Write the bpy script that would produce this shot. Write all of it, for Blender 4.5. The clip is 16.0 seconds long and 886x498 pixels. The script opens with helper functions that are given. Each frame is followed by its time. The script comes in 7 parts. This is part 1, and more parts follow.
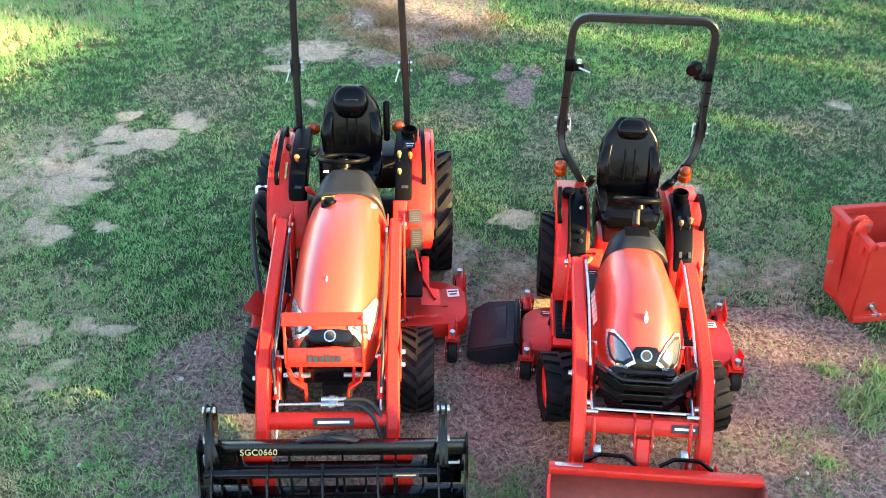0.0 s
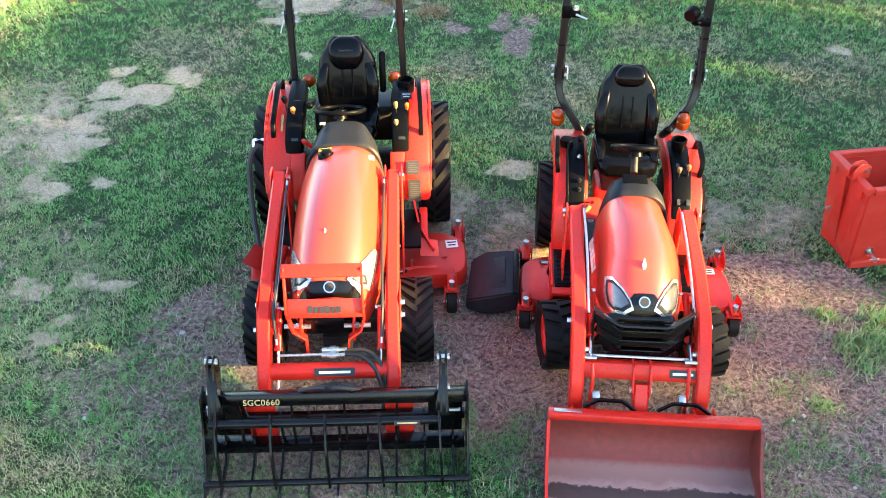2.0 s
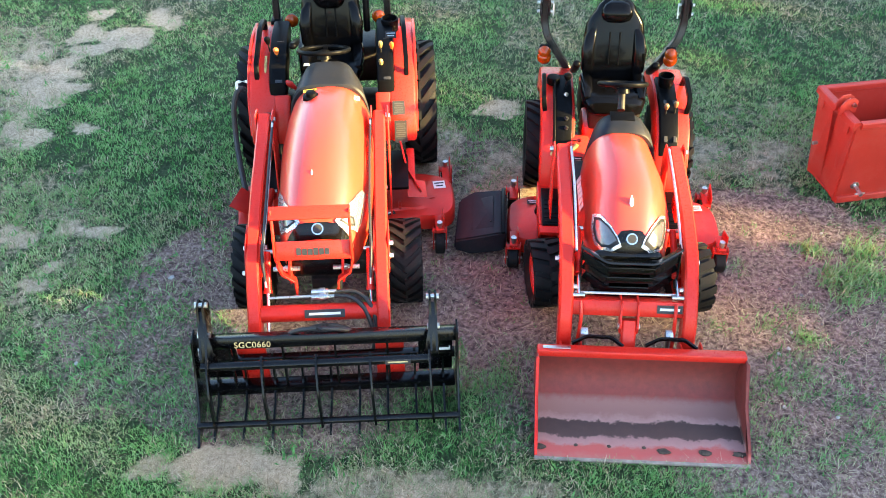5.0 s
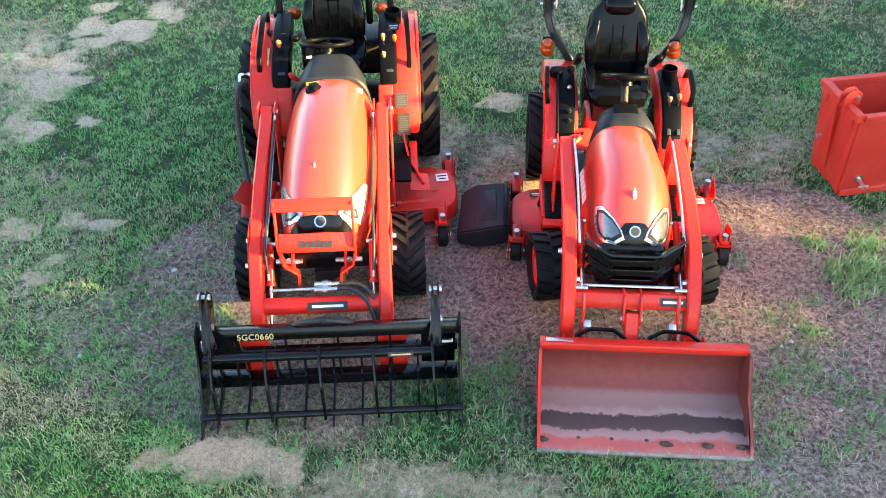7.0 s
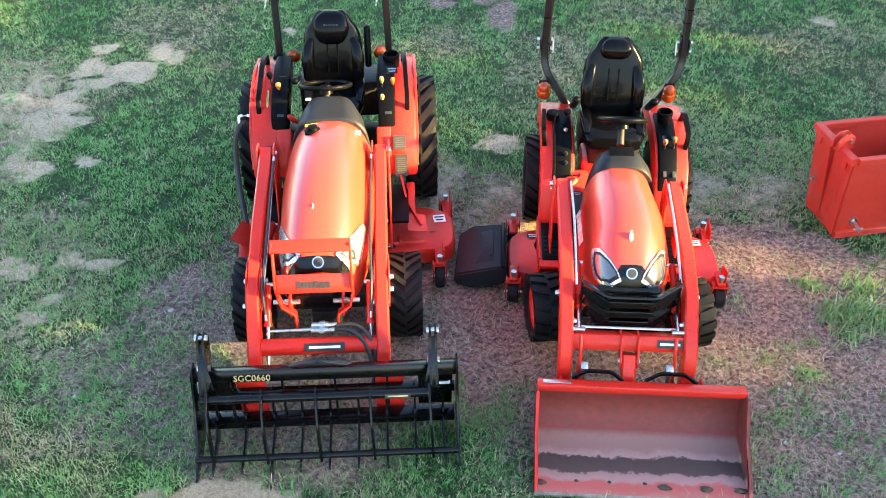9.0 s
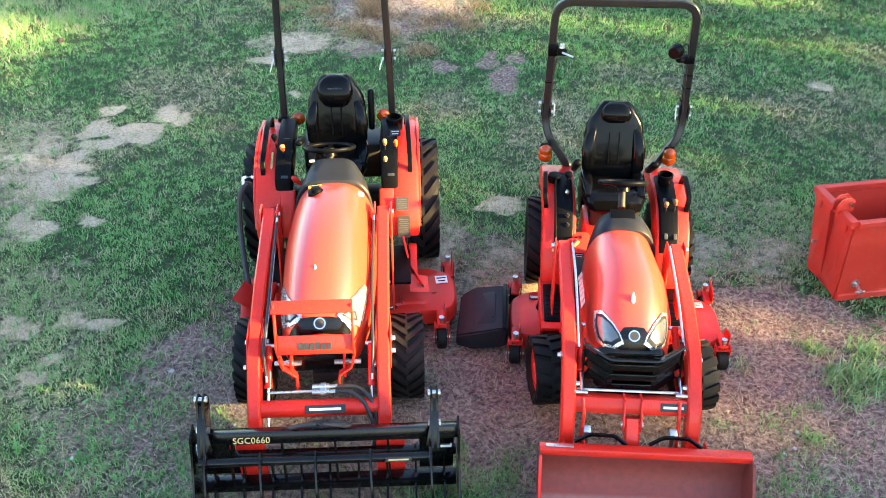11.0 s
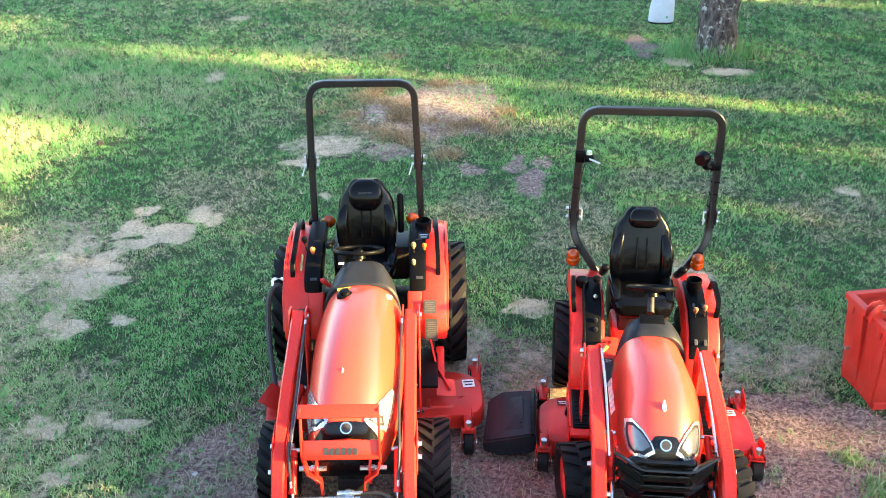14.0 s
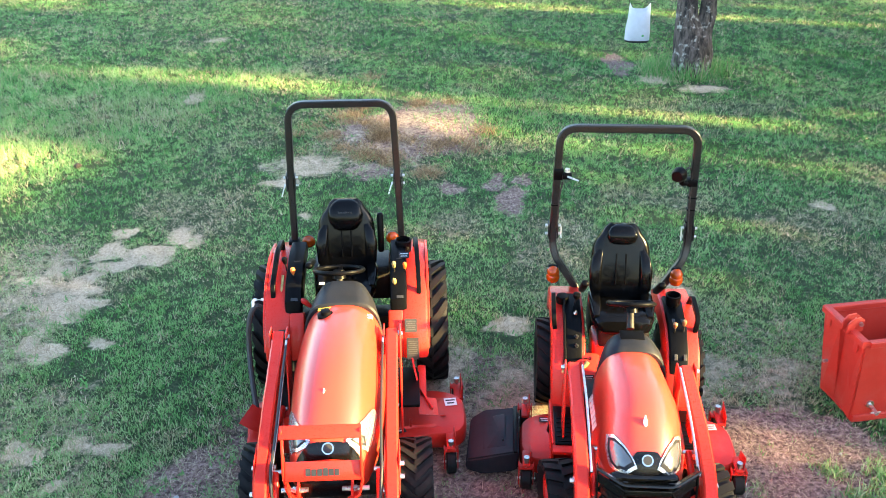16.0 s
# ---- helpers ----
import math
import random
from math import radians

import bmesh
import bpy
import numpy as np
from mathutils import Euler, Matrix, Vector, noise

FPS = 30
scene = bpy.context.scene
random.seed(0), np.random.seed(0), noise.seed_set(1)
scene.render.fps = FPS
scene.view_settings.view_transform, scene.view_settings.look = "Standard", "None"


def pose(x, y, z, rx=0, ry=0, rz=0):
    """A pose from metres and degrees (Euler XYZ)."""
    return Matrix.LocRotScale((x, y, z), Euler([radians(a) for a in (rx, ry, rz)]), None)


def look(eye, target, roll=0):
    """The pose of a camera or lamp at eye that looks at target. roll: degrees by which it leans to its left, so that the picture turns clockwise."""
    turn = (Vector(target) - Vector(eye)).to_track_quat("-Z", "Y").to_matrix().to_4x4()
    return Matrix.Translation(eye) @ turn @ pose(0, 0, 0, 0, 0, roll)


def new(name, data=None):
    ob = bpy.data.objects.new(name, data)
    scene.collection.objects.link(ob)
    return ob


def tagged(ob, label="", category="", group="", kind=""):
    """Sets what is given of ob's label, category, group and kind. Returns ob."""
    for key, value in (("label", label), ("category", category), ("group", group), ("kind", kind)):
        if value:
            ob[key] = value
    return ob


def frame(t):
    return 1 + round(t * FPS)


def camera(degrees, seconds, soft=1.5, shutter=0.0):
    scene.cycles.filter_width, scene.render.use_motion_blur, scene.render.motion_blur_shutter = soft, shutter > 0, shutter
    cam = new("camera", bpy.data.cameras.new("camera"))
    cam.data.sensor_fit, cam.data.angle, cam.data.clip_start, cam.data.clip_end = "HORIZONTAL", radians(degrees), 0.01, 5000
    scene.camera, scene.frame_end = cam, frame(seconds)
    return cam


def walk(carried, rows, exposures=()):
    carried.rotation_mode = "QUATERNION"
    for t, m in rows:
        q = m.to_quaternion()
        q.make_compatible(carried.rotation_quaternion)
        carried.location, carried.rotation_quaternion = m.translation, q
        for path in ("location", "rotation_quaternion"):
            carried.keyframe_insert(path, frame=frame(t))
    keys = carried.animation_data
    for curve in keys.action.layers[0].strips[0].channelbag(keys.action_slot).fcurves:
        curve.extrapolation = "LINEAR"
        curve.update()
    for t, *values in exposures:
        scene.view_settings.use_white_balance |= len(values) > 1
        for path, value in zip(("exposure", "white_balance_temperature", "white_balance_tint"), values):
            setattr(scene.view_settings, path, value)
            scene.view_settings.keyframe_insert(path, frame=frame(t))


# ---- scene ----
cam = camera(52.4, 16.0, soft=0.9)
PATH = [
    (0, (0.3, 0.275, 4.289), (0.205, 1.932, 3.173), 0.7),
    (0.5, (0.299, 0.266, 4.289), (0.201, 1.91, 3.154), 0.7),
    (1, (0.304, 0.259, 4.281), (0.214, 1.888, 3.125), 0.7),
    (1.5, (0.304, 0.256, 4.274), (0.215, 1.868, 3.095), 0.4),
    (2, (0.312, 0.253, 4.265), (0.221, 1.853, 3.068), -0.1),
    (2.5, (0.314, 0.247, 4.265), (0.233, 1.838, 3.056), -0.3),
    (3, (0.315, 0.237, 4.257), (0.253, 1.82, 3.037), -0.1),
    (3.5, (0.312, 0.233, 4.25), (0.26, 1.803, 3.012), 0.2),
    (4, (0.312, 0.238, 4.253), (0.258, 1.791, 2.993), 0.0),
    (4.5, (0.313, 0.237, 4.249), (0.25, 1.774, 2.971), -0.3),
    (5, (0.312, 0.237, 4.246), (0.251, 1.761, 2.952), -0.4),
    (6.2, (0.31, 0.235, 4.241), (0.246, 1.747, 2.932), -0.45),
    (7.5, (0.308, 0.233, 4.239), (0.241, 1.754, 2.942), -0.5),
    (8, (0.303, 0.233, 4.248), (0.245, 1.765, 2.963), -0.0),
    (8.5, (0.307, 0.231, 4.248), (0.247, 1.78, 2.985), -0.1),
    (9, (0.301, 0.229, 4.257), (0.242, 1.8, 3.02), -0.1),
    (11.5, (0.298, 0.23, 4.279), (0.23, 1.901, 3.182), 0.1),
    (12, (0.29, 0.229, 4.291), (0.219, 1.923, 3.231), 0.1),
    (12.5, (0.289, 0.234, 4.297), (0.213, 1.947, 3.267), -0.2),
    (13, (0.29, 0.234, 4.303), (0.204, 1.961, 3.298), -0.4),
    (13.5, (0.285, 0.239, 4.305), (0.177, 1.979, 3.326), -0.4),
    (14, (0.279, 0.24, 4.311), (0.152, 1.998, 3.366), -0.4),
    (14.5, (0.28, 0.244, 4.318), (0.154, 2.02, 3.407), -0.3),
    (15, (0.281, 0.239, 4.318), (0.164, 2.024, 3.423), -0.2),
    (15.5, (0.281, 0.236, 4.32), (0.18, 2.021, 3.424), -0.2),
    (16, (0.29, 0.225, 4.316), (0.203, 2.005, 3.408), -0.5),
]
walk(cam, [(t, look(eye, target, roll)) for t, eye, target, roll in PATH])

# ---- light ----
SUN_EL, SUN_AZ = 16.0, -14.0          # low evening sun; azimuth counted from +x towards +y
scene.view_settings.exposure = 3.76
world = bpy.data.worlds.new("evening_sky")
scene.world = world
world.use_nodes = True
wn = world.node_tree
sky = wn.nodes.new("ShaderNodeTexSky")
sky.sky_type = "NISHITA"
sky.sun_disc = False
sky.sun_elevation = radians(SUN_EL)
sky.sun_rotation = radians(90 - SUN_AZ)
sky.air_density = 1.0
sky.dust_density = 1.2
sky.ozone_density = 1.5
wn.nodes["Background"].inputs["Strength"].default_value = 0.075
wn.links.new(sky.outputs[0], wn.nodes["Background"].inputs["Color"])
sun = new("sun", bpy.data.lights.new("sun", "SUN"))
sun.data.energy, sun.data.angle, sun.data.color = 5.0, radians(1.8), (1.0, 0.74, 0.30)
sa, se = radians(SUN_AZ), radians(SUN_EL)
SUN_WAY = Vector((math.cos(se) * math.cos(sa), math.cos(se) * math.sin(sa), math.sin(se)))
sun.matrix_world = look(SUN_WAY * 60, (0, 0, 0))

# ---- materials ----
def nodes_of(name):
    m = bpy.data.materials.new(name)
    m.use_nodes = True
    t = m.node_tree
    return m, t, t.nodes["Principled BSDF"], t.links.new


def coords(t, scale, detail=4.0, rough=0.55):
    """Object-space noise at a real-world scale (features per metre)."""
    c = t.nodes.new("ShaderNodeTexCoord")
    n = t.nodes.new("ShaderNodeTexNoise")
    n.inputs["Scale"].default_value, n.inputs["Detail"].default_value, n.inputs["Roughness"].default_value = scale, detail, rough
    t.links.new(c.outputs["Object"], n.inputs["Vector"])
    return n


def ramp(t, source, stops):
    r = t.nodes.new("ShaderNodeValToRGB")
    while len(r.color_ramp.elements) < len(stops):
        r.color_ramp.elements.new(0.5)
    for e, (p, c) in zip(r.color_ramp.elements, stops):
        e.position, e.color = p, (*c, 1) if len(c) == 3 else c
    t.links.new(source, r.inputs[0])
    return r


def blend(t, fac, a, b, mode="MIX"):
    m = t.nodes.new("ShaderNodeMix")
    m.data_type, m.blend_type = "RGBA", mode
    for sock, v in ((m.inputs[0], fac), (m.inputs[6], a), (m.inputs[7], b)):
        if isinstance(v, (int, float)):
            sock.default_value = v
        elif isinstance(v, tuple):
            sock.default_value = (*v, 1)
        else:
            t.links.new(v, sock)
    return m.outputs[2]


def surface(name, colour, rough=0.5, metal=0.0, vary=0.15, scale=6.0, fine=120.0, bump=0.05, coat=0.0, dirt=None, dirt_amount=0.35, spec=0.5):
    """Colour with broad blotches, fine grain in roughness and relief, and an optional dusting of dirt."""
    m, t, b, link = nodes_of(name)
    broad, grain = coords(t, scale), coords(t, fine, 3.0)
    dark = tuple(c * (1 - vary) for c in colour)
    light = tuple(min(1, c * (1 + vary)) for c in colour)
    r = ramp(t, broad.outputs[0], [(0.3, dark), (0.7, light)])
    out = r.outputs[0]
    if dirt:
        d = coords(t, scale * 0.7 + 1.3, 6.0, 0.7)
        dr = ramp(t, d.outputs[0], [(0.5, (0, 0, 0)), (0.72, (dirt_amount,) * 3)])
        out = blend(t, dr.outputs[0], out, dirt)
    link(out, b.inputs["Base Color"])
    b.inputs["Metallic"].default_value = metal
    b.inputs["Specular IOR Level"].default_value = spec
    rr = ramp(t, grain.outputs[0], [(0.3, (max(0.02, rough - 0.08),) * 3), (0.7, (min(1, rough + 0.1),) * 3)])
    link(rr.outputs[0], b.inputs["Roughness"])
    b.inputs["Coat Weight"].default_value = coat
    b.inputs["Coat Roughness"].default_value = 0.2
    if bump:
        bp = t.nodes.new("ShaderNodeBump")
        bp.inputs["Strength"].default_value, bp.inputs["Distance"].default_value = bump, 0.004
        link(grain.outputs[0], bp.inputs["Height"])
        link(bp.outputs[0], b.inputs["Normal"])
    return m


DUST = (0.30, 0.24, 0.17)
M_PAINT = surface("orange_paint", (0.60, 0.022, 0.013), 0.30, vary=0.06, scale=3, bump=0.01, coat=0.15, spec=0.25)
M_HOOD = surface("orange_hood_paint", (0.66, 0.036, 0.016), 0.36, vary=0.04, scale=2, bump=0.002, coat=0.8)
M_DECK = surface("orange_deck_paint", (0.44, 0.017, 0.010), 0.38, vary=0.14, scale=5, bump=0.03, dirt=DUST, dirt_amount=0.10, spec=0.3)
M_BINPAINT = surface("orange_bin_paint", (0.48, 0.026, 0.014), 0.55, vary=0.10, scale=4, bump=0.03, dirt=DUST, dirt_amount=0.15)
M_BLACKPAINT = surface("gloss_black_paint", (0.0025, 0.0025, 0.003), 0.2, vary=0.3, scale=8, bump=0.02, dirt=DUST, dirt_amount=0.02, spec=0.3)
M_PLASTIC = surface("black_plastic", (0.0024, 0.0025, 0.003), 0.36, vary=0.2, scale=6, fine=300, bump=0.02, spec=0.08)
M_GREYPLASTIC = surface("charcoal_plastic", (0.011, 0.012, 0.016), 0.45, vary=0.2, scale=6, fine=300, bump=0.03, dirt=DUST, dirt_amount=0.03, spec=0.2)
M_VINYL = surface("black_vinyl", (0.002, 0.002, 0.0025), 0.17, vary=0.2, scale=10, fine=300, bump=0.012, spec=0.16)
M_RUBBER = surface("black_rubber", (0.0055, 0.0055, 0.006), 0.62, vary=0.25, scale=7, fine=150, bump=0.15, dirt=DUST, dirt_amount=0.025, spec=0.2)
M_ROPS = surface("rollbar_black_paint", (0.005, 0.005, 0.006), 0.34, vary=0.25, scale=9, bump=0.05, dirt=DUST, dirt_amount=0.03)
M_STEEL = surface("zinc_steel", (0.62, 0.62, 0.60), 0.32, metal=1.0, vary=0.12, scale=20)
M_CHROME = surface("chromed_rod", (0.75, 0.75, 0.76), 0.12, metal=1.0, vary=0.05, scale=10)
M_DARKSTEEL = surface("dark_engine_steel", (0.005, 0.005, 0.0055), 0.55, metal=0.2, vary=0.4, scale=12, dirt=DUST, dirt_amount=0.12)
M_HOSE = surface("hydraulic_hose_rubber", (0.014, 0.014, 0.015), 0.5, vary=0.2, scale=20)
M_AMBER = surface("amber_lens", (0.30, 0.040, 0.002), 0.12, vary=0.12, scale=30)
M_WHITE = surface("white_sticker", (0.75, 0.75, 0.73), 0.45, vary=0.06, scale=20)
M_YELLOW = surface("yellow_sticker", (0.78, 0.55, 0.05), 0.45, vary=0.06, scale=20)
M_INK = surface("black_ink", (0.02, 0.02, 0.022), 0.5, vary=0.2, scale=30)
M_PRINT = surface("grey_print", (0.05, 0.05, 0.05), 0.6, vary=0.1, scale=30)
M_CREAM = surface("cream_letters", (0.52, 0.40, 0.18), 0.5, vary=0.08, scale=30)
M_KNOB = surface("orange_knob", (0.75, 0.17, 0.03), 0.35, vary=0.1, scale=30)
M_BROWNKNOB = surface("brown_knob", (0.22, 0.11, 0.05), 0.4, vary=0.1, scale=30)
M_REDKNOB = surface("red_knob", (0.6, 0.02, 0.015), 0.35, vary=0.1, scale=30)
M_TANKNOB = surface("tan_knob", (0.42, 0.26, 0.09), 0.4, vary=0.1, scale=30)
M_REFLECTOR = surface("lamp_reflector", (0.55, 0.56, 0.58), 0.25, metal=0.85, vary=0.06, scale=40)
M_LENS = surface("clear_lamp_cover", (0.07, 0.075, 0.085), 0.07, vary=0.1, scale=25, coat=1.0)
M_BRASS = surface("worn_brass_steel", (0.55, 0.42, 0.16), 0.4, metal=0.8, vary=0.3, scale=30)
M_FABRIC = surface("white_woven_bag", (0.80, 0.82, 0.88), 0.8, vary=0.06, scale=9, fine=220, bump=0.3)


def bucket_material():
    """Orange paint inside the bucket, worn through and dusted with dried mud towards the cutting edge; shadow on floor
    and back is painted in.
    """
    m, t, b, link = nodes_of("worn_shaded_bucket_paint")
    c = t.nodes.new("ShaderNodeTexCoord")
    sep = t.nodes.new("ShaderNodeSeparateXYZ")
    link(c.outputs["Object"], sep.inputs[0])
    n1, n2 = coords(t, 4, 7, 0.7), coords(t, 22, 6, 0.7)
    add = t.nodes.new("ShaderNodeMath")
    add.operation = "MULTIPLY_ADD"
    link(n1.outputs[0], add.inputs[0])
    add.inputs[1].default_value = 0.22
    link(sep.outputs["Y"], add.inputs[2])
    depth = t.nodes.new("ShaderNodeMath")
    link(add.outputs[0], depth.inputs[0])
    depth.inputs[1].default_value = 2.625
    # near-black stops from 0.172 to 0.262 paint a shadow strip; the rest is dust
    floor_tone = ramp(t, depth.outputs[0], [(0.0, (0.40, 0.13, 0.11)), (0.05, (0.44, 0.08, 0.065)), (0.09, (0.42, 0.085, 0.07)), (0.115, (0.38, 0.19, 0.17)), (0.16, (0.30, 0.155, 0.14)),
                                            (0.172, (0.075, 0.040, 0.034)), (0.262, (0.05, 0.028, 0.024)), (0.275, (0.34, 0.20, 0.18)), (0.33, (0.24, 0.12, 0.105))])
    # back wall colour is darkened to stand for the shade inside the bucket
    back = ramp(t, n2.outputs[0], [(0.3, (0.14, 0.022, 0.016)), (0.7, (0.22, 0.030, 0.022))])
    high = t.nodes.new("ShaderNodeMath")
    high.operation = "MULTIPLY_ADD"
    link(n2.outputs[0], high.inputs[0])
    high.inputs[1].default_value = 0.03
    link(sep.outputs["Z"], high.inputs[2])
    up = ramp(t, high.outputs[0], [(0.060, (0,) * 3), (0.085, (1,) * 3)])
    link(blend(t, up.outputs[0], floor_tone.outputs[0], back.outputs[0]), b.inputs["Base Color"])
    b.inputs["Roughness"].default_value = 0.6
    bp = t.nodes.new("ShaderNodeBump")
    bp.inputs["Strength"].default_value, bp.inputs["Distance"].default_value = 0.2, 0.004
    link(n2.outputs[0], bp.inputs["Height"])
    link(bp.outputs[0], b.inputs["Normal"])
    return m


M_BUCKET = bucket_material()
M_EDGE = surface("scraped_steel_edge", (0.30, 0.25, 0.21), 0.55, metal=0.3, vary=0.35, scale=14, fine=90, bump=0.3, dirt=(0.10, 0.07, 0.05), dirt_amount=0.7)
M_MUD = surface("dark_mud", (0.06, 0.042, 0.03), 0.9, vary=0.4, scale=30, fine=90, bump=0.8)


# ---- mesh helpers ----
def part(name, bm, material, parent=None, label="", smooth=True, angle=35):
    """Links a bmesh as one mesh object under its thing or part."""
    me = bpy.data.meshes.new(name)
    bmesh.ops.recalc_face_normals(bm, faces=bm.faces[:])
    bm.to_mesh(me)
    bm.free()
    if smooth:
        me.shade_smooth()
        me.set_sharp_from_angle(angle=radians(angle))
    me.materials.append(material)
    ob = new(name, me)
    if parent:
        ob.parent = parent
    if label:
        ob["label"] = label
    return ob


def thing(name, at, label, category, group=""):
    ob = new(name)
    ob.empty_display_size = 0.2
    ob.matrix_world = at
    return tagged(ob, label, category, group)


def box(bm, size, at=(0, 0, 0), rot=(0, 0, 0), bevel=0.006, seg=2, taper=None):
    """A bevelled box; taper scales its top face in x and y."""
    vs = bmesh.ops.create_cube(bm, size=1.0)["verts"]
    for v in vs:
        v.co = Vector((v.co.x * size[0], v.co.y * size[1], v.co.z * size[2]))
        if taper and v.co.z > 0:
            v.co.x *= taper[0]
            v.co.y *= taper[1]
    if bevel:
        edges = list({e for v in vs for e in v.link_edges})
        r = bmesh.ops.bevel(bm, geom=edges, offset=min(bevel, min(size) * 0.45), segments=seg, affect="EDGES", profile=0.5)
        vs = list({v for f in r["faces"] for v in f.verts} | {v for v in vs if v.is_valid})
    m = pose(*at, *rot)
    for v in vs:
        v.co = m @ v.co
    return vs


def rod(bm, a, b, r0, r1=None, seg=14, cap=True):
    """A round bar from a to b."""
    a, b = Vector(a), Vector(b)
    r1 = r0 if r1 is None else r1
    q = (b - a).to_track_quat("Z", "Y")
    rings = []
    for p, r in ((a, r0), (b, r1)):
        rings.append([bm.verts.new(p + q @ Vector((r * math.cos(k * math.tau / seg), r * math.sin(k * math.tau / seg), 0))) for k in range(seg)])
    for k in range(seg):
        bm.faces.new((rings[0][k], rings[0][(k + 1) % seg], rings[1][(k + 1) % seg], rings[1][k]))
    if cap:
        bm.faces.new(rings[0][::-1])
        bm.faces.new(rings[1])


def round_path(points, radius=0.05, steps=5):
    """A polyline with its corners rounded."""
    P = [Vector(p) for p in points]
    out = [P[0]]
    for i in range(1, len(P) - 1):
        a, b, c = P[i - 1], P[i], P[i + 1]
        r = min(radius, (a - b).length * 0.45, (c - b).length * 0.45)
        s, e = b + (a - b).normalized() * r, b + (c - b).normalized() * r
        for k in range(steps + 1):
            u = k / steps
            out.append(s * (1 - u) ** 2 + b * 2 * u * (1 - u) + e * u * u)
    return out + [P[-1]]


def sweep(bm, points, w, h=None, seg=12, side=(1, 0, 0), grow=None):
    """A bar along a path: round of radius w, or, with h, a rounded rectangle w (along side) by h."""
    P = [Vector(p) for p in points]
    if h is None:
        prof = [(w * math.cos(k * math.tau / seg), w * math.sin(k * math.tau / seg)) for k in range(seg)]
    else:
        c = min(w, h) * 0.14
        x, y = w / 2, h / 2
        prof = [(x - c, -y), (x, -y + c), (x, y - c), (x - c, y), (-x + c, y), (-x, y - c), (-x, -y + c), (-x + c, -y)]
    n, rings = len(prof), []
    S = Vector(side).normalized()
    for i, p in enumerate(P):
        d = (P[min(i + 1, len(P) - 1)] - P[max(i - 1, 0)]).normalized()
        u = S - d * S.dot(d)
        if u.length < 1e-3:
            u = Vector((0, 0, 1)) - d * d.z
        u.normalize()
        v = d.cross(u)
        g = grow[i] if grow else 1
        rings.append([bm.verts.new(p + u * a * (1 if h else g) + v * b * g) for a, b in prof])
    for a, b in zip(rings, rings[1:]):
        for k in range(n):
            bm.faces.new((a[k], a[(k + 1) % n], b[(k + 1) % n], b[k]))
    bm.faces.new(rings[0][::-1])
    bm.faces.new(rings[-1])


def loft(bm, rings, cap=True, closed=True):
    R = [[bm.verts.new(p) for p in ring] for ring in rings]
    n = len(R[0])
    for a, b in zip(R, R[1:]):
        for k in range(n if closed else n - 1):
            bm.faces.new((a[k], a[(k + 1) % n], b[(k + 1) % n], b[k]))
    if cap:
        bm.faces.new(R[0][::-1])
        bm.faces.new(R[-1])


def plate(bm, outline, thick, frame_m, bevel=0.0):
    """An outline in its own x and y, given thickness along z, then posed."""
    a = [bm.verts.new(frame_m @ Vector((x, y, -thick / 2))) for x, y in outline]
    b = [bm.verts.new(frame_m @ Vector((x, y, thick / 2))) for x, y in outline]
    n = len(a)
    fs = [bm.faces.new(a[::-1]), bm.faces.new(b)]
    for k in range(n):
        fs.append(bm.faces.new((a[k], a[(k + 1) % n], b[(k + 1) % n], b[k])))
    if bevel:
        edges = list({e for f in fs[:2] for e in f.edges})
        bmesh.ops.bevel(bm, geom=edges, offset=bevel, segments=2, affect="EDGES", profile=0.5)


SIDE = Matrix(((0, 0, 1, 0), (1, 0, 0, 0), (0, 1, 0, 0), (0, 0, 0, 1)))    # outline (y, z), thick along x


def side_plate(bm, outline, x, thick, bevel=0.004):
    plate(bm, outline, thick, Matrix.Translation((x, 0, 0)) @ SIDE, bevel)


def lathe(bm, profile, axis_m, seg=40):
    """Turns a closed profile of (radius, along) round the local x axis."""
    rings = []
    for k in range(seg):
        a = k * math.tau / seg
        rings.append([bm.verts.new(axis_m @ Vector((x, r * math.cos(a), r * math.sin(a)))) for r, x in profile])
    n = len(profile)
    for i in range(seg):
        a, b = rings[i], rings[(i + 1) % seg]
        for k in range(n - 1):
            bm.faces.new((a[k], b[k], b[k + 1], a[k + 1]))


def hull(sx, y, top, bot, n=26, sq=3.0, shoulder=1.0):
    """One cross-section of a bonnet: an arch of half width sx, open below."""
    ring = []
    for k in range(n + 1):
        a = math.pi * k / n
        c, s = math.cos(a), math.sin(a)
        x = sx * math.copysign(abs(c) ** (2 / sq), c)
        z = bot + (top - bot) * abs(s) ** (2 / sq)
        ring.append((x, y, z))
    return ring


def letter_bars(name, count, w, h, at, rot, material, parent, depth=0.003):
    """A row of plain raised bars in place of a name."""
    bm = bmesh.new()
    m = pose(*at, *rot)
    step = w / count
    for k in range(count):
        tall = h * (0.9 if k in (0, 3) else 0.8)
        for v in box(bm, (step * 0.8, tall, depth), (-w / 2 + (k + 0.5) * step, (tall - h) / 2, 0), bevel=0.0):
            v.co = m @ v.co
    return part(name, bm, material, parent)


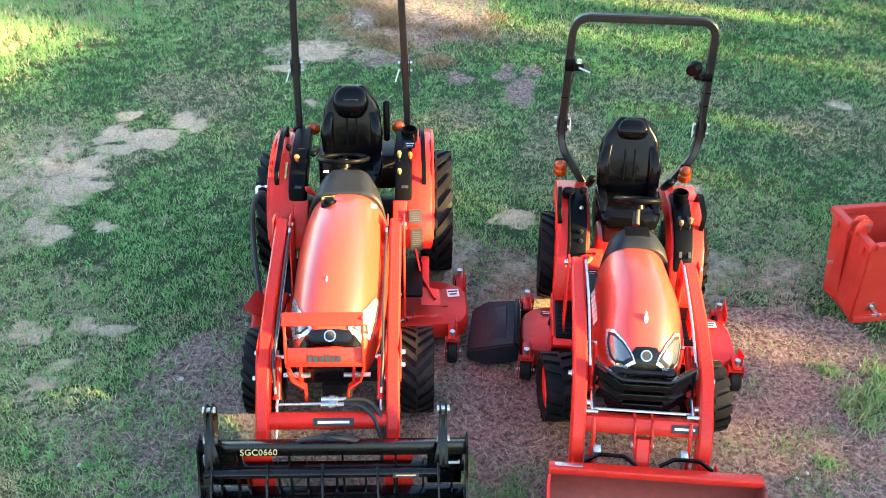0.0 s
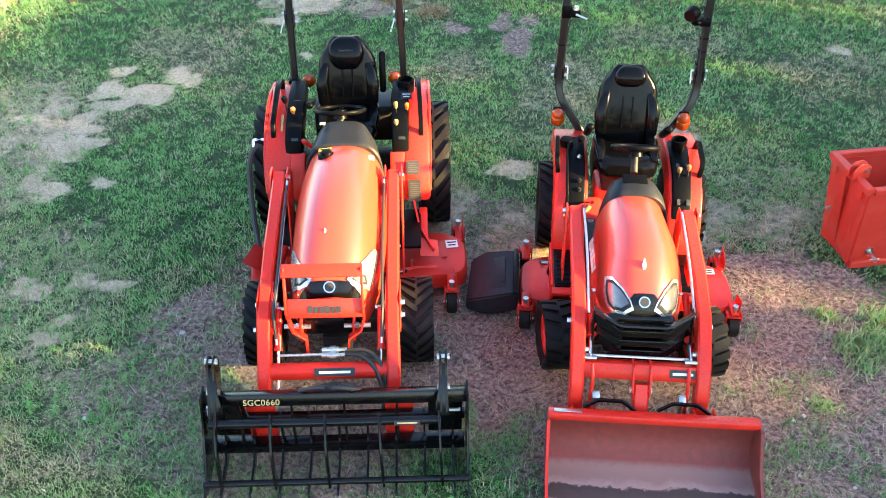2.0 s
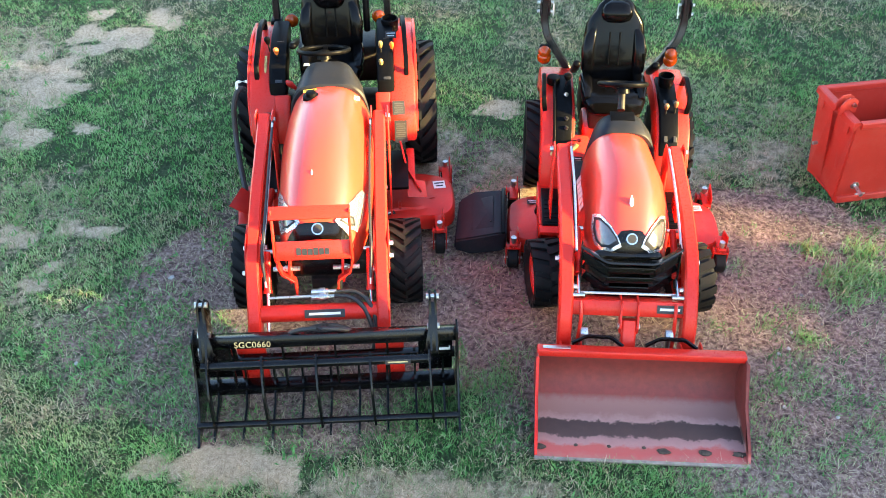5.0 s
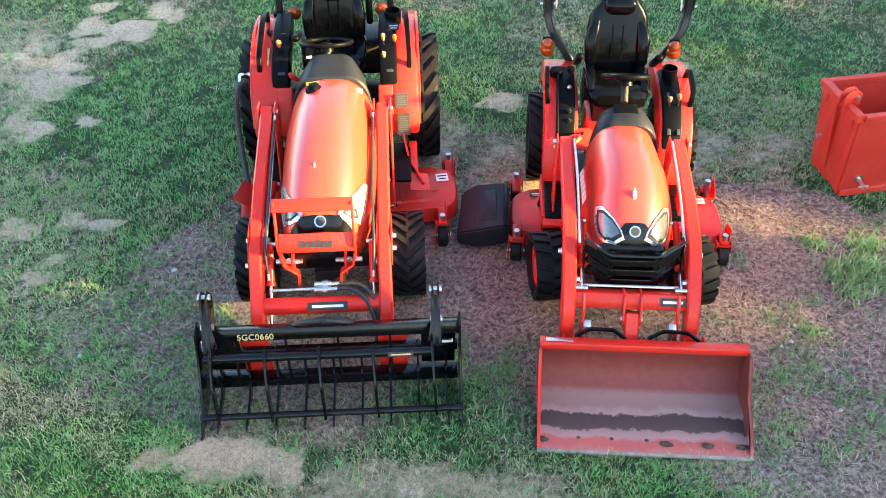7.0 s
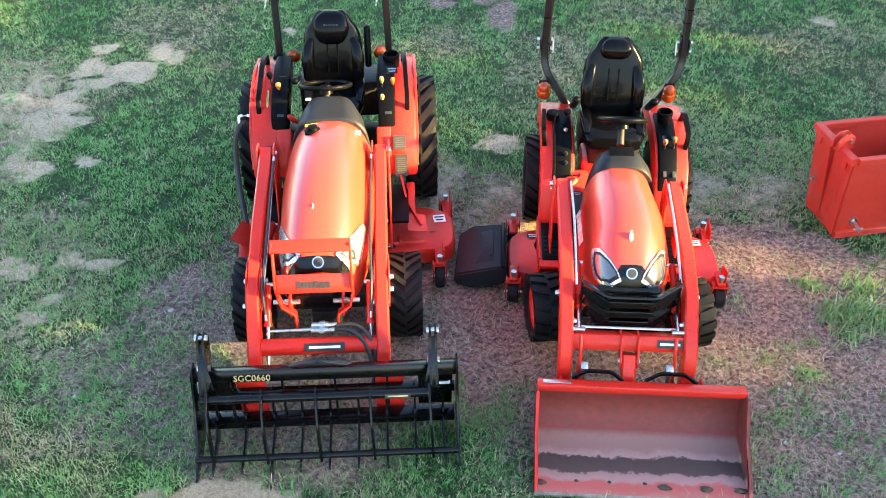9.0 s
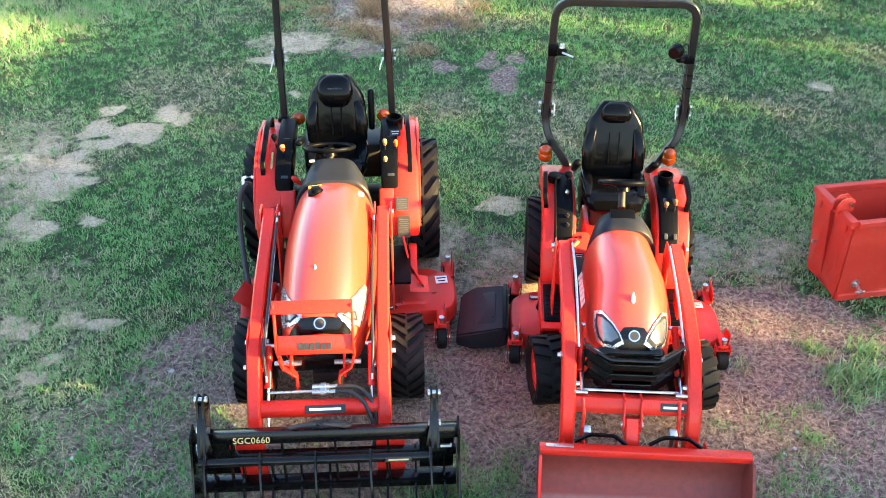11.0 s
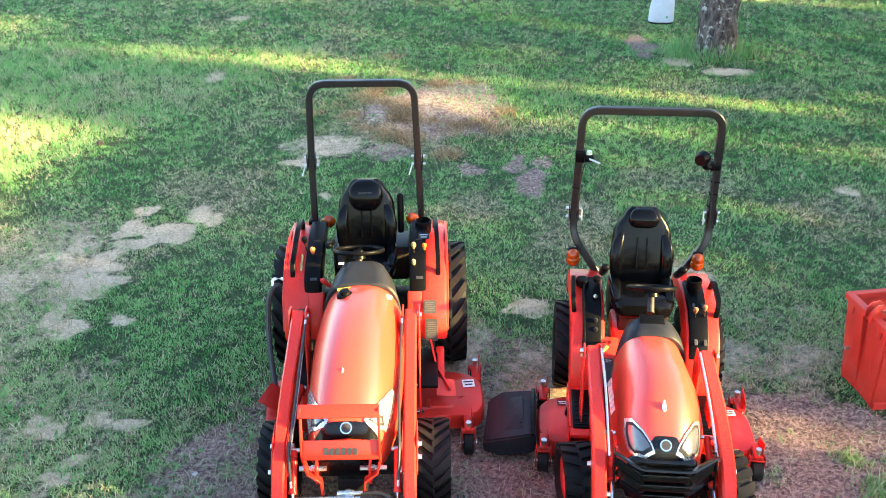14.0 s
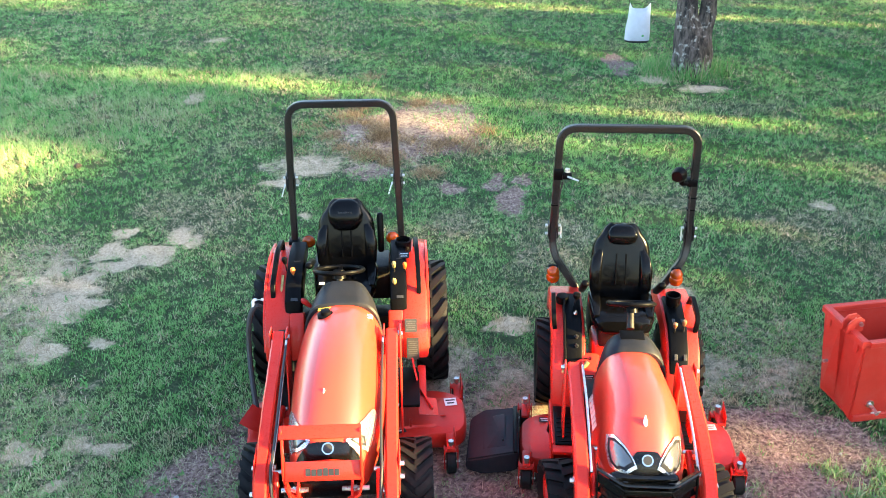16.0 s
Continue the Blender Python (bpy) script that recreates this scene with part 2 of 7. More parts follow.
def sticker(parent, w, h, at, rot, bars=3, ground=None, ink=None, name="sticker"):
    """A thin label with bars in place of its small print."""
    bm = bmesh.new()
    box(bm, (w, h, 0.003), at, rot, bevel=0.0)
    s = part(name, bm, ground or M_WHITE, parent)
    bm = bmesh.new()
    m = pose(*at, *rot)
    for k in range(bars):
        y = h * (0.38 - 0.76 * (k + 0.5) / bars)
        for v in box(bm, (w * (0.78 - 0.18 * (k % 2)), h * 0.30 / bars, 0.002), (0, y, 0.0025), bevel=0.0):
            v.co = m @ v.co
    part("small_print", bm, ink or M_INK, s)
    return s


def bolt(bm, at, r=0.014, length=0.02, axis=(1, 0, 0)):
    a = Vector(at)
    rod(bm, a, a + Vector(axis) * length, r, seg=6)
    rod(bm, a - Vector(axis) * 0.002, a + Vector(axis) * length * 0.3, r * 1.5, seg=12)


class Bonnet:
    """A bonnet's skin: sections of (y, half width, top, bottom, squareness), from which skin, patches and trim are cut."""

    def __init__(self, secs, cx):
        self.secs, self.cx = [sec if len(sec) > 5 else (*sec, cx) for sec in secs], cx

    def at(self, u, v, off=0.0):
        i = max(0, min(int(v), len(self.secs) - 2))
        f = v - i
        y, w, top, bot, sq, cx = [a + (b - a) * f for a, b in zip(self.secs[i], self.secs[i + 1])]
        z = bot + (top - bot) * max(0.0, 1 - abs(u) ** sq) ** (1 / sq)
        return Vector((cx + u * w, y, z))

    def out(self, u, v, off):
        e = 0.04
        uu = max(-0.94, min(0.94, u))
        a = self.at(uu + e, v) - self.at(uu - e, v)
        b = self.at(uu, v + e) - self.at(uu, v - e)
        n = a.cross(b)
        n = -n if n.z < 0 or (abs(n.z) < 1e-4 and n.y > 0) else n
        return self.at(u, v) + n.normalized() * off

    def skin(self, material, parent, label):
        bm = bmesh.new()
        loft(bm, [[(x + cx, yy, z) for x, yy, z in hull(w, y, top, bot, 36, sq)] for y, w, top, bot, sq, cx in self.secs], cap=False, closed=False)
        y, w, top, bot, sq, cx = self.secs[-1]
        bm.faces.new([bm.verts.new((x + cx, yy, z)) for x, yy, z in hull(w, y, top, bot, 36, sq)])
        bmesh.ops.remove_doubles(bm, verts=bm.verts[:], dist=0.0005)
        bmesh.ops.solidify(bm, geom=bm.faces[:], thickness=0.006)
        return part("hood", bm, material, parent, label, angle=50)

    def patch(self, name, outline, off, material, parent, label="", rings=5, thick=0.006):
        """A piece of trim that lies on the skin inside an outline of (u, v)."""
        pts = []
        for i, a in enumerate(outline):
            b = outline[(i + 1) % len(outline)]
            for k in range(4):
                pts.append((a[0] + (b[0] - a[0]) * k / 4, a[1] + (b[1] - a[1]) * k / 4))
        cu, cv = sum(p[0] for p in pts) / len(pts), sum(p[1] for p in pts) / len(pts)
        bm = bmesh.new()
        R = []
        for j in range(rings, 0, -1):
            s = j / rings
            R.append([bm.verts.new(self.out(cu + (u - cu) * s, cv + (v - cv) * s, off)) for u, v in pts])
        edge = [bm.verts.new(self.out(u, v, off - thick)) for u, v in pts]
        mid = bm.verts.new(self.out(cu, cv, off))
        n = len(pts)
        for a, b in zip([edge] + R, R):
            for k in range(n):
                bm.faces.new((a[k], a[(k + 1) % n], b[(k + 1) % n], b[k]))
        for k in range(n):
            bm.faces.new((R[-1][k], R[-1][(k + 1) % n], mid))
        return part(name, bm, material, parent, label, angle=60)


def shrink(outline, k):
    cu, cv = sum(p[0] for p in outline) / len(outline), sum(p[1] for p in outline) / len(outline)
    return [(cu + (u - cu) * k, cv + (v - cv) * k) for u, v in outline]

# ---- ground ----
def vnoise(x, y, seed=0):
    """Smooth value noise on arrays, 0 to 1."""
    xi, yi = np.floor(x).astype(np.int64), np.floor(y).astype(np.int64)
    u, v = x - xi, y - yi
    u, v = u * u * (3 - 2 * u), v * v * (3 - 2 * v)

    def h(i, j):
        n = (i * 374761393 + j * 668265263 + seed * 1442695041) & 0xFFFFFFFF
        n = ((n ^ (n >> 13)) * 1274126177) & 0xFFFFFFFF
        return ((n ^ (n >> 16)) & 0xFFFF) / 65535.0
    return (h(xi, yi) * (1 - u) + h(xi + 1, yi) * u) * (1 - v) + (h(xi, yi + 1) * (1 - u) + h(xi + 1, yi + 1) * u) * v


def fbm(x, y, scale, seed=0, octaves=4):
    t, a, s = 0, 0.5, 0
    for o in range(octaves):
        t = t + a * vnoise(x * scale * 2 ** o, y * scale * 2 ** o, seed + o * 17)
        s += a
        a *= 0.55
    return t / s


# worn spots: x, y, half width, half depth, strength
SOIL = ((-0.85, 3.62, 0.55, 0.22, 0.55), (-0.3, 3.75, 0.3, 0.2, 0.5), (-1.65, 4.95, 0.42, 0.36, 0.62), (-1.85, 4.25, 0.6, 0.4, 0.36), (-1.3, 4.4, 0.45, 0.5, 0.46), (-1.7, 3.85, 0.4, 0.25, 0.36), (0.42, 4.75, 0.42, 0.5, 0.95), (0.35, 4.3, 0.35, 0.35, 0.75),
        (-0.6, 5.0, 0.9, 1.2, 0.8), (1.3, 5.0, 0.9, 1.2, 0.8), (2.45, 5.55, 0.5, 0.4, 0.9), (2.3, 5.0, 0.5, 0.55, 0.9), (2.5, 4.4, 0.6, 0.6, 0.75), (2.55, 3.7, 0.6, 0.6, 0.75), (2.9, 5.6, 0.4, 0.25, 0.8),
        (3.0, 5.25, 0.4, 0.4, 0.75), (3.1, 4.4, 0.5, 0.6, 0.75), (2.95, 5.0, 0.4, 0.4, 0.7), (3.2, 3.6, 0.7, 0.5, 0.55), (0.6, 3.6, 0.3, 0.2, 0.2), (1.95, 3.6, 0.35, 0.5, 0.6), (0.3, 5.9, 0.4, 0.8, 0.45), (-0.7, 12.3, 0.85, 0.8, 0.75), (-0.4, 13.1, 0.5, 0.6, 0.6),
        (0.39, 10.54, 0.1, 0.23, 0.85), (0.62, 9.96, 0.16, 0.35, 0.9), (-0.13, 10.28, 0.13, 0.18, 0.7), (2.61, 15.96, 0.19, 0.59, 0.8), (0.79, 10.63, 0.12, 0.14, 0.7), (3.93, 14.44, 0.27, 0.16, 0.6), (-3.81, 14.59, 0.28, 0.2, 0.35), (-0.59, 12.31, 0.27, 1.0, 0.7), (-1.14, 10.82, 0.3, 0.24, 0.5))
STRAW = ((-3.65, 8.89, 0.07, 0.1, 0.9), (-3.62, 8.53, 0.12, 0.16, 0.8), (-3.21, 8.47, 0.23, 0.17, 0.95), (-3.48, 8.17, 0.13, 0.1, 0.9), (-3.64, 7.9, 0.13, 0.13, 0.95), (-3.58, 7.64, 0.11, 0.07, 0.85), (-3.71, 7.34, 0.11, 0.08, 0.95), (-3.44, 7.39, 0.16, 0.1, 0.9), (-3.5, 7.22, 0.14, 0.07, 0.6), (-3.72, 6.71, 0.06, 0.09, 0.95), (-3.55, 6.63, 0.11, 0.09, 0.9), (-3.65, 7.0, 0.1, 0.08, 0.7), (-3.08, 6.79, 0.13, 0.08, 0.85), (-4.11, 8.15, 0.07, 0.1, 0.5),
         (-4.19, 7.93, 0.09, 0.06, 0.75), (-3.05, 9.02, 0.09, 0.12, 0.55), (-2.78, 8.76, 0.07, 0.11, 0.5), (-2.39, 5.36, 0.09, 0.05, 0.85), (-2.65, 5.39, 0.09, 0.06, 0.65), (-3.09, 5.29, 0.08, 0.09, 0.6), (-2.67, 4.96, 0.06, 0.06, 0.8), (-2.71, 4.74, 0.08, 0.07, 0.85), (-2.76, 4.54, 0.05, 0.05, 0.5), (-2.77, 4.37, 0.03, 0.04, 0.7), (0.56, 7.2, 0.16, 0.16, 0.95), (-1.12, 3.27, 0.18, 0.13, 1.0), (-0.84, 3.27, 0.17, 0.1, 0.95), (-1.46, 3.3, 0.06, 0.06, 0.85),
         (-3.63, 8.91, 0.09, 0.12, 0.8), (-2.93, 8.84, 0.16, 0.12, 0.6), (-2.23, 10.47, 0.18, 0.12, 0.8), (-1.73, 9.49, 0.08, 0.06, 0.5), (-4.94, 17.49, 0.19, 0.19, 0.4), (3.76, 14.47, 0.30, 0.2, 0.5), (3.13, 15.03, 0.2, 0.17, 0.7), (4.18, 9.93, 0.14, 0.12, 0.5), (-4.3, 13.76, 0.13, 0.28, 0.6),
         (0.0, 2.9, 0.8, 0.3, 0.4), (-1.25, 11.7, 0.75, 0.75, 0.2), (-2.1, 11.05, 0.45, 0.3, 0.35), (-0.4, 12.9, 0.6, 0.8, 0.2), (-3.2, 5.0, 0.8, 1.0, 0.2), (-4.4, 7.0, 0.8, 1.6, 0.25), (2.2, 7.0, 0.8, 0.8, 0.16), (0.7, 5.9, 0.5, 0.6, 0.35), (-0.1, 6.6, 0.3, 0.5, 0.3), (2.9, 6.9, 0.5, 0.5, 0.2), (1.9, 7.9, 0.4, 0.3, 0.35))


def worn(x, y, spots, seed):
    jx = (fbm(x, y, 3.4, seed, 5) - 0.5) * 0.36
    jy = (fbm(x, y, 3.4, seed + 5, 5) - 0.5) * 0.36
    out = np.zeros_like(x)
    for cx, cy, rx, ry, s in spots:
        d = np.sqrt(((x + jx - cx) / rx) ** 2 + ((y + jy - cy) / ry) ** 2)
        out = np.maximum(out, s * np.clip((1.45 - d) * 2.0, 0, 1))
    return out


def soil_at(x, y):
    return np.clip(worn(x, y, SOIL, 3) * (0.45 + 1.1 * fbm(x, y, 4.0, 21)), 0, 1)


def straw_ground(x, y):
    """Bare straw on the soil itself."""
    patchy = np.clip((fbm(x, y, 1.1, 40) - 0.56) * 3.0, 0, 0.5) * np.clip(1.6 - y / 14, 0.35, 1)
    return np.clip(worn(x, y, STRAW, 8) * (0.55 + 0.9 * fbm(x, y, 5.0, 33)) + patchy * 0.35, 0, 1) * (0.62 + 0.8 * fbm(x, y, 9.0, 35))


def straw_at(x, y):
    patchy = np.clip((fbm(x, y, 1.1, 40) - 0.56) * 3.0, 0, 0.5) * np.clip(1.6 - y / 14, 0.35, 1)
    return np.clip(worn(x, y, STRAW, 8) * (0.55 + 0.9 * fbm(x, y, 5.0, 33)) + patchy, 0, 1)


def relief(x, y):
    near = np.exp(-((x / 9) ** 2 + ((y - 8) / 14) ** 2))
    hay = 0.10 * np.exp(-(((x + 1.0) / 0.8) ** 2 + ((y - 12.2) / 0.9) ** 2)) * (0.4 + 1.2 * fbm(x, y, 4.0, 61))
    return near * (0.05 * (fbm(x, y, 2.2, 50) - 0.5) + 0.03 * (fbm(x, y, 9.0, 55, 3) - 0.5)) * 0.8 + hay


def spread(lo, hi, step, reach):
    core = list(np.arange(lo, hi + 1e-6, step))
    a, b, s = lo, hi, step
    left, right = [], []
    while b < reach:
        s *= 1.35
        a, b = a - s, b + s
        left.append(a)
        right.append(b)
    return np.array(left[::-1] + core + right)


def ground_material():
    m, t, b, link = nodes_of("lawn_soil")
    a1, a2 = t.nodes.new("ShaderNodeAttribute"), t.nodes.new("ShaderNodeAttribute")
    a1.attribute_name, a2.attribute_name = "soil", "straw"
    n1, n2, n3 = coords(t, 3, 5), coords(t, 30, 6, 0.7), coords(t, 140, 4, 0.7)
    turf = ramp(t, n2.outputs[0], [(0.3, (0.013, 0.026, 0.011)), (0.52, (0.046, 0.078, 0.033)), (0.75, (0.17, 0.165, 0.095))])
    soil = ramp(t, n2.outputs[0], [(0.34, (0.052, 0.033, 0.030)), (0.5, (0.235, 0.155, 0.138)), (0.66, (0.50, 0.365, 0.325))])
    straw = ramp(t, n3.outputs[0], [(0.3, (0.34, 0.26, 0.18)), (0.55, (0.62, 0.50, 0.37)), (0.8, (0.76, 0.65, 0.51))])
    n4 = coords(t, 11, 6, 0.75)

    def ragged(fac, lo, hi):
        """Breaks a soft patch up along a noisy edge."""
        mad = t.nodes.new("ShaderNodeMath")
        mad.operation = "MULTIPLY_ADD"
        link(n4.outputs[0], mad.inputs[0])
        mad.inputs[1].default_value = 1.1
        link(fac, mad.inputs[2])
        return ramp(t, mad.outputs[0], [(lo, (0,) * 3), (hi, (1,) * 3)]).outputs[0]
    c = blend(t, ragged(a1.outputs["Fac"], 0.68, 1.08), turf.outputs[0], soil.outputs[0])
    c = blend(t, ragged(a2.outputs["Fac"], 0.70, 1.05), c, blend(t, 1.0, straw.outputs[0], ramp(t, n2.outputs[0], [(0.32, (0.6, 0.57, 0.54)), (0.54, (1.1, 1.1, 1.1))]).outputs[0], "MULTIPLY"))
    shade = ramp(t, n1.outputs[0], [(0.3, (0.8,) * 3), (0.7, (1.1,) * 3)])
    link(blend(t, 1.0, c, shade.outputs[0], "MULTIPLY"), b.inputs["Base Color"])
    b.inputs["Roughness"].default_value = 0.95
    b.inputs["Specular IOR Level"].default_value = 0.2
    mixed = blend(t, 0.5, n2.outputs[0], n3.outputs[0])
    bp = t.nodes.new("ShaderNodeBump")
    bp.inputs["Strength"].default_value, bp.inputs["Distance"].default_value = 1.0, 0.03
    link(mixed, bp.inputs["Height"])
    link(bp.outputs[0], b.inputs["Normal"])
    return m


def blade_material(name, greens, tans, translucent=0.3):
    m, t, b, link = nodes_of(name)
    g = t.nodes.new("ShaderNodeNewGeometry")
    a = t.nodes.new("ShaderNodeAttribute")
    a.attribute_name = "dry"
    tn = t.nodes.new("ShaderNodeAttribute")
    tn.attribute_name = "tone"
    mixed = t.nodes.new("ShaderNodeMath")
    mixed.operation = "MULTIPLY_ADD"
    link(g.outputs["Random Per Island"], mixed.inputs[0])
    mixed.inputs[1].default_value = 0.3
    soft = t.nodes.new("ShaderNodeMath")
    soft.operation = "MULTIPLY"
    link(tn.outputs["Fac"], soft.inputs[0])
    soft.inputs[1].default_value = 0.7
    link(soft.outputs[0], mixed.inputs[2])
    green = ramp(t, mixed.outputs[0], [(k / (len(greens) - 1), c) for k, c in enumerate(greens)])
    tan = ramp(t, g.outputs["Random Per Island"], [(k / (len(tans) - 1), c) for k, c in enumerate(tans)])
    c = blend(t, a.outputs["Fac"], green.outputs[0], tan.outputs[0])
    link(c, b.inputs["Base Color"])
    b.inputs["Roughness"].default_value = 0.6
    b.inputs["Specular IOR Level"].default_value = 0.15
    tr = t.nodes.new("ShaderNodeBsdfTranslucent")
    link(c, tr.inputs["Color"])
    mx = t.nodes.new("ShaderNodeMixShader")
    mx.inputs[0].default_value = translucent
    link(b.outputs[0], mx.inputs[1])
    link(tr.outputs[0], mx.inputs[2])
    link(mx.outputs[0], t.nodes["Material Output"].inputs["Surface"])
    return m


def raw_mesh(name, verts, quads_tris, material, attrs=()):
    """A mesh from arrays: verts (n,3), lists of face index arrays."""
    me = bpy.data.meshes.new(name)
    loops = np.concatenate([f.ravel() for f in quads_tris])
    totals = np.concatenate([np.full(len(f), f.shape[1]) for f in quads_tris])
    me.vertices.add(len(verts))
    me.vertices.foreach_set("co", np.ascontiguousarray(verts, dtype=np.float32).ravel())
    me.loops.add(len(loops))
    me.loops.foreach_set("vertex_index", loops.astype(np.int32))
    me.polygons.add(len(totals))
    me.polygons.foreach_set("loop_start", np.concatenate(([0], np.cumsum(totals)[:-1])).astype(np.int32))
    for key, values in attrs:
        me.attributes.new(key, "FLOAT", "POINT").data.foreach_set("value", values.astype(np.float32))
    me.update(calc_edges=True)
    me.materials.append(material)
    return new(name, me)


gx, gy = spread(-7.5, 7.5, 0.06, 500), spread(1.0, 22.0, 0.06, 500)
GX, GY = np.meshgrid(gx, gy)
fx, fy = GX.ravel(), GY.ravel()
nx, ny = len(gx), len(gy)
idx = np.arange(nx * ny).reshape(ny, nx)
quads = np.stack((idx[:-1, :-1].ravel(), idx[:-1, 1:].ravel(), idx[1:, 1:].ravel(), idx[1:, :-1].ravel()), 1)
ground = raw_mesh("ground", np.stack((fx, fy, relief(fx, fy)), 1), [quads], ground_material(), (("soil", soil_at(fx, fy)), ("straw", straw_ground(fx, fy))))
ground.data.shade_smooth()
tagged(ground, "lawn ground with worn brown soil and dry straw patches", "ground", kind="structure")

rng = np.random.default_rng(7)
LAWN = blade_material("grass_blades", [(0.024, 0.090, 0.026), (0.074, 0.218, 0.060), (0.148, 0.365, 0.112), (0.25, 0.45, 0.17), (0.36, 0.52, 0.25)], [(0.25, 0.19, 0.12), (0.48, 0.39, 0.27), (0.68, 0.58, 0.44)])

HAY = blade_material("hay_stems", [(0.2, 0.15, 0.08), (0.3, 0.2, 0.1)], [(0.12, 0.075, 0.04), (0.32, 0.21, 0.115), (0.56, 0.40, 0.24)], 0.15)


def sample_lawn(n, near_bias=1.0):
    """Random places in the seen part of the lawn, thicker near the house."""
    out_x, out_y = [], []
    while sum(map(len, out_x)) < n:
        y = 2.6 + 20.4 * rng.random(n) ** (1.45 * near_bias)
        half = 0.58 * np.hypot(y, 4.2) + 0.6
        x = 0.25 + (rng.random(n) * 2 - 1) * half * 1.05
        out_x.append(x)
        out_y.append(y)
    return np.concatenate(out_x)[:n], np.concatenate(out_y)[:n]


def under_bucket(x, y):
    return (x > 0.68) & (x < 1.94) & (y > 3.40) & (y < 3.92)


def blades(name, x, y, height, width, lean, dry, material, tone=None):
    tone = 0.25 + 0.5 * rng.random(len(x)) if tone is None else tone
    free = ~under_bucket(x, y)
    x, y, height, width, lean, dry, tone = (v[free] for v in (x, y, height, width, lean, dry, tone))
    n = len(x)
    z = relief(x, y) - 0.004
    a = rng.random(n) * math.tau
    la = rng.random(n) * math.tau
    dx, dy = np.cos(a) * width / 2, np.sin(a) * width / 2
    lx, ly = np.cos(la) * lean * height, np.sin(la) * lean * height
    hz = height * np.sqrt(np.clip(1 - lean ** 2 * 0.8, 0.03, 1))
    near = np.stack((x - dx, y - dy, z, x + dx, y + dy, z, x + dx * 0.8 + lx * 0.35, y + dy * 0.8 + ly * 0.35, z + hz * 0.6, x - dx * 0.8 + lx * 0.35, y - dy * 0.8 + ly * 0.35, z + hz * 0.6, x + lx, y + ly, z + hz), 1)
    close = y < 7.5
    A = near[close].reshape(-1, 3)
    B = near[~close][:, [0, 1, 2, 3, 4, 5, 12, 13, 14]].reshape(-1, 3)     # far blades are single slips
    base = np.arange(close.sum())[:, None] * 5
    slip = len(A) + np.arange(len(B)).reshape(-1, 3)
    faces = [base + np.array([[0, 1, 2, 3]]), base + np.array([[3, 2, 4]]), slip]
    return raw_mesh(name, np.concatenate((A, B)), [f for f in faces if len(f)], material,
                    [(key, np.concatenate((np.repeat(v[close], 5), np.repeat(v[~close], 3)))) for key, v in (("dry", dry), ("tone", tone))])


def unmown(x, y):
    """1 where the grass was left longer, beyond the edge that the mower cut."""
    side = (x - (-4.70)) * 0.884 - (y - (11.11)) * 0.467
    return np.clip(-side * 4, 0, 1) * (y < 15.5) * (x < -0.5)


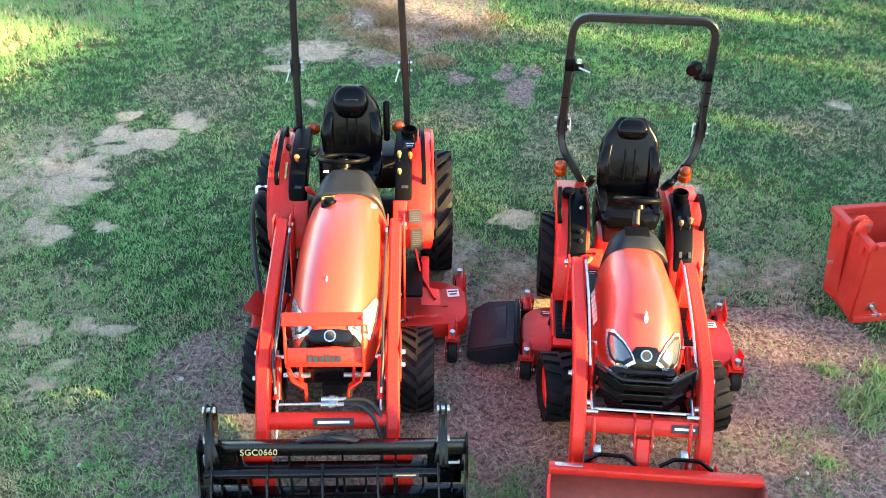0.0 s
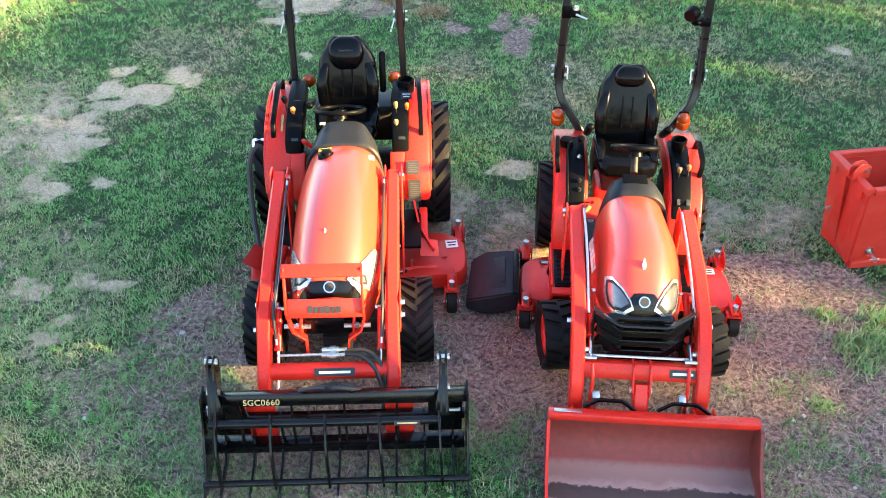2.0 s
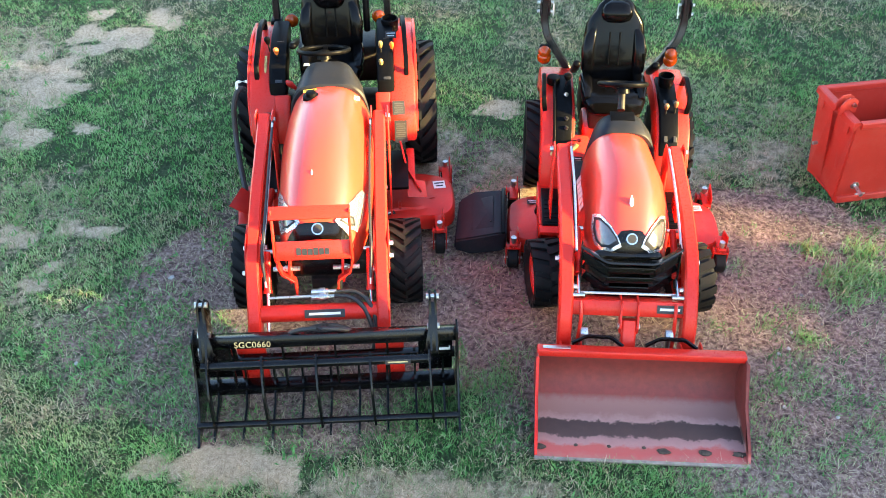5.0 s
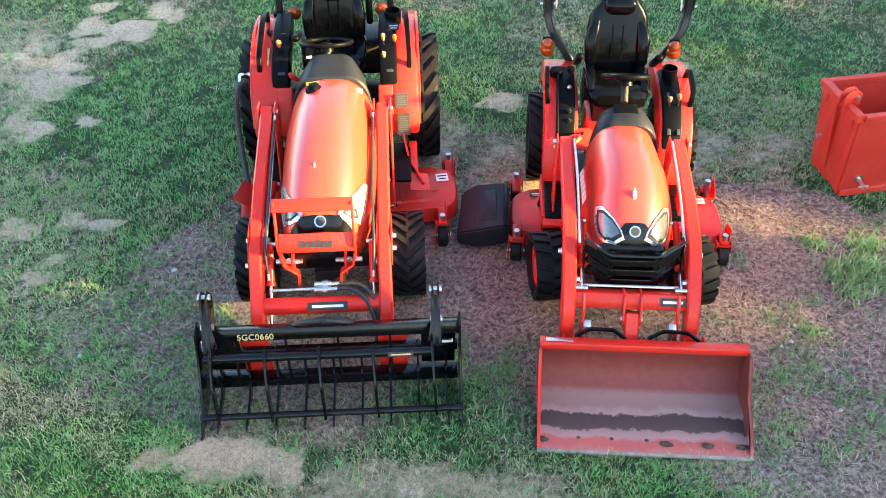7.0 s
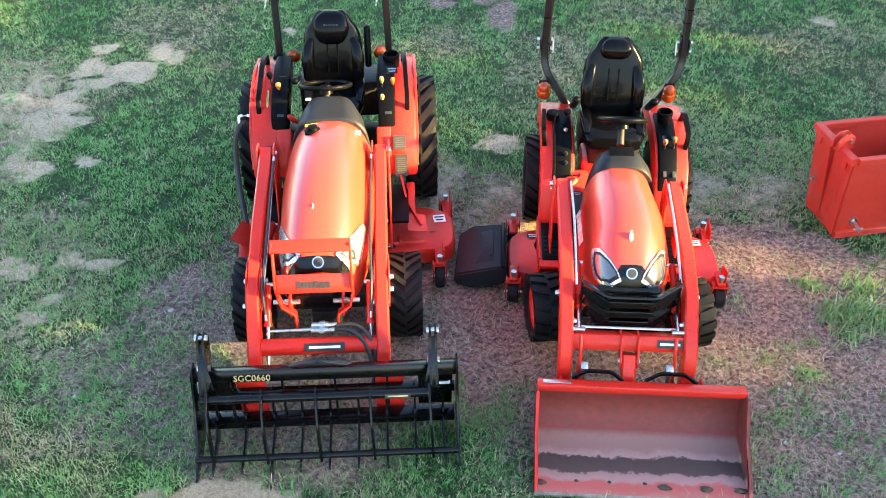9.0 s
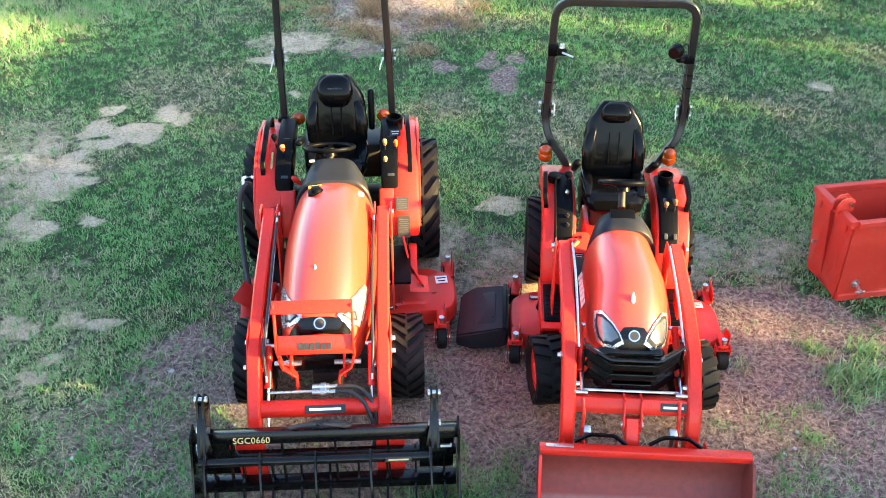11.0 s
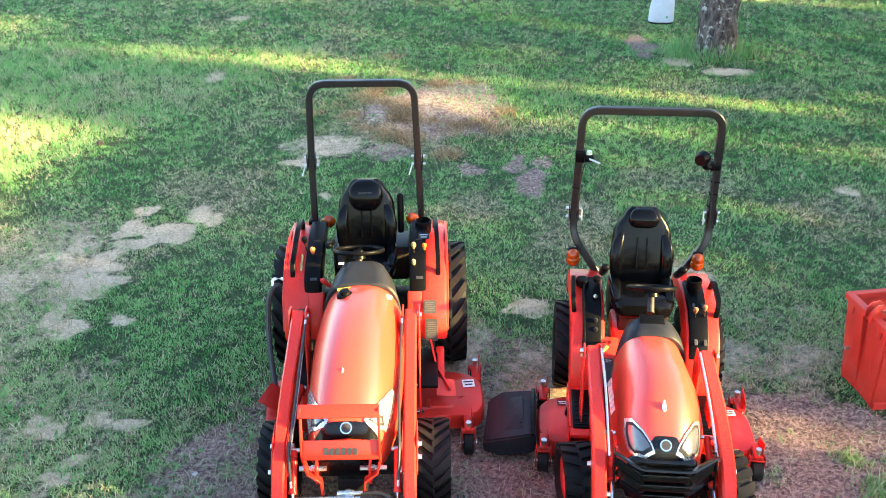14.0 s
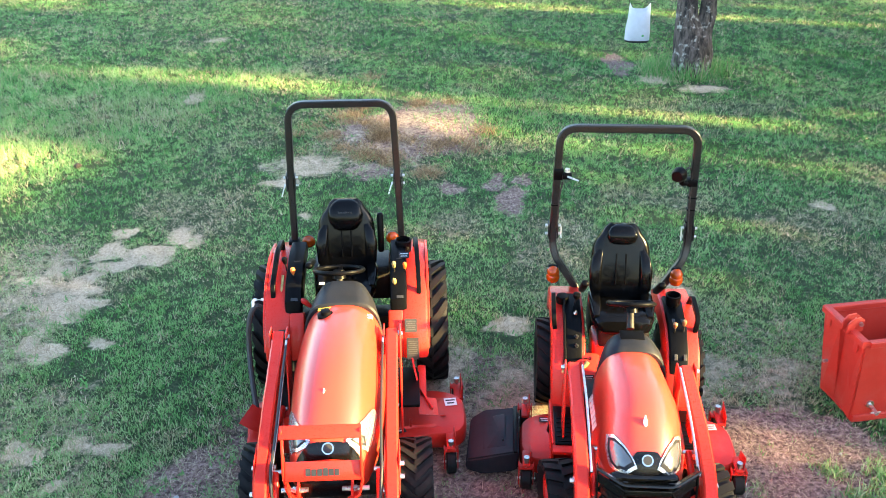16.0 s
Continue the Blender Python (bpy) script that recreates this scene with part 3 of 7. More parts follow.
def grow_lawn():
    # tufts: a few blades from one root, alike in tone
    n, k = 240000, 5
    x, y = sample_lawn(n)
    soil, straw = soil_at(x, y), straw_at(x, y)
    clump = fbm(x, y, 5.0, 70, 3)
    keep = rng.random(n) < np.clip(1.1 - soil * 1.3 - straw * 1.0, 0.03, 1) * np.clip(clump * 2.4 - 0.25, 0.3, 1)
    x, y, soil, straw, clump = x[keep], y[keep], soil[keep], straw[keep], clump[keep]
    n = len(x)
    tall = (0.55 + 0.5 * fbm(x, y, 0.5, 80) + np.clip((y - 9) / 8, 0, 1) * 0.35) * (0.5 + 1.0 * rng.random(n))
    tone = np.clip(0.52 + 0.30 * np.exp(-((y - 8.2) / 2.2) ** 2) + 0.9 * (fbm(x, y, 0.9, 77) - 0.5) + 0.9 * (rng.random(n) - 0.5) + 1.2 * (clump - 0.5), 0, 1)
    dryness = np.clip(straw * (0.9 + 1.0 * rng.random(n)) + (rng.random(n) < 0.06 + 0.7 * np.clip(fbm(x, y, 1.2, 90) - 0.38 + 0.10 * (x < -2.2), 0, 1)) * 0.85, 0, 1)
    x, y = np.repeat(x, k) + rng.normal(0, 0.018, n * k), np.repeat(y, k) + rng.normal(0, 0.018, n * k)
    tall, tone, dryness = np.repeat(tall, k), np.repeat(tone, k), np.repeat(dryness, k)
    n *= k
    # a strip left unmown, bounded by a straight mown edge
    tall = tall * (1 + 0.9 * unmown(x, y))
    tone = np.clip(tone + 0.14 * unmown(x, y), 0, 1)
    far = np.clip(np.hypot(y, 4.2) / 7, 0.66, 1.6)
    h = (0.024 + 0.042 * rng.random(n)) * tall
    w = (0.0042 + 0.0046 * rng.random(n)) * far
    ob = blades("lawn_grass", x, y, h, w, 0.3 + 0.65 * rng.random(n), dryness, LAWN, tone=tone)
    tagged(ob, "short green lawn grass mixed with dry tan blades", "grass", kind="stuff")
    # loose dead stems lying on worn spots
    n = 720000
    x, y = sample_lawn(n)
    soil, straw = soil_at(x, y), straw_at(x, y)
    keep = rng.random(n) < np.clip(straw * 0.95 + soil * 0.8, 0, 1) * 0.8
    x, y = x[keep], y[keep]
    far = np.clip(np.hypot(y, 4.2) / 6, 0.8, 2)
    ob = blades("straw_litter", x, y, 0.02 + 0.075 * rng.random(len(x)) ** 2, (0.002 + 0.0026 * rng.random(len(x))) * far, 0.93 + 0.11 * rng.random(len(x)), np.ones(len(x)), LAWN)
    tagged(ob, "loose dry straw and dead grass lying on worn soil", "straw", kind="stuff")
    # raked hay left in tangled heaps
    n = 9000
    k = np.minimum(rng.integers(0, 34, n), rng.integers(0, 34, n))
    hx, hy = rng.normal(-1.0, 0.75, 34), rng.normal(12.0, 0.95, 34)
    x, y = hx[k] + rng.normal(0, 0.10, n), hy[k] + rng.normal(0, 0.09, n)
    ob = blades("hay_heap", x, y, 0.05 + 0.12 * rng.random(n), 0.006 + 0.006 * rng.random(n), 0.75 + 0.25 * rng.random(n), np.ones(n), HAY)
    tagged(ob, "tangled heap of raked golden-brown hay", "hay", kind="stuff")
    # broad-leaved weeds in little rosettes
    n = 5000
    x, y = sample_lawn(n)
    keep = (rng.random(n) < np.clip((fbm(x, y, 1.3, 95) - 0.42) * 5, 0.05, 1)) & (soil_at(x, y) < 0.35 + 0.4 * rng.random(n))
    x, y = x[keep], y[keep]
    k = 7
    x, y = np.repeat(x, k) + rng.normal(0, 0.03, len(x) * k), np.repeat(y, k) + rng.normal(0, 0.03, len(y) * k)
    ob = blades("clover_weeds", x, y, 0.03 + 0.035 * rng.random(len(x)), 0.010 + 0.013 * rng.random(len(x)), 0.6 + 0.4 * rng.random(len(x)), np.zeros(len(x)), LAWN)
    tagged(ob, "broad-leaved clover and weeds growing through the lawn", "weeds", kind="stuff")


grow_lawn()

# ---- shared machine parts ----
def tyre_wheel(parent, x, y, r, width, rim_r, lugs, outer, rim_material, chevron=True, name="wheel", steer=0.0):
    """A lugged tyre on a dished rim; outer is +1 or -1, the side that faces out."""
    m = pose(x, y, r, 0, 0, steer)
    w = width / 2
    hub = new(name)
    hub.empty_display_size = 0.1
    hub.parent = parent
    hub.matrix_local = m
    bm = bmesh.new()
    rc = r * 0.915
    prof = [(rim_r, -w * 0.72), (rim_r + (rc - rim_r) * 0.3, -w * 0.92), (rim_r + (rc - rim_r) * 0.65, -w), (rc * 0.975, -w * 0.93), (rc, -w * 0.72), (rc * 1.005, 0),
            (rc, w * 0.72), (rc * 0.975, w * 0.93), (rim_r + (rc - rim_r) * 0.65, w), (rim_r + (rc - rim_r) * 0.3, w * 0.92), (rim_r, w * 0.72)]
    lathe(bm, prof, Matrix.Identity(4), 48)
    step = math.tau / lugs
    for k in range(lugs):
        for side in (-1, 1):
            a0 = k * step + (step / 2 if side > 0 else 0)
            sweep_a = 1.15 * step if chevron else 0.4 * step
            thick = step * (0.25 if chevron else 0.30)
            quads_in, quads_out = [], []
            n = 4
            for i in range(n + 1):
                u = i / n
                xx = side * w * (-0.06 + 1.04 * u)
                a = a0 + sweep_a * (u ** 1.2)
                rr = r * (1.0 if u < 0.85 else 0.985)
                rb = rc * (0.985 if u < 0.8 else 0.93)
                for lst, rad in ((quads_in, rb), (quads_out, rr)):
                    for s in (-1, 1):
                        ang = a + s * thick
                        lst.append(bm.verts.new((xx, rad * math.sin(ang), rad * math.cos(ang))))
            for i in range(n):
                o, q = quads_out, quads_in
                j = 2 * i
                bm.faces.new((o[j], o[j + 1], o[j + 3], o[j + 2]))
                bm.faces.new((o[j], o[j + 2], q[j + 2], q[j]))
                bm.faces.new((o[j + 1], q[j + 1], q[j + 3], o[j + 3]))
            bm.faces.new((o[2 * n], o[2 * n + 1], q[2 * n + 1], q[2 * n]))
            bm.faces.new((o[0], q[0], q[1], o[1]))
    part("tyre", bm, M_RUBBER, hub, "black lugged rubber tyre", angle=28)
    bm = bmesh.new()
    prof = [(0.0, outer * w * 0.30), (rim_r * 0.35, outer * w * 0.32), (rim_r * 0.45, outer * w * 0.12), (rim_r * 0.8, outer * w * 0.1), (rim_r * 0.9, outer * w * 0.62), (rim_r * 1.03, outer * w * 0.72),
            (rim_r * 1.03, -outer * w * 0.72), (rim_r * 0.85, -outer * w * 0.7), (rim_r * 0.8, 0.0)]
    lathe(bm, prof, Matrix.Identity(4), 32)
    rim = part("rim", bm, rim_material, hub, "orange steel wheel rim")
    for k in range(5):
        bm = bmesh.new()
        a = k * math.tau / 5
        bolt(bm, (outer * w * 0.12, rim_r * 0.6 * math.cos(a), rim_r * 0.6 * math.sin(a)), 0.012, outer * 0.02)
        part("wheel_nut", bm, M_STEEL, rim)
    return hub


def pad(bm, rings):
    """A cushion lofted through rounded sections: each is (centre, half width, half thickness, along, up)."""
    out = []
    for c, hw, ht, u, v in rings:
        c, u, v = Vector(c), Vector(u), Vector(v).normalized()
        ring = []
        for k in range(24):
            a = k * math.tau / 24
            ca, sa_ = math.cos(a), math.sin(a)
            ring.append(c + u * hw * math.copysign(abs(ca) ** 0.45, ca) + v * ht * math.copysign(abs(sa_) ** 0.6, sa_))
        out.append(ring)
    loft(bm, out)


def seat(parent, y, z, top, half, lean, headrest, bolsters=True):
    """High-backed vinyl seat: pan, back, bolsters, head pad and seams."""
    X = (1, 0, 0)
    base = new("seat")
    base.empty_display_size = 0.1
    base.parent = parent
    base["label"] = "black vinyl high-backed tractor seat"
    bm = bmesh.new()
    fy = y - 0.40
    rows = [(fy - 0.02, -0.045, 0.62, 0.022), (fy, -0.02, 0.86, 0.05), (fy + 0.08, 0.0, 1.0, 0.062), (fy + 0.22, -0.015, 1.0, 0.062), (fy + 0.36, -0.03, 0.97, 0.06), (fy + 0.42, -0.02, 0.8, 0.04)]
    pad(bm, [((0, yy, z + dz), half * k, ht, X, (0, 0, 1)) for yy, dz, k, ht in rows])
    part("seat_cushion", bm, M_VINYL, base)
    bm = bmesh.new()
    up = Vector((0, lean, 1)).normalized()
    nrm = Vector((0, 1, -lean)).normalized()
    H = (top - z) / up.z
    o = Vector((0, y - 0.02, z))
    prof = [(0.0, 0.80, 0.035), (0.06, 0.95, 0.055), (0.3, 1.0, 0.062), (0.55, 0.98, 0.058), (0.70, 0.93, 0.054), (0.79, 0.82, 0.052), (0.87, 0.66, 0.055), (0.95, 0.56, 0.05), (1.0, 0.40, 0.025)]
    pad(bm, [(o + up * H * u, half * k, ht, X, nrm) for u, k, ht in prof])
    part("backrest", bm, M_VINYL, base)
    if bolsters:
        for s in (-1, 1):
            bm = bmesh.new()
            pad(bm, [(o + up * H * u + Vector((s * half * k, 0, 0)) - nrm * d, 0.042 * g, 0.035 * g, X, nrm) for u, k, d, g in
                     ((0.06, 0.78, 0.04, 0.5), (0.15, 0.82, 0.055, 1), (0.4, 0.84, 0.06, 1.1), (0.58, 0.78, 0.05, 0.9), (0.68, 0.66, 0.03, 0.4))])
            part("side_bolster", bm, M_VINYL, base)
            bm = bmesh.new()
            pad(bm, [((s * half * 0.86, fy + d, z + dz), 0.04 * g, 0.04 * g, X, (0, 0, 1)) for d, dz, g in ((0.05, 0.03, 0.5), (0.14, 0.05, 1), (0.30, 0.045, 1.1), (0.38, 0.05, 0.6))])
            part("cushion_bolster", bm, M_VINYL, base)
    bm = bmesh.new()
    pad(bm, [(o + up * H * u - nrm * d, half * k, ht, X, nrm) for u, k, d, ht in headrest])
    part("head_pad", bm, M_VINYL, base)
    bm = bmesh.new()
    for s in (-0.16, 0.16):
        sweep(bm, [o + up * H * u + Vector((s * half, 0, 0)) - nrm * (0.061 if u < 0.45 else 0.058) for u in (0.22, 0.35, 0.5, 0.62)], 0.006, seg=6)
    part("back_seam", bm, M_PLASTIC, base)
    return base, o, up, nrm, H


def arm_rest(parent, x, y, z, length, rot):
    bm = bmesh.new()
    box(bm, (0.055, length, 0.05), (x, y, z), rot, bevel=0.022, seg=3)
    part("armrest", bm, M_PLASTIC, parent)


def steering(parent, c, r, tilt, column_from):
    """Three-spoke wheel on its column."""
    m = pose(*c, tilt, 0, 0)
    wheel = new("steering_wheel")
    wheel.parent = parent
    wheel.empty_display_size = 0.1
    wheel.matrix_local = m
    bm = bmesh.new()
    n, k2 = 40, 10
    rings = []
    for i in range(n):
        a = i * math.tau / n
        rings.append([bm.verts.new(((r + 0.016 * math.cos(b)) * math.cos(a), (r + 0.016 * math.cos(b)) * math.sin(a), 0.016 * math.sin(b))) for b in [j * math.tau / k2 for j in range(k2)]])
    for i in range(n):
        for j in range(k2):
            bm.faces.new((rings[i][j], rings[(i + 1) % n][j], rings[(i + 1) % n][(j + 1) % k2], rings[i][(j + 1) % k2]))
    part("wheel_rim", bm, M_PLASTIC, wheel)
    for a in (90, 210, 330):
        bm = bmesh.new()
        ca, sa_ = math.cos(radians(a)), math.sin(radians(a))
        sweep(bm, [(ca * 0.03, sa_ * 0.03, -0.03), (ca * r * 0.6, sa_ * r * 0.6, -0.015), (ca * r, sa_ * r, 0)], 0.03, 0.012, side=(-sa_, ca, 0))
        part("spoke", bm, M_PLASTIC, wheel)
    bm = bmesh.new()
    rod(bm, (0, 0, -0.06), (0, 0, 0.0), 0.05, 0.04, 20)
    part("hub_cap", bm, M_PLASTIC, wheel)
    bm = bmesh.new()
    rod(bm, column_from, Vector(c) - Vector((0, 0, 0.03)), 0.026, 0.022, 14)
    part("steering_column", bm, M_DARKSTEEL, parent)
    return wheel


def amber_lamp(parent, at, r=0.045, h=0.12, round_lens=False):
    lamp = new("turn_signal")
    lamp.parent = parent
    lamp.empty_display_size = 0.05
    lamp.matrix_local = pose(*at)
    bm = bmesh.new()
    if round_lens:
        rod(bm, (0, -0.005, 0), (0, 0.05, 0), r * 1.0, r * 0.7, 20)
    else:
        box(bm, (r * 1.6, 0.04, h), (0, 0.03, 0), bevel=0.015)
    part("lamp_body", bm, M_PLASTIC, lamp)
    bm = bmesh.new()
    if round_lens:
        rings = []
        for u in np.linspace(0.02, 1, 7):
            a = u * math.pi / 2
            rings.append([(r * math.sin(a) * math.cos(b), -0.035 * math.cos(a), r * math.sin(a) * math.sin(b)) for b in np.linspace(0, math.tau, 25)[:-1]])
        loft(bm, rings)
    else:
        for dz, k in ((h * 0.16, 0.95), (-h * 0.16, 1.05)):
            rings = []
            for u in np.linspace(0.05, 1, 7):
                a = u * math.pi / 2
                rings.append([(r * k * math.sin(a) * math.cos(b), 0.01 - 0.05 * math.cos(a), dz + r * k * math.sin(a) * math.sin(b)) for b in np.linspace(0, math.tau, 23)[:-1]])
            loft(bm, rings)
    part("amber_lens", bm, M_AMBER, lamp, "orange ribbed lamp lens")
    return lamp


def lever(parent, base, tip, knob, kr=0.018, kl=0.05, name="control_lever"):
    bm = bmesh.new()
    rod(bm, base, tip, 0.006, 0.006, 8)
    lv = part(name, bm, M_DARKSTEEL, parent)
    bm = bmesh.new()
    d = (Vector(tip) - Vector(base)).normalized()
    t = Vector(tip)
    loft(bm, [[t + d * kl * u + d.to_track_quat("Z", "Y") @ Vector((kr * g * math.cos(a), kr * g * math.sin(a), 0)) for a in np.linspace(0, math.tau, 13)[:-1]]
              for u, g in ((-0.5, 0.55), (-0.3, 0.75), (0.1, 1), (0.35, 0.9), (0.5, 0.45))])
    part("knob", bm, knob, lv)
    return lv


def cable(parent, points, r, material=None, name="hydraulic_hose"):
    """A limp hose through the points given."""
    P = [Vector(p) for p in points]
    out = []
    for i in range(len(P) - 1):
        p0, p1, p2, p3 = P[max(i - 1, 0)], P[i], P[i + 1], P[min(i + 2, len(P) - 1)]
        for k in range(6):
            u = k / 6
            out.append(0.5 * ((2 * p1) + (p2 - p0) * u + (2 * p0 - 5 * p1 + 4 * p2 - p3) * u * u + (3 * p1 - p0 - 3 * p2 + p3) * u ** 3))
    out.append(P[-1])
    bm = bmesh.new()
    sweep(bm, out, r, seg=8)
    return part(name, bm, material or M_HOSE, parent)


def cylinder_ram(parent, a, b, r=0.022, share=0.6):
    """A hydraulic ram: painted barrel, bright rod, eyes at the ends."""
    a, b = Vector(a), Vector(b)
    m = a.lerp(b, share)
    bm = bmesh.new()
    rod(bm, a, m, r, r, 16)
    rod(bm, m - (b - a).normalized() * 0.02, m, r * 1.25, r * 1.25, 16)
    ram = part("lift_ram", bm, M_PAINT, parent)
    bm = bmesh.new()
    rod(bm, m, b, r * 0.5, r * 0.5, 12)
    part("ram_rod", bm, M_CHROME, ram, "bright chromed rod")
    for p in (a, b):
        bm = bmesh.new()
        rod(bm, p - Vector((0.035, 0, 0)), p + Vector((0.035, 0, 0)), 0.013, 0.013, 12)
        part("ram_pin", bm, M_STEEL, ram)


def deck_shell(bm, half, y0, y1, top, skirt, lobes, x0=0.0):
    """A stamped mower deck: a lobed outline with a rolled top edge and a raised crown."""
    n = 60
    outline = []
    for k in range(n):
        a = k * math.tau / n
        ca, sa_ = math.cos(a), math.sin(a)
        x = half * math.copysign(abs(ca) ** 0.48, ca)
        yy = (y0 + y1) / 2 + (y1 - y0) / 2 * math.copysign(abs(sa_) ** 0.52, sa_)
        if sa_ < 0:
            yy += 0.035 * math.cos(x / half * math.pi * lobes) * abs(sa_)
        outline.append((x + x0, yy))
    cx, cy = x0, (y0 + y1) / 2
    rings = []
    for k, z in ((1.0, skirt), (1.0, top - 0.05), (0.992, top - 0.02), (0.97, top - 0.004), (0.93, top), (0.72, top + 0.004), (0.68, top + 0.02), (0.4, top + 0.024)):
        rings.append([(cx + (x - cx) * (1 - (1 - k) * 0.75), cy + (yy - cy) * k, z) for x, yy in outline])
    loft(bm, rings[:], cap=False)
    bm.faces.new([bm.verts.new(p) for p in rings[-1]])
    bmesh.ops.remove_doubles(bm, verts=bm.verts[:], dist=0.0004)


def gauge_wheel(parent, x, y, r=0.075, w=0.075, post=0.07):
    """A small rubber roller in a fork under its bracket."""
    g = new("gauge_wheel")
    g.parent = parent
    g.empty_display_size = 0.05
    g.matrix_local = pose(x, y, 0)
    bm = bmesh.new()
    lathe(bm, [(0.018, -w / 2), (r * 0.9, -w / 2), (r, -w * 0.36), (r, w * 0.36), (r * 0.9, w / 2), (0.018, w / 2), (0.018, -w / 2)], pose(0, 0, r), 24)
    part("roller", bm, M_RUBBER, g, "small black rubber roller")
    bm = bmesh.new()
    for s in (-1, 1):
        box(bm, (0.008, 0.05, r + 0.09), (s * (w / 2 + 0.012), 0.01, r + 0.03), bevel=0.002)
    box(bm, (w + 0.034, 0.055, 0.01), (0, 0.01, r * 2 + 0.012), bevel=0.002)
    part("fork", bm, M_DECK, g)
    bm = bmesh.new()
    rod(bm, (0, 0.01, r * 2), (0, 0.01, r * 2 + post), 0.014, 0.014, 12)
    rod(bm, (0, 0.01, r * 2 + post), (0, 0.01, r * 2 + post + 0.03), 0.02, 0.02, 12)
    part("adjuster_pin", bm, M_STEEL, g)
    bm = bmesh.new()
    rod(bm, (-w / 2 - 0.025, 0, r), (w / 2 + 0.025, 0, r), 0.009, 0.009, 10)
    part("axle", bm, M_STEEL, g)
    return g

# ---- compact tractor with loader bucket ----
R_AT = pose(1.335, 6.13, 0, 0, 0, -1.2)


def small_tractor():
    tr = thing("compact_tractor", R_AT, "orange sub-compact tractor with black seat, folding roll bar and front loader", "tractor")
    # wheels
    for s in (-1, 1):
        tyre_wheel(tr, s * 0.475, 0, 0.335, 0.29, 0.165, 20, s, M_PAINT, name="rear_wheel")
        tyre_wheel(tr, s * 0.475 - 0.02, -1.40, 0.232, 0.215, 0.150, 16, s, M_PAINT, chevron=False, name="front_wheel", steer=9.0)
    # chassis, axles
    bm = bmesh.new()
    box(bm, (0.26, 1.7, 0.22), (0, -0.75, 0.40), bevel=0.02)
    box(bm, (0.66, 0.14, 0.16), (0, 0, 0.335), bevel=0.03)
    box(bm, (0.70, 0.12, 0.12), (-0.02, -1.40, 0.26), bevel=0.03)
    box(bm, (0.34, 0.5, 0.3), (0, -1.2, 0.58), bevel=0.03)
    rod(bm, (-0.16, -1.62, 0.34), (-0.16, -1.72, 0.34), 0.04, 0.04, 18)
    part("chassis", bm, M_DARKSTEEL, tr, "dark greasy chassis and axles")
    # bonnet
    bon = Bonnet([(-0.9, 0.238, 1.025, 0.55, 2.9), (-1.08, 0.26, 1.053, 0.53, 2.7), (-1.28, 0.284, 1.060, 0.52, 2.4, -0.024), (-1.46, 0.282, 1.038, 0.51, 2.4, -0.027), (-1.58, 0.262, 1.0, 0.5, 2.6), (-1.67, 0.246, 0.947, 0.49, 2.6), (-1.74, 0.225, 0.897, 0.49, 2.6), (-1.79, 0.198, 0.84, 0.49, 2.8), (-1.82, 0.167, 0.765, 0.51, 2.6)], -0.038)
    hood = bon.skin(M_HOOD, tr, "glossy orange engine hood")
    # chrome spike on the nose
    bm = bmesh.new()
    loft(bm, [[(-0.038 + w * math.cos(a), -1.60 + dy + 0.02 * math.sin(a) * w / 0.012, z) for a in np.linspace(0, math.tau, 11)[:-1]] for z, w, dy in ((0.97, 0.014, 0), (0.995, 0.012, 0.004), (1.012, 0.008, 0.012), (1.026, 0.003, 0.02))])
    part("hood_sight", bm, M_WHITE, hood, "small white hood sight")
    # black cowl behind the bonnet
    bm = bmesh.new()
    rings = [[(x - 0.02, y, z) for x, y, z in hull(w, y0, top, bot, 24, 3.4)] for y0, w, top, bot in ((-0.905, 0.236, 1.03, 0.5), (-0.89, 0.242, 1.042, 0.5), (-0.81, 0.235, 1.056, 0.5), (-0.71, 0.205, 1.05, 0.52), (-0.66, 0.18, 1.02, 0.54))]
    loft(bm, rings)
    part("dashboard_cowl", bm, M_GREYPLASTIC, tr, "charcoal plastic dashboard cowl")
    bm = bmesh.new()
    box(bm, (0.16, 0.09, 0.012), (-0.02, -0.75, 1.058), (8, 0, 0), bevel=0.004)
    part("instrument_panel", bm, M_PLASTIC, tr)
    # grille, lamps, badge
    bon.patch("grille", [(-0.97, 8.0), (-0.95, 7.3), (-0.6, 7.0), (-0.34, 6.3), (-0.26, 6.05), (0.26, 6.05), (0.34, 6.3), (0.6, 7.0), (0.95, 7.3), (0.97, 8.0)], 0.006, M_BLACKPAINT, tr, "black front grille")
    bm = bmesh.new()
    box(bm, (0.40, 0.06, 0.28), (-0.05, -1.815, 0.64), (-4, 0, 0), bevel=0.03, seg=3)
    part("grille_mesh", bm, M_BLACKPAINT, tr)
    for s in (-1, 1):
        out = [(s * u, v) for u, v in ((0.30, 7.3), (0.36, 6.6), (0.50, 5.5), (0.68, 4.35), (0.80, 3.9), (0.85, 4.5), (0.86, 5.7), (0.80, 6.8), (0.60, 7.5))]
        lamp = bon.patch("headlight", out, 0.010, M_REFLECTOR, tr, "bright clear swept headlight")
        bon.patch("lamp_recess", shrink(out, 0.82), 0.013, M_GREYPLASTIC, lamp)
        bon.patch("lamp_lens", shrink(out, 0.66), 0.016, M_LENS, lamp)
    bm = bmesh.new()
    lathe(bm, [(0.0, -0.005), (0.034, -0.005), (0.034, 0.005), (0.0, 0.005)], pose(*bon.out(0, 6.75, 0.012), 0, 0, -90) @ pose(0, 0, 0, 0, -40, 0), 28)
    badge = part("badge", bm, M_CHROME, tr, "oval chrome badge")
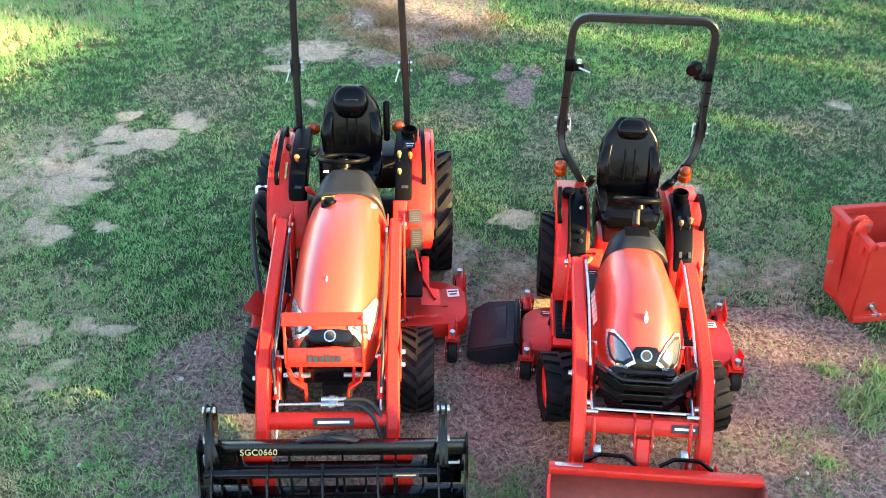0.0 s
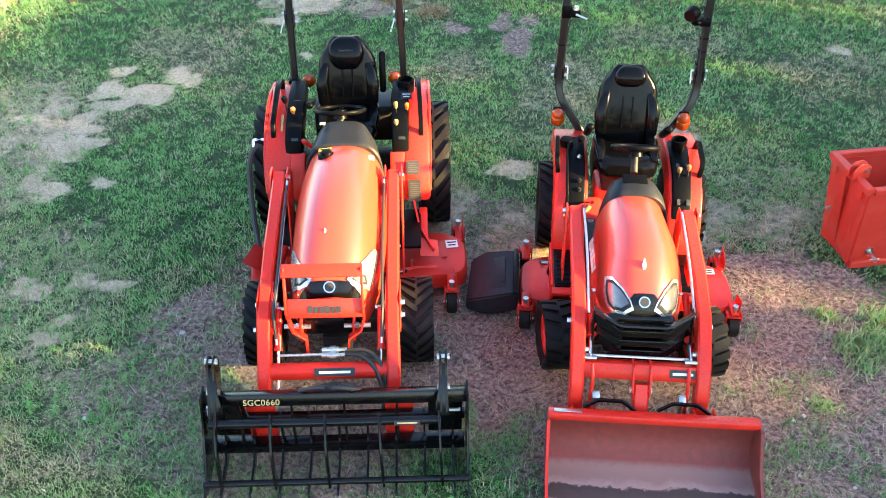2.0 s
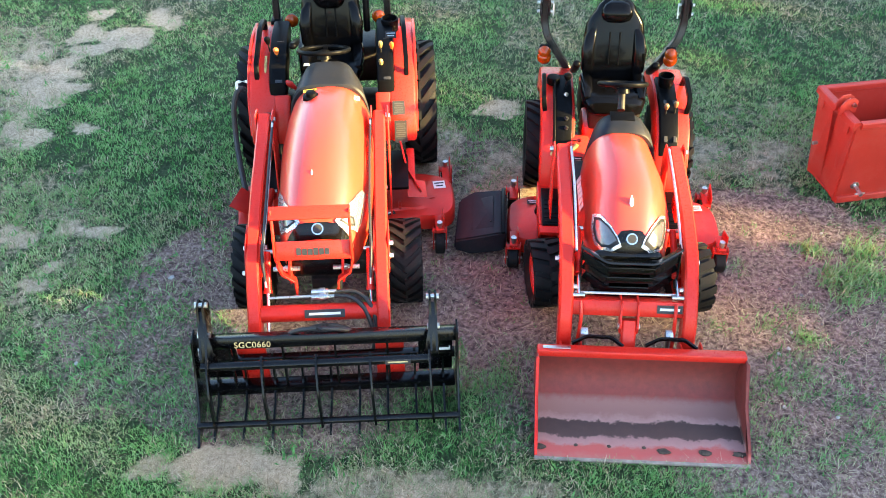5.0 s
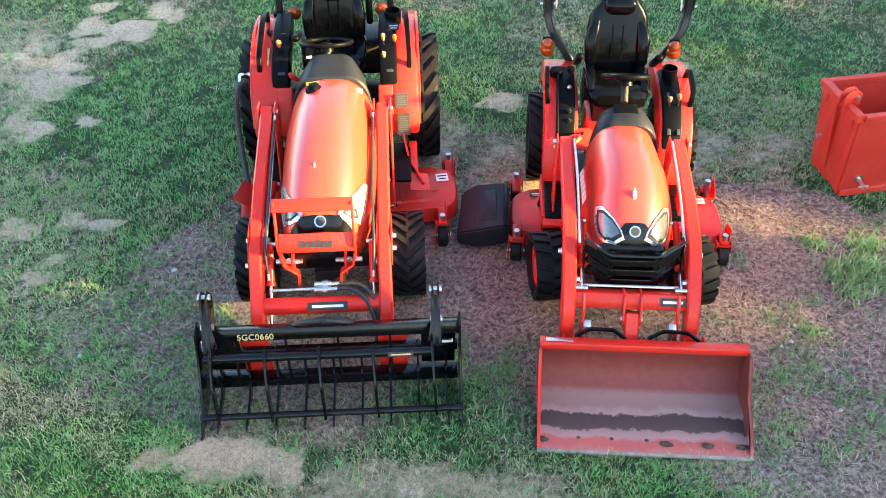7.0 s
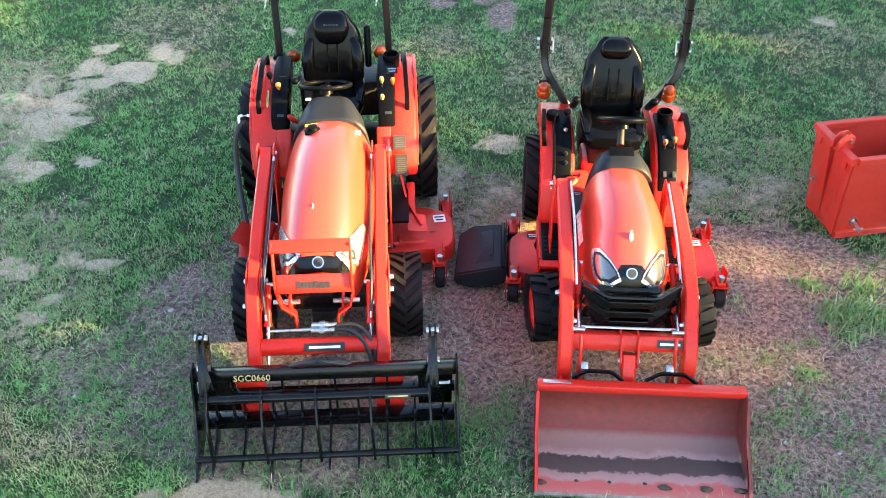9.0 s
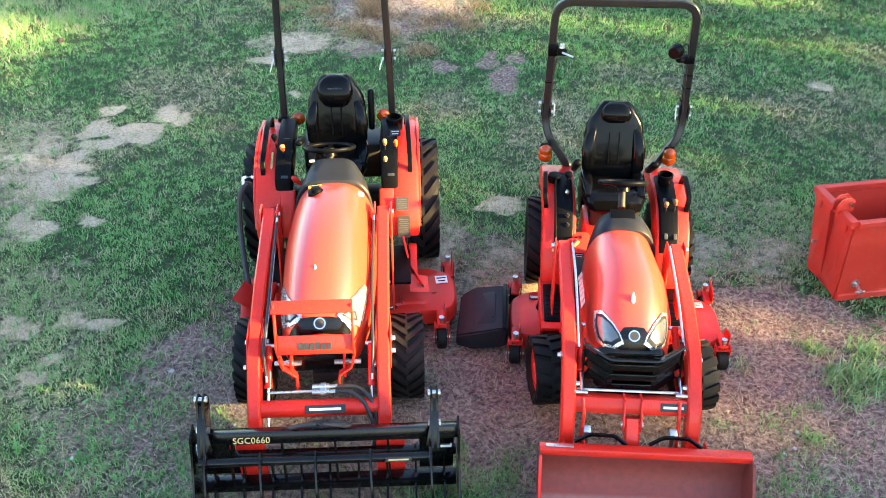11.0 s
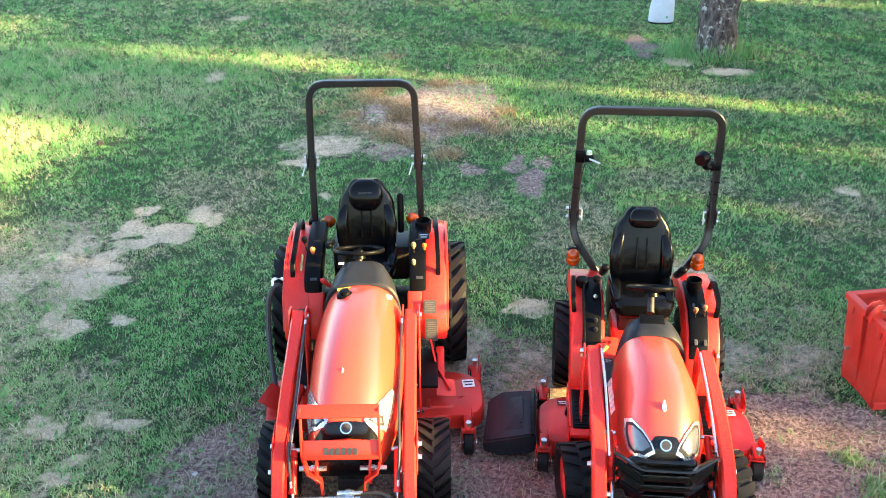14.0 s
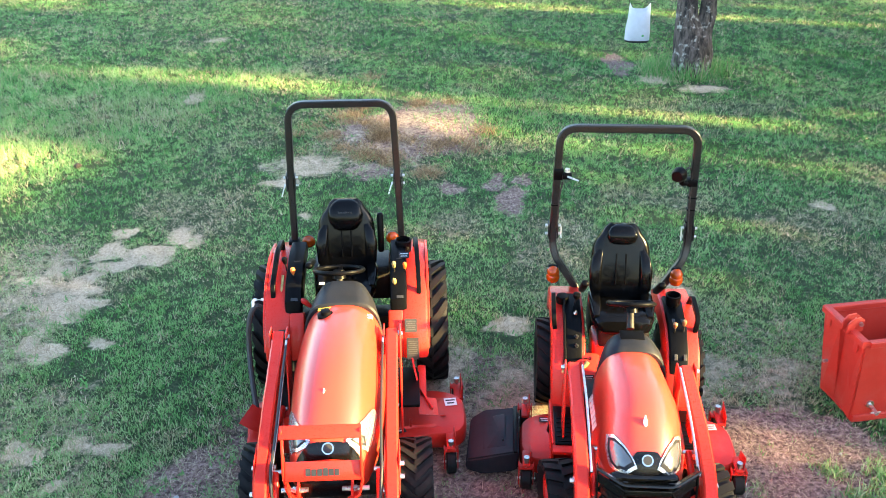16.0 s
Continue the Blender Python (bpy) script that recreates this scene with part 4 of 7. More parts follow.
    bm = bmesh.new()
    lathe(bm, [(0.0, -0.002), (0.026, -0.002), (0.026, 0.006), (0.0, 0.006)], pose(*bon.out(0, 6.75, 0.014), 0, 0, -90) @ pose(0, 0, 0, 0, -40, 0), 24)
    part("badge_centre", bm, M_INK, badge)
    # front guard with slots
    fg = new("front_guard")
    fg.parent = tr
    fg["label"] = "black steel front guard with slots"

    def guard(name, make):
        bm = bmesh.new()
        make(bm)
        part(name, bm, M_BLACKPAINT, fg)
    fg.location = (0, -0.10, 0.085)
    gx_ = -0.04
    guard("top_rail", lambda bm: sweep(bm, round_path([(gx_ - 0.29, -1.74, 0.755), (gx_ - 0.14, -1.81, 0.695), (gx_ + 0.14, -1.81, 0.695), (gx_ + 0.29, -1.74, 0.755)], 0.03), 0.014, 0.05, side=(0, 0.6, 1)))
    for s in (-1, 1):
        for k in range(3):
            guard("side_slat", lambda bm: sweep(bm, [(gx_ + s * (0.285 - 0.012 * k), -1.745, 0.695 - 0.075 * k), (gx_ + s * 0.14, -1.815, 0.635 - 0.07 * k)], 0.012, 0.05, side=(0, 1, 0)))
        guard("side_cheek", lambda bm: side_plate(bm, [(-1.70, 0.76), (-1.75, 0.75), (-1.80, 0.52), (-1.76, 0.46), (-1.68, 0.52)], gx_ + s * 0.285, 0.01))
        guard("upright", lambda bm: box(bm, (0.03, 0.012, 0.27), (gx_ + s * 0.13, -1.81, 0.575), (-6, 0, 0), bevel=0.003))
    for k in range(3):
        guard("centre_slat", lambda bm: box(bm, (0.27, 0.012, 0.042), (gx_, -1.818, 0.645 - 0.075 * k), (-8, 0, 0), bevel=0.004))
    guard("lower_rail", lambda bm: box(bm, (0.38, 0.03, 0.05), (gx_, -1.795, 0.43), bevel=0.006))
    # fenders and floor
    for s in (-1, 1):
        bm = bmesh.new()
        outline = [(-0.60, 0.36), (-0.55, 0.56), (-0.44, 0.74), (-0.28, 0.84), (-0.05, 0.885), (0.22, 0.88), (0.36, 0.80), (0.43, 0.64), (0.43, 0.56), (0.36, 0.58), (0.27, 0.70), (0.1, 0.76), (-0.12, 0.75), (-0.28, 0.66), (-0.38, 0.50), (-0.44, 0.36)]
        side_plate(bm, outline, s * 0.405, 0.24, 0.018)
        f = part("fender", bm, M_PAINT, tr, "orange rear fender")
        bm = bmesh.new()
        box(bm, (0.22, 0.42, 0.014), (s * 0.40, -0.85, 0.366), bevel=0.004)
        mat = part("foot_mat", bm, M_PLASTIC, tr, "ribbed black foot mat")
        for k in range(6):
            bm = bmesh.new()
            box(bm, (0.19, 0.012, 0.006), (s * 0.40, -0.78 - 0.05 * k, 0.375), bevel=0.002)
            part("mat_rib", bm, M_PLASTIC, mat)
        bm = bmesh.new()
        box(bm, (0.26, 0.56, 0.03), (s * 0.40, -0.85, 0.345), bevel=0.008)
        box(bm, (0.02, 0.5, 0.16), (s * 0.525, -0.80, 0.29), bevel=0.006)
        part("footboard", bm, M_PAINT, tr)
        # black console on each fender
        bm = bmesh.new()
        side_plate(bm, [(-0.53, 0.60), (-0.46, 0.755), (-0.29, 0.87), (-0.06, 0.92), (0.06, 0.905), (0.05, 0.86), (-0.1, 0.85), (-0.4, 0.68), (-0.49, 0.58)], s * 0.375, 0.135, 0.014)
        c = part("side_console", bm, M_PLASTIC, tr, "black plastic control console")
        bm = bmesh.new()
        if s > 0:
            for dx in (-0.035, 0.03):
                sweep(bm, round_path([(0.385 + dx, -0.50, 0.70), (0.385 + dx, -0.38, 0.80), (0.385 + dx, -0.24, 0.885)], 0.05), 0.022, 0.012)
            part("lever_slot", bm, M_INK, c)
            bm = bmesh.new()
            lathe(bm, [(0.05, -0.02), (0.058, 0.07), (0.05, 0.075), (0.04, -0.0), (0.0, 0.0)], pose(0.37, -0.07, 0.92, 0, 0, 0) @ pose(0, 0, 0, 0, -90, 0), 24)
            part("cup_holder", bm, M_PLASTIC, c, "black cup holder")
            lever(c, (0.352, -0.33, 0.80), (0.345, -0.36, 0.905), M_BROWNKNOB)
            lever(c, (0.415, -0.33, 0.80), (0.412, -0.34, 0.915), M_BROWNKNOB)
        else:
            box(bm, (0.10, 0.2, 0.03), (-0.39, -0.33, 0.80), (40, 0, 0), bevel=0.012)
            rod(bm, (-0.40, -0.28, 0.84), (-0.40, -0.29, 0.862), 0.035, 0.033, 20)
            part("control_panel", bm, M_GREYPLASTIC, c)
            bm = bmesh.new()
            sweep(bm, round_path([(-0.43, -0.52, 0.66), (-0.435, -0.42, 0.80), (-0.435, -0.26, 0.90), (-0.43, -0.10, 0.94)], 0.06), 0.014, 0.02)
            part("console_ridge", bm, M_PLASTIC, c)
            for yy, zz in ((-0.45, 0.765), (-0.40, 0.812), (-0.22, 0.90)):
                bm = bmesh.new()
                lathe(bm, [(0.0, -0.006), (0.016, -0.006), (0.014, 0.012), (0.0, 0.014)], pose(-0.352, yy, zz, 0, -60, 0), 16)
                part("dial", bm, M_STEEL if yy > -0.3 else M_GREYPLASTIC, c)
            bm = bmesh.new()
            loft(bm, [[(-0.44 + r * math.cos(a), -0.06 + r * math.sin(a), z) for a in np.linspace(0, math.tau, 19)[:-1]] for z, r in ((0.9, 0.045), (0.935, 0.05), (0.955, 0.045), (0.96, 0.02))])
            part("round_cap", bm, M_PLASTIC, c)
            lever(c, (-0.35, -0.50, 0.64), (-0.345, -0.60, 0.70), M_REDKNOB, 0.017, 0.04)
            lever(c, (-0.30, -0.45, 0.66), (-0.27, -0.58, 0.75), M_REDKNOB, 0.016, 0.04)
            bm = bmesh.new()
            sweep(bm, round_path([(-0.45, -0.53, 0.60), (-0.34, -0.57, 0.60), (-0.27, -0.52, 0.68)], 0.04), 0.016, seg=10)
            part("hand_lever", bm, M_BRASS, c)
            lever(c, (-0.36, -0.12, 0.88), (-0.345, -0.14, 1.0), M_PLASTIC, 0.03, 0.05)
        # grab handle
        bm = bmesh.new()
        xx = s * 0.50
        sweep(bm, round_path([(xx, -0.30, 0.80), (xx + s * 0.015, -0.30, 0.93), (xx + s * 0.01, -0.06, 0.985), (xx, 0.0, 0.86)], 0.06), 0.032, 0.03)
        part("grab_handle", bm, M_PLASTIC, tr, "black grab handle")
    # tunnel and red panel below the seat
    bm = bmesh.new()
    box(bm, (0.44, 0.5, 0.24), (0, -0.25, 0.56), bevel=0.03)
    box(bm, (0.18, 0.40, 0.22), (-0.27, -0.56, 0.52), (28, 0, 0), bevel=0.03)
    part("seat_pedestal", bm, M_PAINT, tr)
    bm = bmesh.new()
    box(bm, (0.36, 0.36, 0.20), (0, -0.14, 0.77), bevel=0.02)
    part("seat_suspension", bm, M_DARKSTEEL, tr)
    bm = bmesh.new()
    box(bm, (0.42, 0.3, 0.28), (0, 0.22, 0.62), bevel=0.02)
    box(bm, (0.2, 0.3, 0.3), (-0.24, -0.88, 0.55), (0, 0, 0), bevel=0.03)
    part("seat_suspension", bm, M_DARKSTEEL, tr)
    sticker(tr, 0.06, 0.035, (-0.27, -0.66, 0.645), (62, 0, 0), 2, M_GREYPLASTIC, M_WHITE)
    lever(tr, (-0.13, -0.62, 0.72), (-0.17, -0.68, 0.83), M_KNOB, 0.02, 0.07)
    lever(tr, (-0.17, -0.68, 0.62), (-0.19, -0.72, 0.72), M_REDKNOB, 0.016, 0.03)
    # seat
    base, o, up, nrm, H = seat(tr, 0.02, 0.905, 1.46, 0.222, 0.28, [(0.735, 0.26, 0.035, 0.02), (0.77, 0.42, 0.055, 0.034), (0.83, 0.50, 0.062, 0.040), (0.90, 0.48, 0.060, 0.04), (0.96, 0.38, 0.045, 0.034), (0.995, 0.22, 0.025, 0.02)])
    base.location.x = -0.02
    for s in (-1, 1):
        arm_rest(base, s * 0.275, -0.10, 1.06, 0.30, (-38, 0, 0))
    # folding roll bar
    for s in (-1, 1):
        bm = bmesh.new()
        sweep(bm, round_path([(s * 0.30, 0.22, 0.84), (s * 0.34, 0.23, 0.90), (s * 0.485, 0.29, 1.10), (s * 0.512, 0.325, 1.20), (s * 0.512, 0.335, 1.34)], 0.09, 6), 0.055, 0.055, side=(0, 1, 0))
        part("roll_bar_leg", bm, M_ROPS, tr, "black square-tube roll bar")
    bm = bmesh.new()
    sweep(bm, round_path([(-0.512, 0.335, 1.30), (-0.490, 0.36, 2.12), (0.502, 0.36, 2.12), (0.512, 0.335, 1.30)], 0.13, 8), 0.055, 0.055, side=(0, 1, 0))
    top = part("roll_bar", bm, M_ROPS, tr, "black folding roll bar hoop")
    for s in (-1, 1):
        bm = bmesh.new()
        for d in (-1, 1):
            side_plate(bm, [(0.30, 1.25), (0.365, 1.25), (0.37, 1.37), (0.30, 1.37)], s * 0.512 + d * 0.034, 0.009)
        h = part("hinge_plate", bm, M_ROPS, top)
        bm = bmesh.new()
        for zz in (1.275, 1.345):
            rod(bm, (s * 0.512 - 0.06, 0.335, zz), (s * 0.512 + 0.06, 0.335, zz), 0.011, 0.011, 10)
        rod(bm, (s * 0.512 - s * 0.06, 0.315, 1.345), (s * 0.512 - s * 0.06, 0.29, 1.26), 0.006, 0.006, 8)
        part("hinge_pin", bm, M_STEEL, h, "zinc locking pin")
        amber_lamp(tr, (s * 0.465 - 0.04, 0.16, 1.01), 0.05, 0.14)
    # clamps with work lamps on the hoop
    bm = bmesh.new()
    box(bm, (0.075, 0.08, 0.09), (-0.492, 0.345, 1.77), bevel=0.012)
    box(bm, (0.07, 0.05, 0.05), (-0.43, 0.31, 1.765), bevel=0.01)
    lp = part("clamp_mount", bm, M_PLASTIC, top, "black clamp mount with silver lever")
    bm = bmesh.new()
    rod(bm, (-0.43, 0.30, 1.80), (-0.43, 0.30, 1.825), 0.022, 0.018, 14)
    rod(bm, (-0.43, 0.28, 1.77), (-0.35, 0.25, 1.75), 0.008, 0.007, 8)
    part("clamp_lever", bm, M_STEEL, lp)
    bm = bmesh.new()
    box(bm, (0.08, 0.08, 0.06), (0.49, 0.345, 1.72), bevel=0.012)
    sweep(bm, round_path([(0.46, 0.33, 1.72), (0.41, 0.30, 1.72), (0.40, 0.29, 1.77)], 0.03), 0.022, seg=10)
    lp = part("lamp_arm", bm, M_PLASTIC, top)
    bm = bmesh.new()
    lathe(bm, [(0.0, -0.04), (0.04, -0.04), (0.055, 0.0), (0.055, 0.03), (0.0, 0.032)], pose(0.375, 0.27, 1.80, 0, 0, 60), 22)
    part("work_lamp", bm, M_PLASTIC, lp, "round black work lamp")
    cable(top, [(0.40, 0.28, 1.80), (0.44, 0.27, 1.86), (0.475, 0.31, 1.80), (0.485, 0.31, 1.60), (0.492, 0.305, 1.42), (0.50, 0.30, 1.32)], 0.006, name="lamp_cable")
    cable(top, [(-0.46, 0.30, 1.72), (-0.478, 0.305, 1.6), (-0.482, 0.30, 1.45), (-0.49, 0.30, 1.34)], 0.006, name="lamp_cable")
    for s, zs in ((-1, (1.42, 1.52)), (1, (1.40, 1.50, 1.6))):
        for zz in zs:
            bm = bmesh.new()
            box(bm, (0.064, 0.066, 0.008), (s * 0.505, 0.345, zz), bevel=0.002)
            part("cable_tie", bm, M_PLASTIC, top)
    steering(tr, (-0.01, -0.53, 1.175), 0.155, -27, (-0.02, -0.66, 1.05))
    # loader
    for s in (-1, 1):
        cx = -0.045 + s * 0.365
        bm = bmesh.new()
        side_plate(bm, [(-1.16, 0.25), (-0.92, 0.25), (-0.92, 0.55), (-0.88, 0.84), (-0.90, 0.95), (-0.98, 0.96), (-1.04, 0.86), (-1.10, 0.5)], cx - s * 0.055, 0.012)
        side_plate(bm, [(-1.10, 0.45), (-0.92, 0.45), (-0.88, 0.84), (-0.90, 0.95), (-0.98, 0.96), (-1.04, 0.86)], cx + s * 0.055, 0.012)
        box(bm, (0.10, 0.2, 0.16), (cx - s * 0.06, -1.05, 0.33), bevel=0.01)
        part("loader_tower", bm, M_PAINT, tr)
        bm = bmesh.new()
        pts = round_path([(cx, -0.93, 0.915), (cx, -1.46, 0.845), (cx, -1.79, 0.745), (cx, -2.00, 0.53), (cx, -2.09, 0.36), (cx, -2.11, 0.16)], 0.10, 4)
        n = len(pts)
        sweep(bm, pts, 0.082, 0.105, grow=[0.75 + 0.45 * math.sin(math.pi * k / (n - 1)) for k in range(n)])
        arm = part("loader_arm", bm, M_PAINT, tr, "orange boxed loader arm")
        for sd, y, z in ((1.5, -0.94, 0.915), (1, -1.78, 0.69), (1, -2.10, 0.22), (-1, -1.94, 0.61)):
            bm = bmesh.new()
            bolt(bm, (cx + s * sd * 0.04, y, z), 0.014, math.copysign(0.024, s * sd))
            part("pivot_pin", bm, M_STEEL, arm)
        cylinder_ram(arm, (cx - s * 0.055, -1.08, 0.48), (cx - s * 0.055, -1.74, 0.67), 0.024, 0.62)
        cylinder_ram(arm, (cx - s * 0.075, -1.56, 0.75), (cx - s * 0.075, -1.99, 0.59), 0.022, 0.7)
        cable(arm, [(cx - s * 0.05, -0.98, 0.96), (cx - s * 0.055, -1.3, 0.925), (cx - s * 0.055, -1.55, 0.86), (cx - s * 0.055, -1.8, 0.77)], 0.009, M_STEEL, "hydraulic_line")
        # bent tubes to the bucket rams
        cable(arm, [(cx - s * 0.085, -2.02, 0.57), (cx - s * 0.09, -2.08, 0.50), (cx - s * 0.085, -2.10, 0.38), (cx - s * 0.08, -2.10, 0.26)], 0.011, M_PAINT, "hydraulic_line")
        bm = bmesh.new()
        box(bm, (0.045, 0.05, 0.05), (cx - s * 0.115, -2.11, 0.40), (20, 0, 0), bevel=0.006)
        rod(bm, (cx - s * 0.115, -2.11, 0.39), (cx - s * 0.115, -2.12, 0.25), 0.016, 0.012, 10)
        rod(bm, (cx - s * 0.06, -2.12, 0.28), (cx - s * 0.14, -2.12, 0.27), 0.009, 0.009, 8)
        part("hose_coupler", bm, M_STEEL, arm)
    bm = bmesh.new()
    box(bm, (0.66, 0.10, 0.10), (-0.045, -1.99, 0.51), (-25, 0, 0), bevel=0.014)
    cross = part("cross_tube", bm, M_PAINT, tr)
    bm = bmesh.new()
    rod(bm, (-0.36, -1.96, 0.585), (0.26, -1.96, 0.585), 0.009, 0.009, 8)
    part("hydraulic_line", bm, M_STEEL, cross)
    sticker(cross, 0.15, 0.05, (0.20, -2.037, 0.538), (65, 0, 0), 1, M_INK, M_WHITE)
    for s in (-1, 1):
        bm = bmesh.new()
        side_plate(bm, [(-1.95, 0.575), (-2.04, 0.575), (-2.12, 0.45), (-2.11, 0.40), (-2.06, 0.40), (-1.95, 0.47)], -0.035 + s * 0.05, 0.012)
        part("ram_bracket", bm, M_PAINT, cross)
    bm = bmesh.new()
    rod(bm, (-0.10, -2.085, 0.44), (0.03, -2.085, 0.44), 0.018, 0.018, 14)
    part("ram_pin", bm, M_STEEL, cross)
    bm = bmesh.new()
    sweep(bm, [(-0.035, -2.06, 0.47), (-0.035, -2.16, 0.30)], 0.085, 0.07)
    part("bucket_link", bm, M_PAINT, cross)
    # decals
    letter_bars("name_mark", 6, 0.34, 0.06, tuple(bon.out(-0.95, 1.6, 0.006)), (66, 0, -90), M_WHITE, tr)
    return tr


small_tractor()


def loader_bucket():
    at = R_AT @ pose(0.03, 0, 0)
    bk = thing("loader_bucket", at, "worn orange loader bucket with muddy steel cutting edge", "bucket")
    hw = 0.595
    prof = [(-2.735, 0.020), (-2.55, 0.021), (-2.40, 0.026), (-2.32, 0.05), (-2.25, 0.11), (-2.215, 0.19), (-2.215, 0.28), (-2.235, 0.35), (-2.26, 0.38)]
    bm = bmesh.new()
    outer = []
    for i, (y, z) in enumerate(prof):
        a, b = Vector(prof[max(i - 1, 0)]), Vector(prof[min(i + 1, len(prof) - 1)])
        d = (b - a).normalized()
        outer.append((y + d.y * 0.008, z - d.x * 0.008))
    loop_ = prof + outer[::-1]
    loft(bm, [[(s * hw, y, z) for y, z in loop_] for s in (-1, 1)])
    shell = part("bucket_shell", bm, M_BUCKET, bk, "worn orange bucket shell dusted with mud, inner shade painted in")
    for s in (-1, 1):
        bm = bmesh.new()
        side_plate(bm, [(-2.735, 0.012), (-2.33, 0.02), (-2.225, 0.055), (-2.175, 0.12), (-2.165, 0.20), (-2.19, 0.29), (-2.24, 0.39), (-2.30, 0.385), (-2.33, 0.345), (-2.45, 0.19), (-2.68, 0.07)], s * (hw + 0.005), 0.010)
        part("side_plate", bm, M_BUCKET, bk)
        bm = bmesh.new()
        side_plate(bm, [(-2.735, 0.012), (-2.70, 0.012), (-2.67, 0.085), (-2.45, 0.205), (-2.335, 0.35), (-2.31, 0.39), (-2.325, 0.39), (-2.355, 0.345), (-2.47, 0.195), (-2.695, 0.07)], s * (hw + 0.007), 0.018, 0.003)
        part("side_edge", bm, M_BUCKET if s > 0 else M_PAINT, bk)
    bm = bmesh.new()
    box(bm, (2 * hw + 0.02, 0.075, 0.045), (0, -2.245, 0.378), (-12, 0, 0), bevel=0.01)
    part("top_rail", bm, M_PAINT, bk)
    bm = bmesh.new()
    box(bm, (2 * hw + 0.03, 0.11, 0.016), (0, -2.70, 0.012), bevel=0.004)
    part("cutting_edge", bm, M_EDGE, bk, "scraped steel cutting edge")
    for x in (-0.575, 0.13, 0.36, 0.56):
        bm = bmesh.new()
        bmesh.ops.create_icosphere(bm, subdivisions=2, radius=1)
        for v in bm.verts:
            k = 0.75 + 0.5 * noise.noise(v.co * 2.2 + Vector((x * 9, 0, 0)))
            v.co = Vector((v.co.x * 0.05 * k + x, v.co.y * 0.026 * k - 2.67, max(0, v.co.z) * 0.016 * k + 0.022))
        part("mud_clod", bm, M_MUD, bk, "clod of dark mud")
    for x in (-0.37, -0.18, 0.02):
        bm = bmesh.new()
        bmesh.ops.create_icosphere(bm, subdivisions=1, radius=1)
        for v in bm.verts:
            v.co = Vector((v.co.x * 0.014 + x, v.co.y * 0.012 - 2.65, max(0, v.co.z) * 0.009 + 0.022))
        part("edge_bolt", bm, M_MUD, bk)
    bm = bmesh.new()
    box(bm, (0.16, 0.03, 0.004), (-0.49, -2.243, 0.405), (-12, 0, 0), bevel=0.001)
    part("sticker", bm, M_STEEL, bk, "pale metallic strip label")
    # quick-hitch levers behind the rail
    for s, x in ((-1, -0.27), (1, 0.16)):
        bm = bmesh.new()
        sweep(bm, round_path([(x - 0.13, -2.19, 0.385), (x - 0.04, -2.15, 0.408), (x + 0.10, -2.15, 0.405), (x + 0.17, -2.20, 0.383)], 0.02), 0.025, 0.012, side=(0, 0, 1))
        part("hitch_lever", bm, M_BLACKPAINT, bk, "black hitch lever")
    for x in (-0.46, -0.34, 0.25, 0.37):
        bm = bmesh.new()
        side_plate(bm, [(-2.155, 0.10), (-2.09, 0.12), (-2.10, 0.34), (-2.18, 0.36)], x, 0.012)
        part("hitch_plate", bm, M_PAINT, bk)
    return bk


loader_bucket()


